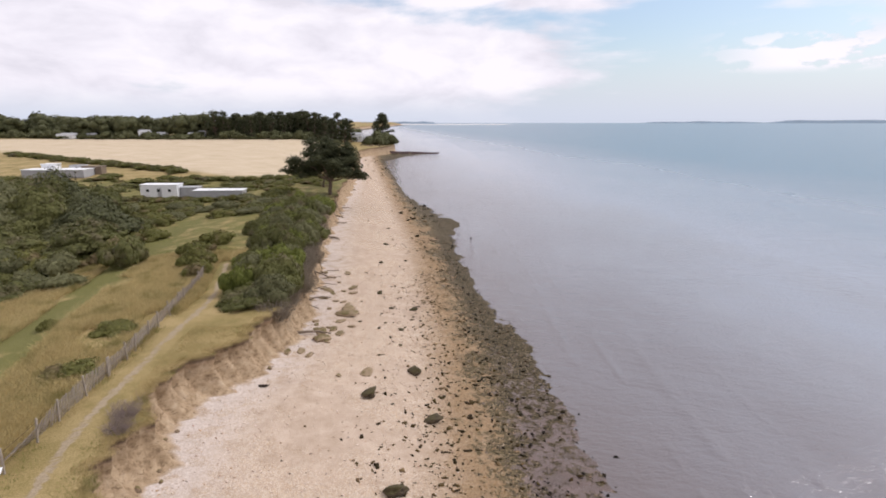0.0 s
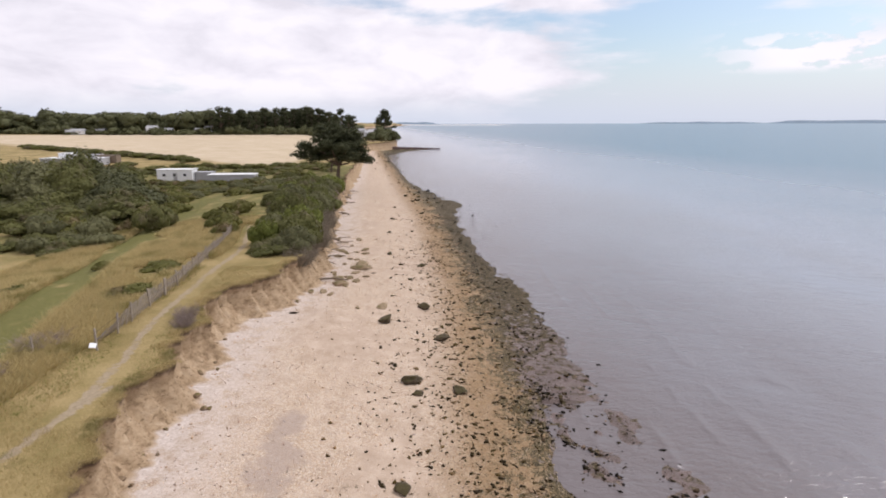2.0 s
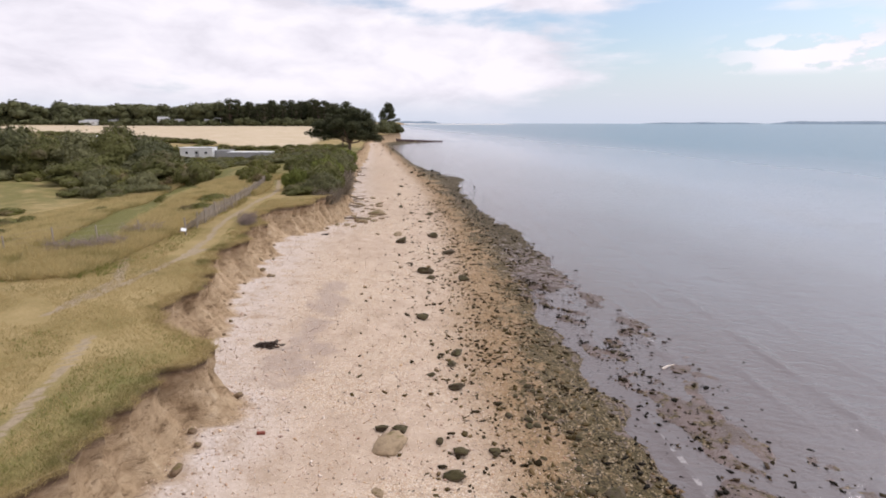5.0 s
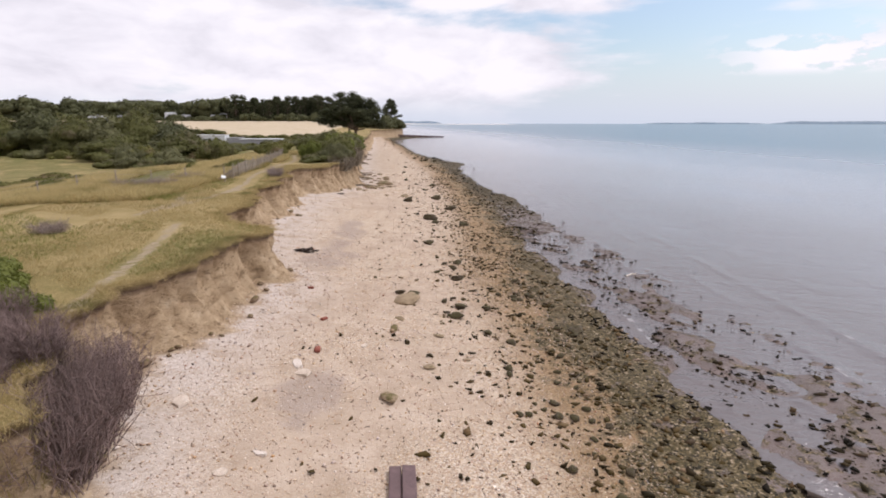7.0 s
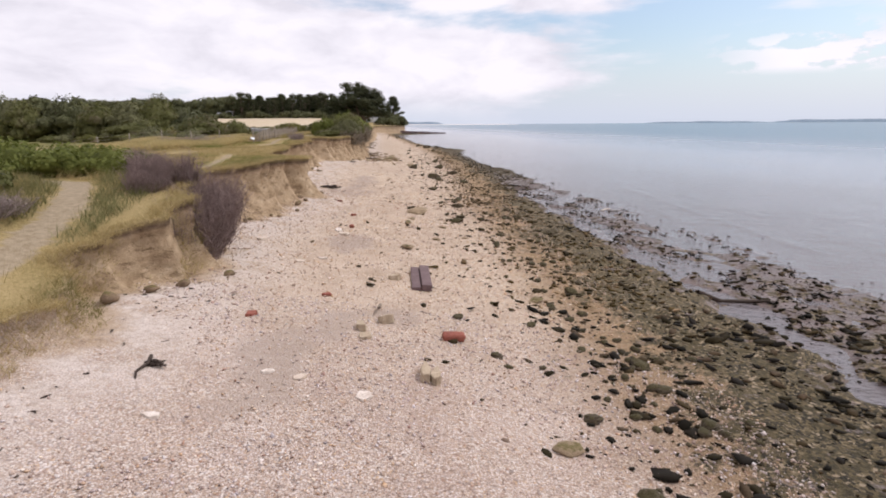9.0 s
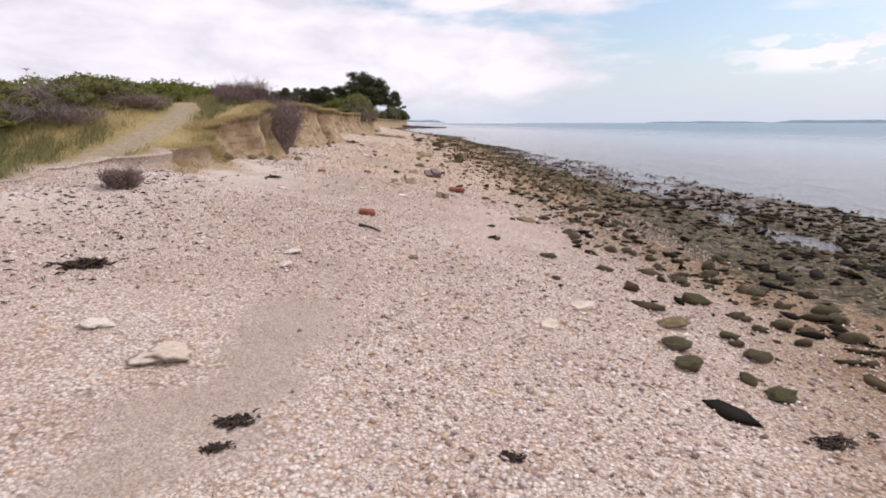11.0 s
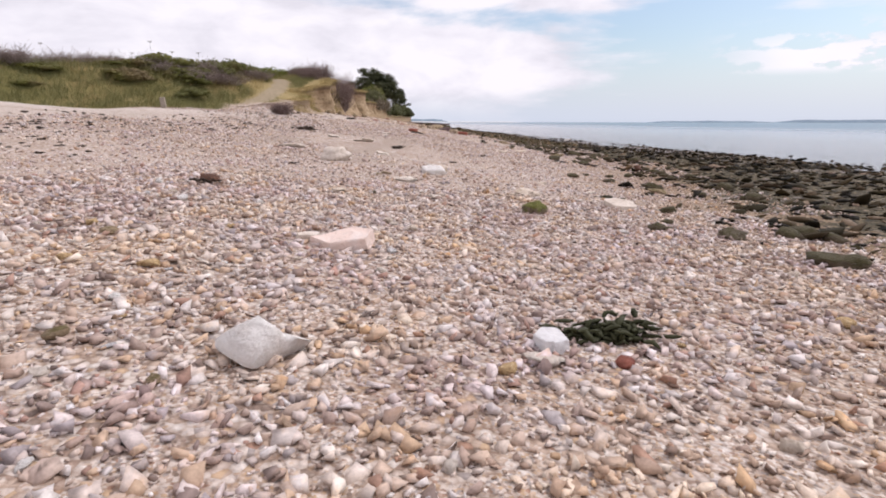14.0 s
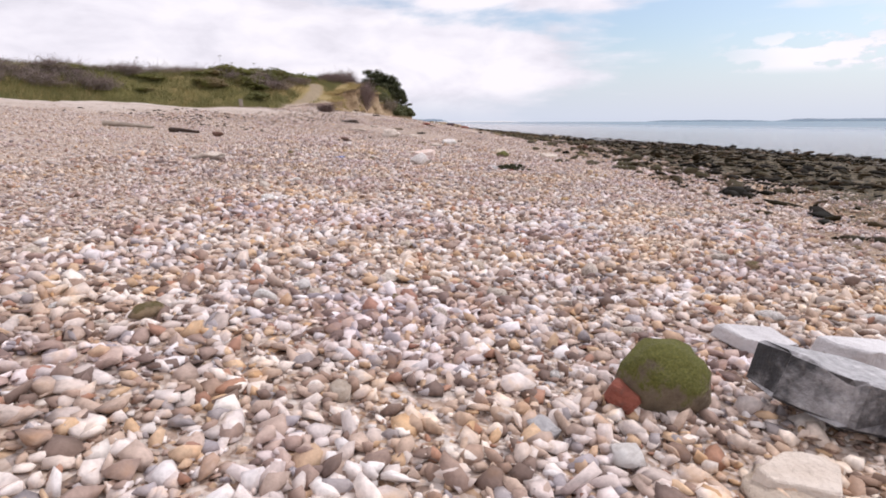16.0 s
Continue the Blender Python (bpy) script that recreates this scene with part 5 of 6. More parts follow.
def lip_spots():
    rng = np.random.default_rng(8)
    y = rng.uniform(-21, 38, 9000)
    x = edge(y) - rng.uniform(-0.12, 0.5, len(y)) ** 1.0
    return np.stack([x, y, land_z(edge(y) - 0.1, y) - 0.04], 1)


def face_spots():
    rng = np.random.default_rng(28)
    y = rng.uniform(-22.5, -13.5, 1000)
    k = rng.uniform(0, 1, len(y)) ** 0.8
    x = edge(y) + 0.02 + 0.5 * np.clip((k - 0.36) / 0.64, 0, 1) ** 1.5 + rng.normal(0, 0.05, len(y))
    top, foot = land_z(edge(y) - 0.02, y), beach_z(edge(y) + 1.1, y)
    keep = np.sin(y * 2.1 + 3 * k) + np.sin(y * 0.9) + rng.normal(0, 0.5, len(y)) > -0.3
    return np.stack([x, y, top + (np.minimum(foot, top) - top) * np.where(k < 0.36, k * 1.25, 0.45 + 0.55 * np.clip((k - 0.36) / 0.64, 0, 1) ** 0.9)], 1)[keep]


tagged(new("bank_face_grass", grass_mesh("bank_face_grass", face_spots(), 0.2, STRAW, 29, 6, 0.8, 0.006)), "straw-coloured grass on the crumbling bank beside the path", "grass", kind="stuff")
tagged(new("cliff_edge_grass", grass_mesh("cliff_edge_grass", lip_spots(), 0.16, STRAW, 9, 5, 0.9, 0.006)), "dry grass hanging over the cliff edge", "grass", kind="stuff")

# ---- stones ----
MOSSY = (
    (-1.99, 13.05, 1.05), (-0.14, 8.74, 0.74), (-1.31, 6, 0.5), (-0.29, 5.05, 0.7), (-2.94, 0.98, 0.59), (-2.27, 1.13, 0.69),
    (-0.89, 0.66, 0.41), (-0.2, 0.21, 0.66), (1.02, 0.49, 0.63), (-0.37, -1.09, 0.79), (0.85, -2.42, 0.51), (1.71, -3.06, 0.57),
    (1.33, -5.63, 0.42), (4.65, -1.28, 0.83), (-2.25, 22.77, 1.26), (-0.4, 7.35, 0.61), (0.67, 22.39, 1.11), (-1.65, 21.38, 0.64),
    (-4.68, 32.08, 1.47), (-0.45, 29.76, 1.45), (-1.83, 36.06, 1.23), (-7.68, 67.26, 0.72), (-8.19, 78.07, 1), (-6.46, 54.5, 0.83),
    (-3.48, 44.57, 0.69), (-4.8, 49.92, 0.66), (-2.62, 50.02, 0.99),
)

MOSSY_NEAR = (
    (0.24, -18.17, 0.4), (0.48, -18.67, 0.23), (-0.58, -16.18, 0.39), (0.45, -14.55, 0.28), (1.34, -15.91, 0.4), (2.29, -13.62, 0.33),
    (3.26, -12.03, 0.65), (3.61, -17.77, 0.62), (1.82, -20.41, 0.54), (2.43, -17.06, 0.29), (0.98, -25.83, 0.41), (0.83, -27.53, 0.25),
    (2.08, -22.58, 0.44), (2.78, -29.52, 0.34), (2.38, -30.78, 0.31), (2.52, -31.15, 0.42), (1.88, -29.98, 0.46), (2.88, -28.14, 0.58),
    (1.96, -26.41, 0.41), (0.06, -24.71, 0.32), (1.26, -35.51, 0.33), (1.67, -35.07, 0.2), (2.13, -35.18, 0.29), (2.57, -36.71, 0.45),
    (1.81, -30.53, 0.47), (1.08, -41.3, 0.19), (1.64, -41.54, 0.4), (2.01, -42.55, 0.45), (3.38, -42.71, 0.59),
)

TAN_ROCKS = (
    (-2.78, -3.47, 0.51), (-2.65, -2.4, 0.43), (-1.08, -3.6, 0.47), (-1.33, -6.32, 0.47), (-0.09, -5.4, 0.36), (-8.83, 48.67, 1.89),
    (-10.01, 42.54, 1.37), (-9.56, 40.8, 1.82), (-8.79, 47.35, 2.09), (-5.2, 35.36, 1.2), (-7.03, 34.45, 0.7), (-9.45, 55.77, 1.21),
    (-2.58, 0.04, 1.38), (-2.43, -8.75, 0.77), (1.92, -13.35, 0.57), (1.11, -21.63, 0.56), (-1.62, -27.34, 0.27), (2.11, -29.24, 0.48),
    (-2.47, -38.62, 0.16), (-2.35, -38.47, 0.18), (2.46, -37.24, 0.36), (-2.07, -39.89, 0.13),
)

PALE_STONES = (
    (-5.36, -22.15, 0.31), (-3.55, -20.51, 0.28), (-2.33, -20.91, 0.36), (-7.57, -10.26, 0.59), (-5.02, -11.98, 0.39), (-5.52, -12.89, 0.34),
    (-4.15, -20.39, 0.25), (-3.59, -27.76, 0.35), (-4.76, -31.07, 0.36), (-3.78, -31.48, 0.45), (1.09, -31.9, 0.18), (-4.75, -35.42, 0.5), (-3.73, -31.62, 0.5), (-2.74, -40.46, 0.28), (-1.55, -40.23, 0.28), (-2.89, -34.7, 0.38), (-3.53, -28.43, 0.28),
    (-2.03, -38.98, 0.36), (-1.76, -36.09, 0.17), (-2.73, -45.56, 0.08), (0.28, -37.5, 0.24), (-0.21, -39.33, 0.45), (0.96, -38.3, 0.19),
    (-0.46, -39.46, 0.13), (-0.29, -38.49, 0.12), (-0.21, -38.64, 0.1), (-0.93, -45.06, 0.21), (-1.36, -47.67, 0.07), (-1.27, -47.58, 0.08),
    (-0.81, -47.42, 0.09), (-4.48, -47.61, 0.48), (-0.85, -53.21, 0.24), (-3.64, -5.27, 0.36), (-5.35, -7.46, 0.57), (-5.04, -8, 0.55),
)

SLATES = (
    (0.95, -28.83, 0.48), (0.3, -29.71, 0.39), (-0.39, -52.3, 0.34), (-0.18, -52.45, 0.32), (-0.59, -52.94, 0.45),
)

WEED_CLUMPS = (
    (-8.82, 6.94, 1), (-6.07, -20.64, 0.37), (-11.48, 31.99, 0.55), (-2.73, -32.58, 0.27), (-0.52, -32.71, 0.19), (-6.01, -29.28, 0.54),
    (2.46, -32.03, 0.31), (-0.55, -44.72, 0.44), (-4.14, -41.12, 0.29), (1.05, -38.85, 0.2), (-1.29, -34.79, 0.15), (-2.74, -32.92, 0.19),
    (-3.92, -38.21, 0.15),
)

BRICKS = (
    (-6.65, -0.33, 0.26), (-5.4, -3.5, 0.29), (-5.02, -6.26, 0.37), (-0.72, -17.6, 0.52), (-4.06, -15.79, 0.25), (-2.89, -24.02, 0.37),
)


def rock_mesh(name, seed, mat, flat=0.5, rough=0.35, sub=3, cut=0.0, long=1.3):
    v, f = (ICO2, ICO3)[sub - 2]
    v = lumpy(v, rough, 1.5, seed)
    if cut:
        rng = np.random.default_rng(seed)
        for i in range(14):
            d = rng.normal(0, 1, 3)
            d /= np.linalg.norm(d)
            k = v @ d
            lim = rng.uniform(1 - cut, 1.0) * 0.85
            v = v - np.maximum(k - lim, 0)[:, None] * d[None] * 0.9
    v = v * np.array([0.5 * long / 1.15, 0.5 / 1.15, 0.5 * flat])
    return mesh_of(name, v, f, mat, not cut)


def place_stones(name, spots, mats, label, category, group, flat=0.55, rough=0.35, cut=0.0, sink=0.28, seed=1, long=1.25, sub=3):
    rng = random.Random(seed)
    kinds = [rock_mesh(name, seed * 10 + i, mats[i % len(mats)], flat * (0.8 + 0.1 * i), rough, sub, cut, long) for i in range(5)]
    for i, (x, y, s) in enumerate(spots):
        ob = new(name, kinds[(i * 3 + i // 5) % 5])
        s *= {"pale_stone": 1.05, "large_pebble": 1.0}.get(name, 0.86)
        ob.matrix_basis = pose(x, y, on_ground(x, y) + s * flat * (0.5 - sink), rng.uniform(-9, 9), rng.uniform(-9, 9), rng.uniform(0, 360)) @ Matrix.Diagonal((s, s, s, 1))
        tagged(ob, label, category, group)


place_stones("mossy_rock", MOSSY, (MOSS_ROCK, DARK_STAIN), "dark weed-covered rock half sunk in the shingle", "rock", "weedy rocks on the beach", 0.52, 0.85, 0.3, seed=3)
place_stones("mossy_stone", MOSSY_NEAR, (MOSS_ROCK, DARK_STAIN), "green-topped weedy stone on the shingle", "rock", "weedy stones on the shingle", 0.4, 0.8, 0.3, seed=4)
place_stones("sandstone_slab", TAN_ROCKS, (TAN_ROCK,), "flat tan sandstone slab lying on the beach", "rock", "sandstone slabs on the beach", 0.3, 0.3, 0.25, 0.2, 5, 1.5)


def chipped(v, seed):
    """Flat breaks across a lump."""
    rng = np.random.default_rng(seed)
    for i in range(5):
        d = rng.normal(0, 1, 3)
        d /= np.linalg.norm(d)
        v = v - np.maximum(v @ d - rng.uniform(0.25, 0.7), 0)[:, None] * d[None]
    return v


def stone_field(name, pos, radius, flat, seed, mat, label, base=ICO1, tilt=0.35, long=0.3):
    """Many small stones as one mesh; pos (n, 3), radius (n,)."""
    rng = np.random.default_rng(seed)
    n = len(pos)
    bv, bf = base
    kinds = np.stack([chipped(chipped(lumpy(bv, 0.6, 1.6, seed + k), seed + k), seed + k + 50) for k in range(32)])
    v = 1.22 * kinds[rng.integers(0, 32, n)]
    sc = np.stack([radius * rng.uniform(1, 1 + long * 2, n), radius * rng.uniform(0.75, 1.15, n), radius * flat * rng.uniform(0.6, 1.3, n)], 1)
    v = v * sc[:, None]
    a, b = rng.uniform(0, 6.28, n), rng.normal(0, tilt, n)
    ca, sa, cb, sb = np.cos(a)[:, None], np.sin(a)[:, None], np.cos(b)[:, None], np.sin(b)[:, None]
    x, z = v[..., 0] * cb - v[..., 2] * sb, v[..., 0] * sb + v[..., 2] * cb
    y = v[..., 1]
    out = np.stack([x * ca - y * sa, x * sa + y * ca, z], -1) + pos[:, None]
    f = (bf[None] + (np.arange(n) * len(bv))[:, None, None]).reshape(-1, 3)
    return tagged(new(name, mesh_of(name, out.reshape(-1, 3), f, mat)), label, "stones", kind="stuff")


def stone_places(n, box, seed, radius, keep=None, lift=0.25, power=2.2):
    rng = np.random.default_rng(seed)
    x, y = rng.uniform(box[0], box[1], n), rng.uniform(box[2], box[3], n)
    ok = (keep(x, y, rng) if keep else x == x) & (x > edge(y) + 0.6)
    x, y = x[ok], y[ok]
    r = radius[0] * (radius[1] / radius[0]) ** (rng.uniform(0, 1, len(x)) ** power)
    return np.stack([x, y, np.maximum(ground_z(x, y), -0.06) + r * lift], 1), r


def shingly(x, y, rng):
    return rng.uniform(0, 1, len(x)) > 0.62 * sandy(x, y)


NEAR = stone_places(33000, (-3.4, 1.1, -53.7, -49.3), 11, (0.010, 0.044), None, 0.3, 1.6)
FLAKES = stone_places(2600, (-4.4, 2.4, -53.5, -41), 18, (0.016, 0.05), None, 0.3)
BESIDE = stone_places(9000, (-6.0, -3.4, -52.6, -49.3), 17, (0.010, 0.036))
MIDDLE = stone_places(50000, (-5.4, 2.8, -49.3, -39.5), 12, (0.011, 0.048), shingly, 0.25, 1.7)
ASIDE = stone_places(22000, (-14, -5.4, -53, -39.5), 15, (0.010, 0.040), lambda x, y, rng: (x > -3.4 - (y + 54.5) * 1.0) | (rng.uniform(0, 1, len(x)) < 0.5))
RIGHT = stone_places(9000, (1.1, 4.5, -52.5, -41), 16, (0.014, 0.05))
AWAY = stone_places(72000, (-11, 5.2, -39.5, -16), 13, (0.014, 0.052), lambda x, y, rng: (np.sin(x * 0.9 + 2 * np.sin(y * 0.35)) + np.sin(y * 0.6 + x * 0.3) + rng.normal(0, 0.5, len(x)) > -0.6) & (x < weed_edge(y) + 0.9) & shingly(x, y, rng))
FAR = stone_places(14000, (-14, 3, -16, 60), 14, (0.022, 0.085), lambda x, y, rng: (x < weed_line(y)) & (rng.uniform(0, 1, len(x)) < 0.35 + 0.65 * ramp(0.5, 0.9, (x - weed_line(y)) / (edge(y) - weed_line(y)))))
SPECKLE = stone_places(60000, (-12, 5, -16, 14), 19, (0.012, 0.048), lambda x, y, rng: (x < weed_edge(y) + 0.6) & (rng.uniform(0, 1, len(x)) < 0.85 - 0.55 * ramp(0, 14, y)))
BOXY = (np.array([(a, b, c) for a in (-0.7, 0.7) for b in (-0.7, 0.7) for c in (-0.7, 0.7)]), np.array([(0, 1, 3), (0, 3, 2), (4, 6, 7), (4, 7, 5), (0, 4, 5), (0, 5, 1), (2, 3, 7), (2, 7, 6), (0, 2, 6), (0, 6, 4), (1, 5, 7), (1, 7, 3)]))
OCTA = (np.array([(1, 0, 0), (-1, 0, 0), (0, 1, 0), (0, -1, 0), (0, 0, 1), (0, 0, -1)], float), np.array([(0, 2, 4), (2, 1, 4), (1, 3, 4), (3, 0, 4), (2, 0, 5), (1, 2, 5), (3, 1, 5), (0, 3, 5)]))
for name, (p, r), s, base in (("pebbles", NEAR, 1, ICO1), ("pebbles", MIDDLE, 2, BOXY), ("pebbles", FLAKES, 8, BOXY), ("pebbles", BESIDE, 7, OCTA), ("pebbles", ASIDE, 5, OCTA), ("pebbles", RIGHT, 6, OCTA), ("shingle", AWAY, 3, OCTA), ("shingle", FAR, 4, OCTA), ("shingle", SPECKLE, 9, OCTA)):
    stone_field(name, p, r, 0.45 if s == 8 else 0.62, 200 + s, SHINGLE if s in (4, 9) else PEBBLE if s in (1, 8) else CALM_PEBBLE, "cream, pinkish, ochre and grey beach pebbles", base, 0.5, 0.16)


def weedy(n, box, seed, radius, power):
    def keep(x, y, rng):
        f = (x - weed_line(y)) / (shore(y) - weed_line(y))
        dens = np.where(f < 0, np.where(x > weed_line(y) - 0.8, 1.0, ramp(-34, -26, y)) * 0.6 * np.exp((x - weed_line(y)) * 1.2) + 0.42 * np.exp((x - weed_line(y)) * 0.36) * ramp(-26, -12, y), np.where(f < 0.55, 0.8 + 0.2 * ramp(-2.0, 0.5, x - weed_edge(y)), 1.0 - 0.55 * ramp(0.55, 0.9, f) * (1 - ramp(-6, -15, y))) * (1 - 0.15 * ramp(-8, 8, y) * (1 - ramp(0.25, 0.6, f)))) * np.where(f > 1, 0.55 * np.exp(-(f - 1) * 6), 1)
        clump = 0.55 + 0.45 * np.sin(x * 1.2 + 1.5 * np.sin(y * 0.6)) * np.sin(y * 0.8 + x * 0.3)
        return rng.uniform(0, 1, n) < dens * np.clip(clump * power, 0, 1)
    return stone_places(n, box, seed, radius, keep, 0.12)


def strewn(n, box, seed, radius):
    """Single weedy stones lying out on the sand above the weed."""
    def keep(x, y, rng):
        d = weed_line(y) - x
        return (d > 0) & (rng.uniform(0, 1, n) < (0.28 + 0.42 * ramp(-4, 10, y)) * np.exp(-d * (0.6 - 0.18 * ramp(2, 14, y))) + 0.012)
    return stone_places(n, box, seed, radius, keep, 0.2)


for (p, r), s in ((weedy(20000, (-1.5, 18, -52, -14), 21, (0.035, 0.22), 1.25), 1), (weedy(1100, (8, 17, -34, -13), 26, (0.09, 0.24), 1.3), 1), (weedy(34000, (-5, 16, -14, 24), 22, (0.028, 0.17), 1.05), 2), (weedy(18000, (-9, 13, 24, 85), 23, (0.045, 0.24), 0.9), 3), (strewn(9000, (-6, 4, -15, 64), 25, (0.045, 0.19)), 5), (weedy(5000, (-36, 6, 85, 270), 24, (0.12, 0.6), 0.9), 4)):
    f = (p[:, 0] - weed_line(p[:, 1])) / (shore(p[:, 1]) - weed_line(p[:, 1])) + np.random.default_rng(s).normal(0, 0.14, len(p))
    for part_of, mat, label in (((f > 0.4) | (s == 1), WEED_STONE, "dark bladder-weed covered stones at the water's edge"), ((f <= 0.4) & (s > 1), WEED_BROWN, "brown weedy stones along the tide line")):
        if part_of.any():
            stone_field("weedy_shore_stones", p[part_of], r[part_of], 0.36 if s == 1 else 0.5, 300 + s, mat, label, ICO1 if s == 1 else BOXY, 0.25)

# ---- things on the beach ----
def slab(name, x, y, sx, sy, sz, turn, tilt, mat, label, category, seed, lift=0.5, group=""):
    """A broken flat slab with split edges."""
    rng = np.random.default_rng(seed)
    n = 11
    a = np.sort(rng.uniform(0, 6.28, n))
    ring = np.stack([np.cos(a) * sx / 2 * rng.uniform(0.75, 1.1, n), np.sin(a) * sy / 2 * rng.uniform(0.75, 1.1, n)], 1)
    bm = bmesh.new()
    lower = [bm.verts.new((*(p * rng.uniform(0.95, 1.05)), -sz / 2)) for p in ring]
    upper = [bm.verts.new((*(p * rng.uniform(0.86, 0.98)), sz / 2 + rng.uniform(-0.15, 0.15) * sz)) for p in ring]
    bm.faces.new(upper)
    bm.faces.new(lower[::-1])
    for i in range(n):
        bm.faces.new((lower[i], lower[(i + 1) % n], upper[(i + 1) % n], upper[i]))
    bmesh.ops.bevel(bm, geom=list(bm.edges), offset=sz * 0.08, segments=1, affect="EDGES")
    bmesh.ops.triangulate(bm, faces=[f for f in bm.faces if len(f.verts) > 4])
    ob = new(name, from_bm(name, bm, mat))
    ob.matrix_basis = pose(x, y, on_ground(x, y) + sz * lift, tilt[0], tilt[1], turn)
    return tagged(ob, label, category, group)


place_stones("pale_stone", [q for q in PALE_STONES if q[1] < -26], (PALE_ROCK, TAN_PALE, PALE_ROCK), "pale rough broken limestone piece on the shingle", "stone", "pale stones on the shingle", 0.24, 0.95, 0.35, 0.26, 6, 1.3)
for i, (x, y, s) in enumerate(q for q in PALE_STONES if q[1] >= -26):
    slab("pale_stone", x, y, s * 1.1, s * (0.6 + 0.25 * math.sin(i * 2.3) ** 2), s * 0.16, 37 * i, (5 * math.sin(i), 6 * math.cos(i * 1.7)), (PALE_ROCK, TAN_PALE)[i % 2], "pale flat broken limestone piece on the sand", "stone", 900 + i, 0.3, "pale stones on the shingle")
for i, (x, y, s) in enumerate(SLATES[:2]):
    slab("slate_slab", x, y, s, s * 0.7, 0.05, 30 + 50 * i, (3, -4), TAN_PALE, "flat pale pinkish-grey slab on the shingle", "slab", 400 + i, 0.6, "slate slabs")
slab("slate_slab", -0.42, -52.30, 0.34, 0.19, 0.055, -12, (4, 6), SLATE, "pale grey broken slate among the pebbles", "slab", 410, 0.9, "slate slabs")
slab("slate_slab", -0.16, -52.46, 0.36, 0.19, 0.07, 8, (2, 8), SLATE, "pale grey broken slate among the pebbles", "slab", 411, 1.2, "slate slabs")
slab("slate_slab", -0.48, -52.84, 0.56, 0.26, 0.13, -32, (-3, 8), SHADED_SLATE, "thick split slate among the pebbles, its shaded edges and lit top painted", "slab", 412, 0.9, "slate slabs")
slab("slate_slab", -0.80, -53.18, 0.26, 0.16, 0.05, 20, (5, 3), PALE_ROCK, "pale flat stone among the pebbles", "slab", 413, 0.6, "slate slabs")

boulder = new("mossy_boulder", rock_mesh("mossy_boulder", 77, GREEN_MOSS, 0.8, 0.22, 3, 0.0, 1.1))
boulder.matrix_basis = pose(-0.955, -52.78, on_ground(-0.955, -52.78) + 0.07, 4, 8, 30) @ Matrix.Diagonal((0.295, 0.27, 0.30, 1))
tagged(boulder, "round green moss-topped boulder among the pebbles", "boulder")

for i, (x, y, s, flat, mat, label) in enumerate(((-3.42, -37.25, 0.52, 0.62, PALE_ROCK, "big pitted pale limestone boulder on the shingle"), (-1.53, -37.52, 0.36, 0.5, TAN_PALE, "rounded cream and tan limestone lump on the shingle"),
                                               (-1.63, -37.93, 0.40, 0.5, WHITE_ROCK, "rounded white limestone lump on the shingle"), (-0.33, -40.72, 0.30, 0.6, GREEN_MOSS, "round olive moss-covered stone on the shingle"))):
    ob = new("limestone_boulder" if i < 3 else "moss_stone", rock_mesh("boulder", 860 + i, mat, flat, 0.45, 3, 0.0, 1.25))
    ob.matrix_basis = pose(x, y, on_ground(x, y) + s * flat * 0.22, 4, -5, 25 + 70 * i) @ Matrix.Diagonal((s, s, s, 1))
    tagged(ob, label, "boulder", "boulders on the shingle")

lump, sides = ICO3
lump = chipped(lumpy(lump, 0.35, 1.8, 88), 88)
lump = lump * np.stack([1 - 0.55 * np.clip(lump[:, 2] + 0.45, 0, 1)] * 2 + [np.full(len(lump), 0.86)], 1)
lump[:, 0] += 0.08 * np.clip(-lump[:, 2] + 0.3, 0, 1)
peak = new("pale_stone", mesh_of("pale_stone", lump * 0.5, sides, WHITE_ROCK))
peak.matrix_basis = pose(-2.08, -45.3, on_ground(-2.08, -45.3) + 0.08, 6, -4, 5) @ Matrix.Diagonal((0.46, 0.36, 0.40, 1))
tagged(peak, "white pointed block of limestone on the shingle", "stone", "pale stones on the shingle")
for i, (x, y, s) in enumerate(BRICKS):
    n = max(s, 0.24)
    bm = box_bm(n, n * 0.5, n * 0.36, n * 0.07)
    bmesh.ops.subdivide_edges(bm, edges=list(bm.edges), cuts=2, use_grid_fill=True)
    for v in bm.verts:
        v.co *= 1 + 0.10 * noise.noise(v.co * (6 / n) + Vector((i * 9, 0, 0)))
    ob = new("red_brick", from_bm("red_brick", bm, BRICK, True))
    ob.matrix_basis = pose(x, y, on_ground(x, y) + n * 0.14, 4 * i - 8, 5, (15, 60, 100, 8, 40, 5)[i])
    tagged(ob, "sea-worn orange-red brick lying on the shingle", "brick", "bricks on the beach")
ob = new("red_brick", bpy.data.objects["red_brick"].data)
ob.matrix_basis = pose(-1.065, -52.80, on_ground(-1.065, -52.80) + 0.03, 25, 12, 60) @ Matrix.Diagonal((0.6, 0.7, 0.7, 1))
tagged(ob, "worn red brick half buried beside the mossy boulder", "brick", "bricks on the beach")


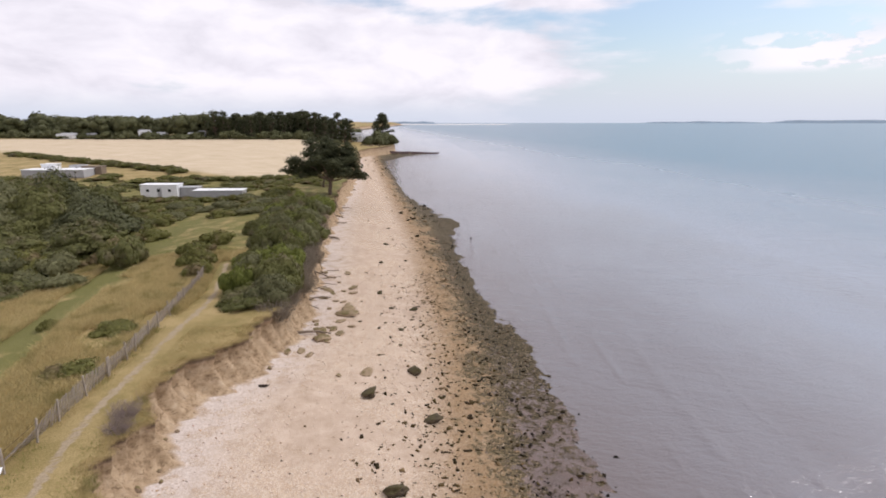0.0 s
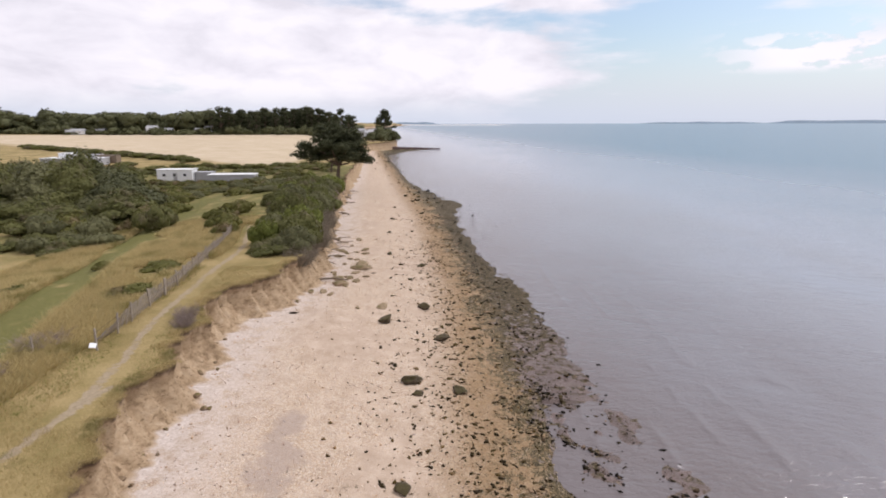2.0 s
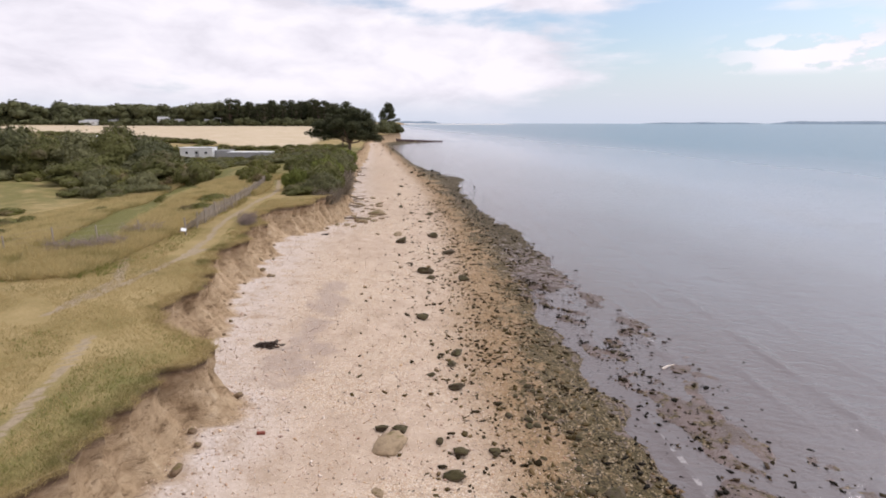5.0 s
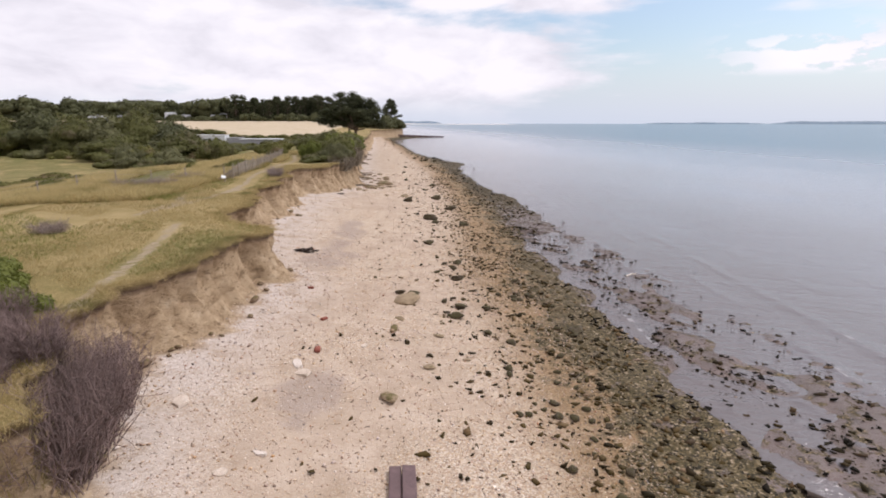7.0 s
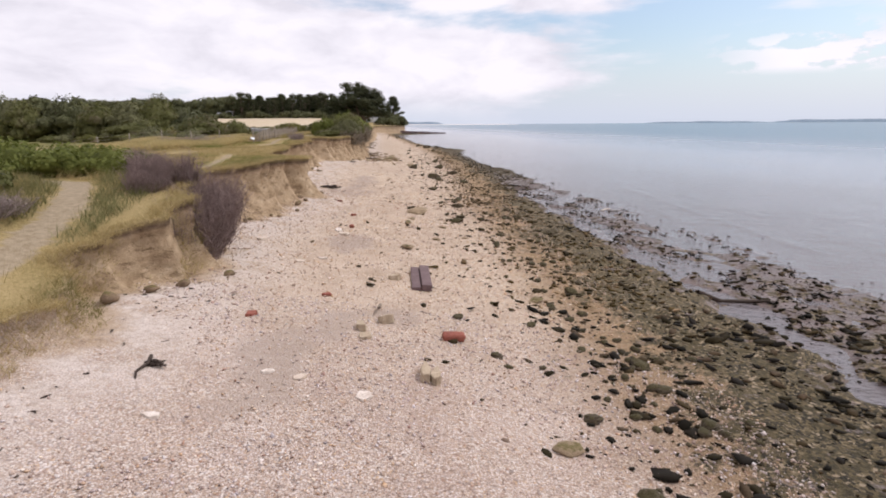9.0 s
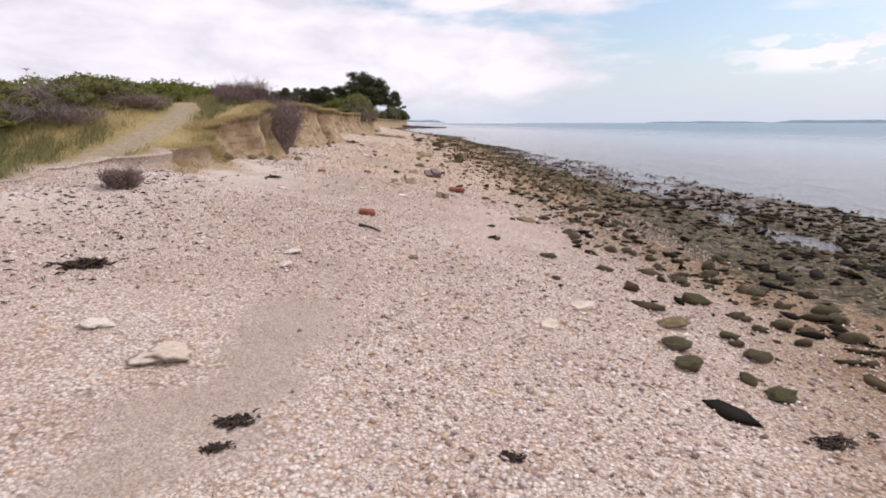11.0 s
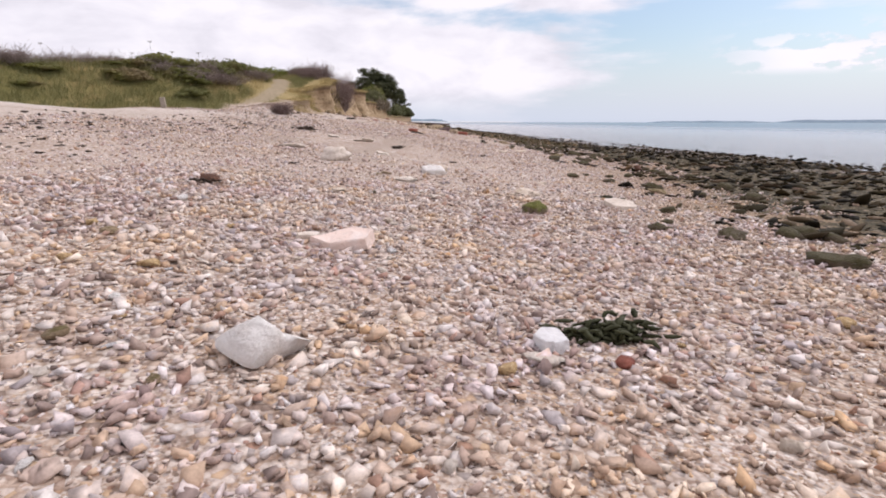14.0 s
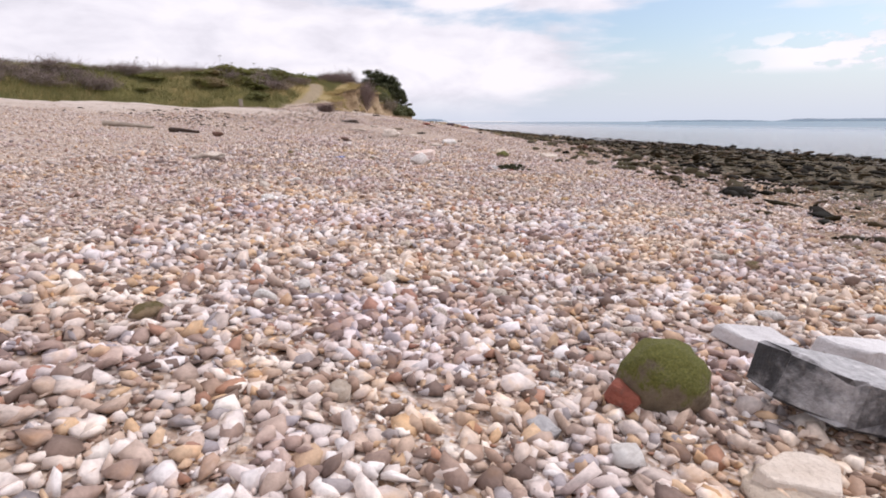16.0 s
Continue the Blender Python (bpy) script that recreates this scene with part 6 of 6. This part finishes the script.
def seaweed(name, x, y, s, seed, mat, label):
    """A heap of curled ribbons."""
    rng = np.random.default_rng(seed)
    pieces = []
    for i in range(130):
        a = rng.uniform(0, 6.28)
        p = np.array([rng.normal(0, 0.2), rng.normal(0, 0.13), abs(rng.normal(0, 0.07))]) * s
        pts = []
        for k in range(5):
            pts.append(p.copy())
            a += rng.normal(0, 0.7)
            p = p + np.array([math.cos(a), math.sin(a), rng.normal(0.15, 0.6)]) * 0.05 * s
            p[2] = min(max(p[2], 0.0), 0.22 * s)
        pieces.append(tube(pts, [0.02 * s, 0.034 * s, 0.036 * s, 0.026 * s, 0.01 * s], 4))
    ob = new(name)
    tagged(part("fronds", mesh_of("fronds", *join(pieces), mat), ob), kind="stuff")
    ob.matrix_basis = pose(x, y, on_ground(x, y), 0, 0, rng.uniform(-25, 25)) @ Matrix.Diagonal((1.15, 0.85, 0.75, 1))
    return tagged(ob, label, "seaweed", "seaweed heaps")


for i, (x, y, s) in enumerate(WEED_CLUMPS):
    green = i in (7, 9)
    seaweed("seaweed_clump", x, y, s * 1.15, 500 + i, WRACK_GREEN if green else WRACK, "green-brown tuft of seaweed on the pebbles" if green else "dried dark brown seaweed heap on the shingle")

# strand line: scraps of dried weed high on the beach
rng = np.random.default_rng(61)
scraps = []
for i in range(1040):
    if i < 900:
        y = rng.uniform(-40, -16)
        x = -8.2 + 0.12 * (y + 16) * -1 * -0.25 + rng.normal(0, 1.3) + 1.2 * math.sin(y * 0.4)
    else:
        y = rng.uniform(-16, 45)
        x = float(edge(y)) + rng.uniform(1.3, 7.5)
    if x < float(edge(y)) + 1.0:
        continue
    s = rng.uniform(0.025, 0.08)
    a = rng.uniform(0, 6.28)
    d = np.array([math.cos(a), math.sin(a), 0])
    p = np.array([x, y, on_ground(x, y) + 0.015])
    scraps.append(tube([p - d * s, p + rng.normal(0, 0.3 * s, 3) * (1, 1, 0.2), p + d * s], [0.006, s * rng.uniform(0.12, 0.4), 0.005], 4))
tagged(new("strand_line_weed", mesh_of("strand_line_weed", *join(scraps), WRACK)), "scattered dried weed scraps along the strand line", "seaweed", kind="stuff")


def timber(name, parent, sx, sy, sz, mat, m, label=""):
    bm = box_bm(sx, sy, sz, 0.012)
    bmesh.ops.subdivide_edges(bm, edges=[e for e in bm.edges if e.calc_length() > max(sx, sy) * 0.6], cuts=6, use_grid_fill=True)
    for v in bm.verts:
        v.co += Vector((noise.noise(v.co * 3) * 0.012, 0, noise.noise(v.co * 4 + Vector((5, 0, 0))) * 0.012))
    return part(name, from_bm(name, bm, mat), parent, label, m)


# tarred sleepers bolted side by side
x, y = -1.66, -13.15
raft = tagged(new("railway_sleepers"), "pair of tarred purple-brown railway sleepers bolted together on the sand", "sleepers")
raft.matrix_basis = pose(x, y, on_ground(x, y), 0, 0, 5)
timber("sleeper", raft, 0.27, 2.35, 0.15, TARRED, pose(-0.2, 0, 0.07))
timber("sleeper", raft, 0.30, 2.3, 0.18, TARRED, pose(0.10, -0.05, 0.12, 0, 4))


def driftwood(name, pts, r, label, mat=DEAD_WOOD):
    pts = [(px, py, on_ground(px, py) + pz) for px, py, pz in pts]
    c = Vector(pts[0])
    ob = new(name, mesh_of(name, *tube([Vector(p) - c for p in pts], list(np.linspace(r, r * 0.45, len(pts))), 8), mat, True))
    ob.matrix_basis = Matrix.Translation(c)
    return tagged(ob, label, "driftwood", "driftwood")


for i, (x, y, sx, sy, sz, turn) in enumerate(((-1.30, -19.80, 0.22, 0.62, 0.2, 8), (-1.08, -19.90, 0.2, 0.55, 0.2, -14), (-2.36, -17.08, 0.36, 0.26, 0.2, 30), (-2.86, -17.75, 0.2, 0.42, 0.18, 25), (-2.70, -18.25, 0.3, 0.24, 0.08, 60), (-2.5, -13.40, 0.4, 0.3, 0.16, 40))):
    slab("rubble_block", x, y, sx * 1.2, sy * 1.2, sz, turn, (6 * math.sin(i * 2.0), 5 * math.cos(i)), SANDY_BLOCK, "broken tan block of masonry rubble on the sand", "rubble", 460 + i, 0.4, "rubble on the beach")
driftwood("driftwood", ((-2.62, -16.0, 0.03), (-2.60, -16.5, 0.14), (-2.55, -16.8, 0.24)), 0.045, "weathered stake lying on the sand")
driftwood("driftwood", ((-2.85, -25.4, 0.03), (-2.62, -25.55, 0.05), (-2.38, -25.75, 0.03)), 0.035, "dark stick on the shingle", WRACK)
driftwood("driftwood", ((-6.25, -20.4, 0.02), (-6.15, -20.7, 0.04), (-6.2, -21.0, 0.03), (-6.1, -21.2, 0.02)), 0.035, "dark curved branch on the shingle", WRACK)
slab("brick_rubble", -5.4, -17.9, 0.5, 0.3, 0.06, 20, (2, 3), BRICK, "flat broken piece of red brickwork", "rubble", 430)

# roots and fallen branches under the scrub and the pine
rng = np.random.default_rng(71)
for i in range(30):
    y = (rng.uniform(40, 82) if i < 16 else rng.uniform(92, 112))
    e = float(np.interp(y, EDGE_Y, EDGE_X))
    L = rng.uniform(1.2, 3.4)
    a = rng.uniform(-0.9, 0.9)
    x0 = e + 0.4
    pts = [(x0 + math.cos(a) * L * k, y + math.sin(a) * L * k, 0.12 + 0.2 * math.sin(k * 3 + i)) for k in (0, 0.3, 0.65, 1.0)]
    driftwood("fallen_branch", pts, rng.uniform(0.05, 0.13), "bare fallen branch at the foot of the cliff")
for i in range(34):
    y = rng.uniform(37, 62)
    x = float(np.interp(y, EDGE_Y, EDGE_X)) + rng.uniform(1.2, 5.2)
    s = rng.uniform(0.5, 1.5)
    slab("fallen_slab", x, y, s, s * rng.uniform(0.4, 0.7), 0.16, rng.uniform(0, 180), (rng.uniform(-8, 8), rng.uniform(-8, 8)), TAN_ROCK, "tan rock slab fallen on the beach below the cliff", "rock", 600 + i, 0.3, "fallen slabs under the cliff")

# clods of turf and earth fallen from the lip
rng = np.random.default_rng(73)
clods = [rock_mesh("earth_clod", 810 + i, EARTH, 0.6, 0.7, 2, 0.3) for i in range(4)]
for i in range(46):
    y = rng.uniform(-20, 36)
    x = float(edge(y)) + rng.uniform(0.55, 1.5)
    s = rng.uniform(0.14, 0.5)
    ob = new("earth_clod", clods[i % 4])
    ob.matrix_basis = pose(x, y, on_ground(x, y) + 0.12 * s, rng.uniform(-20, 20), rng.uniform(-20, 20), rng.uniform(0, 360)) @ Matrix.Diagonal((s, s, s, 1))
    tagged(ob, "brown clod of earth and turf fallen from the cliff", "clod", "fallen clods under the cliff")

# litter: a crumpled blue and white wrapper
bm = bmesh.new()
bmesh.ops.create_grid(bm, x_segments=7, y_segments=5, size=0.5)
for v in bm.verts:
    v.co = Vector((v.co.x * 0.15, v.co.y * 0.09, 0.02 + 0.03 * noise.noise(v.co * 5)))
bmesh.ops.solidify(bm, geom=list(bm.faces), thickness=0.003)
w = new("wrapper", from_bm("wrapper", bm, plain_material("blue_white_film", (0.30, 0.36, 0.62), 0.4, 0.6, 14)))
w.matrix_basis = pose(-3.3, -45.6, on_ground(-3.3, -45.6) + 0.01, 0, 0, 20)
tagged(w, "crumpled blue and white plastic wrapper on the shingle", "litter")

# ---- fences ----
FENCE = ((-18.0, 19.4), (-18.35, 23.3), (-18.7, 28.0), (-19.2, 31.6), (-19.8, 35.6), (-20.7, 41.5), (-21.6, 47.0), (-22.6, 51.0))
pale = from_bm("pale", box_bm(0.052, 0.028, 1.0, 0.008), GREY_WOOD)
post_mesh = from_bm("post", box_bm(0.085, 0.085, 1.25, 0.012), GREY_WOOD)


def build_paling():
    rng = random.Random(17)
    base = tagged(new("paling_fence"), "leaning grey chestnut paling fence along the cliff path", "fence")
    base.matrix_basis = Matrix.Translation((FENCE[0][0], FENCE[0][1], on_ground(*FENCE[0])))
    o = base.matrix_basis.translation
    dist, wires = 0.0, []
    for (ax, ay), (bx, by) in zip(FENCE, FENCE[1:]):
        L = math.hypot(bx - ax, by - ay)
        turn = math.degrees(math.atan2(by - ay, bx - ax))
        n = int(L / 0.125)
        for i in range(n):
            k = i / n
            x, y = ax + (bx - ax) * k, ay + (by - ay) * k
            lean = 9 + 7 * math.sin(dist * 0.8) + 42 * max(0.0, 1 - dist / 3.5)
            part("pale", pale, base, "", pose(x - o.x, y - o.y, on_ground(x, y) - o.z + 0.5 + rng.uniform(-0.04, 0.04), lean + rng.uniform(-4, 4), rng.uniform(-5, 5), turn))
            if i % 18 == 0:
                part("post", post_mesh, base, "", pose(x - o.x + 0.08, y - o.y, on_ground(x, y) - o.z + 0.55, rng.uniform(-4, 8), rng.uniform(-3, 3), turn))
            dist += L / n
    for h in (0.25, 0.85):
        pts = [Vector((x - o.x - 0.02 * h, y - o.y, on_ground(x, y) - o.z + h)) for x, y in FENCE]
        part("wire", mesh_of("wire", *tube(pts, [0.006] * len(pts), 4), WRACK), base)


build_paling()
board = new("white_notice_board", from_bm("white_notice_board", box_bm(0.32, 0.04, 0.28, 0.01), WHITE_PAINT))
board.matrix_basis = pose(-17.85, 19.0, on_ground(-17.85, 19.0) + 0.42, -52, 14, 24)
tagged(board, "small blank white board leaning at the end of the fence", "board")
wire_fence = tagged(new("post_and_wire_fence"), "low post and wire fence across the meadow", "fence")
WIRE_LINE = ((-20.5, 18.5), (-22.3, 17.0), (-24.1, 15.7), (-25.9, 14.2), (-27.6, 12.8), (-29.6, 11.2), (-31.6, 9.6))
wire_fence.matrix_basis = Matrix.Translation((*WIRE_LINE[0], on_ground(*WIRE_LINE[0])))
for x, y in WIRE_LINE:
    part("post", post_mesh, wire_fence, "", Matrix.Translation((x - WIRE_LINE[0][0], y - WIRE_LINE[0][1], on_ground(x, y) - on_ground(*WIRE_LINE[0]) + 0.5)) @ Matrix.Diagonal((0.8, 0.8, 0.85, 1)))
for h in (0.4, 0.7, 0.95):
    pts = [(x - WIRE_LINE[0][0], y - WIRE_LINE[0][1], on_ground(x, y) - on_ground(*WIRE_LINE[0]) + h) for x, y in WIRE_LINE]
    part("wire", mesh_of("wire", *tube(pts, [0.006] * len(pts), 4), GREY_WOOD), wire_fence)


# ---- buildings ----
def cabin(name, x, y, sx, sy, sz, turn, wall, roof, windows, label, pitch=0.0):
    """A long low cabin: body, roof sheet, windows with frames, door."""
    base = tagged(new(name), label, "building")
    base.matrix_basis = pose(x, y, on_ground(x, y) - 0.05, 0, 0, turn)
    part("body", from_bm("body", box_bm(sx, sy, sz, 0.03), wall), base, "", pose(0, 0, sz / 2))
    if pitch:
        bm = bmesh.new()
        vs = [bm.verts.new(q) for q in ((-sx / 2 - 0.2, -sy / 2 - 0.2, 0), (sx / 2 + 0.2, -sy / 2 - 0.2, 0), (sx / 2 + 0.2, 0, pitch), (-sx / 2 - 0.2, 0, pitch), (sx / 2 + 0.2, sy / 2 + 0.2, 0), (-sx / 2 - 0.2, sy / 2 + 0.2, 0))]
        for q in ((0, 1, 2, 3), (3, 2, 4, 5), (0, 3, 5), (1, 4, 2), (0, 5, 4, 1)):
            bm.faces.new([vs[k] for k in q])
        part("roof", from_bm("roof", bm, roof), base, "", pose(0, 0, sz + 0.003))
    else:
        part("roof", from_bm("roof", box_bm(sx + 0.25, sy + 0.25, 0.14, 0.03), roof), base, "", pose(0, 0, sz + 0.073))
    for k in range(windows):
        wx = -sx / 2 + sx * (k + 0.7) / (windows + 0.4)
        win = part("window", from_bm("window", box_bm(0.75, 0.08, 0.65, 0.01), WHITE_PAINT), base, "", pose(wx, -sy / 2 - 0.02, sz * 0.58))
        part("pane", from_bm("pane", box_bm(0.62, 0.03, 0.52, 0), WINDOW_GLASS), win, "dark glass pane", pose(0, -0.045, 0))
    if windows:
        part("door", from_bm("door", box_bm(0.8, 0.06, 1.9, 0.01), GREY_PANEL), base, "grey door", pose(sx * 0.02, -sy / 2 - 0.02, 1.0))
    return base


cabin("site_cabin", -57.8, 112.5, 7.4, 3.0, 2.5, 2, WHITE_PAINT, WHITE_PAINT, 3, "long white cabin behind the scrub")
cabin("store_shed", -45.0, 110.5, 9.6, 3.2, 1.7, 4, GREY_PANEL, WHITE_PAINT, 0, "low grey shed with a pale flat roof")
cabin("store_shed", -52.2, 113.6, 3.4, 2.6, 1.9, 2, GREY_PANEL, GREY_PANEL, 0, "low grey shed beside the white cabin")
cabin("yard_shed", -97.0, 139.0, 15.0, 5.0, 1.9, 3, GREY_PANEL, WHITE_PAINT, 0, "long low pale-roofed shed in the yard")
cabin("site_cabin", -101.5, 143.0, 3.2, 3.0, 2.6, 3, WHITE_PAINT, WHITE_PAINT, 1, "white cabin in the yard")
cabin("site_cabin", -95.0, 144.0, 3.4, 2.6, 2.2, 8, WHITE_PAINT, GREY_PANEL, 1, "white cabin with a grey roof in the yard")
cabin("steel_container", -90.5, 143.0, 5.0, 2.4, 2.0, 3, DEAD_WOOD, DEAD_WOOD, 0, "dull brown container in the yard")
for x, y, s, h in ((-192, 286, 9, 1.9), (-180, 287, 5, 1.9), (-152, 286, 5, 3.6), (-144, 287, 4, 2.2), (-128, 287, 4, 2.2), (-124, 290, 4, 3.0), (-55, 314, 6, 4.6), (-48.5, 316, 6, 4.0), (-43, 318, 5, 3.4), (-58, 322, 5, 6.0)):
    cabin("holiday_chalet", x, y, s, 4.0, h, 5, WHITE_PAINT, GREY_PANEL, 3, "white holiday chalet among the trees", 1.1)

# ---- the point: groyne, armour stones, scrub edge ----
rng = np.random.default_rng(81)
groyne = tagged(new("timber_groyne"), "dark timber and stone groyne running into the sea at the point", "groyne")
groyne.matrix_basis = pose(-34, 314, 0.0)
for i in range(24):
    k = i / 23
    x, y = 31 * k, 9 * k
    z = 1.9 - 1.5 * k
    part("plank", from_bm("plank", box_bm(1.45, 0.25, 1.3, 0.04), TARRED), groyne, "", pose(x, y, z - 0.5 + rng.uniform(-0.08, 0.08), 0, 3 * math.sin(i), 16))
    part("post", from_bm("post", box_bm(0.3, 0.3, 2.2, 0.04), TARRED), groyne, "", pose(x + 0.6, y + 0.1, z - 0.6, 0, 0, 16))
armour = [(-44 + 30 * (i / 60) + rng.normal(0, 1), 300 + 20 * (i / 60) + rng.normal(0, 2.5), rng.uniform(0.8, 1.9)) for i in range(60)]
place_stones("armour_stone", armour, (DARK_STAIN, TAN_ROCK), "large dark armour stone at the point", "rock", "armour stones at the point", 0.6, 0.35, 0.3, 0.3, 9, sub=2)

# the larger pebbles of the shingle crest, and the weedy stones along its lower edge
rng = random.Random(52)
for name, mat, n, label in (("white", WHITE_ROCK, 70, "sea-worn white limestone pebble in the shingle"), ("cream", PALE_ROCK, 60, "sea-worn cream limestone pebble in the shingle"), ("tan", TAN_PALE, 46, "sea-worn tan pebble in the shingle"),
                            ("grey", SLATE, 40, "flat grey slate pebble in the shingle"), ("ochre", OCHRE, 30, "ochre flint pebble in the shingle"), ("brown", TAN_ROCK, 24, "brown sandstone pebble in the shingle")):
    spots = []
    while len(spots) < n:
        y = -53.4 + 12.5 * rng.random() ** 1.5
        spots.append((rng.uniform(-3.4 - 0.12 * (y + 53.4), 1.4), y, 0.05 + 0.085 * rng.random() ** 2))
    place_stones("large_pebble", spots, (mat,), label, "pebble", "larger pebbles of the shingle", 0.6 if name != "grey" else 0.35, 0.55, 0.4, 0.2, 40 + len(name) * 3 + n, 1.3, 2)
spots = []
while len(spots) < 230:
    y = rng.uniform(-47, 6)
    x = float(weed_line(y)) + rng.gauss(0.7, 0.9)
    spots.append((x, y, 0.13 + 0.33 * rng.random() ** 1.8))
place_stones("weedy_stone", spots, (DARK_STAIN, MOSS_ROCK, DARK_STAIN), "dark brown stone capped with olive weed at the tide line", "stone", "weedy stones at the tide line", 0.5, 0.7, 0.2, 0.25, 55, 1.35, 2)

# small pieces that stand out among the pebbles
slab("pale_slab", 0.99, -39.85, 0.5, 0.52, 0.09, 25, (12, -4), PALE_ROCK, "square pale flat slab on the shingle", "slab", 440, 0.3)
slab("grey_slab", -0.86, -44.9, 0.25, 0.17, 0.06, 70, (5, 4), SLATE, "flat grey stone beside the seaweed tuft", "slab", 441, 0.4)
place_stones("dark_stone", ((1.22, -40.9, 0.2), (-2.3, -40.3, 0.1)), (DARK_STAIN,), "dark weedy stone on the shingle", "stone", "dark stones on the shingle", 0.6, 0.4, 0.2, 0.25, 12, 1.2, 2)
place_stones("red_stone", ((-0.56, -45.05, 0.13), (-2.38, -49.0, 0.09), (-2.15, -49.3, 0.05), (-0.96, -41.45, 0.1), (-1.03, -49.3, 0.08)), (BRICK,), "rounded red brick pebble among the stones", "stone", "red brick pebbles", 0.55, 0.3, 0.2, 0.3, 13, 1.2, 2)

driftwood("sunken_log", ((7.8, -11.4, 0.05), (8.6, -11.45, 0.08), (9.4, -11.6, 0.07), (10.1, -11.8, 0.06)), 0.11, "dark waterlogged log lying in the mud", WRACK)
driftwood("driftwood", ((10.0, 8.8, 0.06), (10.35, 8.95, 0.1), (10.7, 9.1, 0.07)), 0.07, "pale bleached plank end in the shallows", PALE_ROCK)
place_stones("rust_red_stone", ((3.7, -32.4, 0.36),), (RUSTY,), "rust-brown pointed stone among the weed", "stone", "", 0.8, 0.4, 0.45, 0.15, 21, 1.1, 2)
stump = new("marker_stump", from_bm("marker_stump", box_bm(0.18, 0.16, 0.42, 0.02), GREY_WOOD))
stump.matrix_basis = pose(-11.8, -26.8, on_ground(-11.8, -26.8) + 0.14, 3, -5, 20)
tagged(stump, "short weathered marker stump at the top of the beach", "post")


def stalk(seed):
    """A dead umbel: one thin stem and a flat head of short rays."""
    rng = np.random.default_rng(seed)
    base = new("dead_umbel_stalk")
    h = rng.uniform(0.8, 1.25)
    top = np.array([rng.normal(0, 0.08), rng.normal(0, 0.08), h])
    part("stem", mesh_of("stem", *tube([(0, 0, -0.05), top * 0.5 + rng.normal(0, 0.02, 3), top], [0.009, 0.007, 0.004], 5), DEAD_WOOD), base)
    rays = []
    for k in range(14):
        a, q = rng.uniform(0, 6.28), rng.uniform(0.04, 0.13)
        tip = top + np.array([math.cos(a) * q, math.sin(a) * q, 0.1 - 0.3 * q])
        rays.append(tube([top, (top + tip) / 2 + np.array([0, 0, 0.02]), tip], [0.003, 0.003, 0.008], 4))
    part("umbel", mesh_of("umbel", *join(rays), DEAD_WOOD), base)
    return tagged(base, "tall dead brown umbel standing above the bank scrub", "plant", "dead umbels on the bank")


rng = random.Random(44)
for i in range(8):
    y = rng.uniform(-24, -11)
    x = leftof(y, rng.uniform(4.5, 9.5))
    ob = stalk(700 + i)
    ob.matrix_basis = pose(x, y, on_ground(x, y), 0, 0, rng.uniform(0, 360)) @ Matrix.Diagonal((1.1, 1.1, 0.95, 1))

driftwood("driftwood_plank", ((-8.9, -42.5, 0.05), (-8.4, -42.45, 0.06), (-7.9, -42.4, 0.05)), 0.06, "pale grey weathered plank on the upper shingle", GREY_WOOD)
driftwood("driftwood_plank", ((-7.4, -42.7, 0.05), (-7.1, -42.72, 0.06), (-6.8, -42.7, 0.04)), 0.055, "dark brown plank end on the upper shingle", WRACK)
place_stones("dark_stone", ((-6.3, -42.95, 0.34), (-4.1, -41.0, 0.3)), (RUSTY,), "dark brown lump on the shingle", "stone", "dark stones on the shingle", 0.5, 0.5, 0.3, 0.2, 31, 1.3, 2)
dry = twig_bush("dead_shrub", 98, 0.5, 0.42, "low brown dead shrub at the foot of the bank path", 160)
dry.matrix_basis = pose(-8.15, -24.6, on_ground(-8.15, -24.6) - 0.03)

slab("pink_slab", -2.08, -43.45, 0.5, 0.28, 0.09, 6, (14, -5), PINK_ROCK, "pink-white broken block of sandstone on the shingle", "stone", 453, 0.6)
slab("pale_slab", -2.36, -43.36, 0.2, 0.13, 0.05, 40, (8, 4), PALE_ROCK, "small pale flat stone beside the pink block", "stone", 452, 0.6)
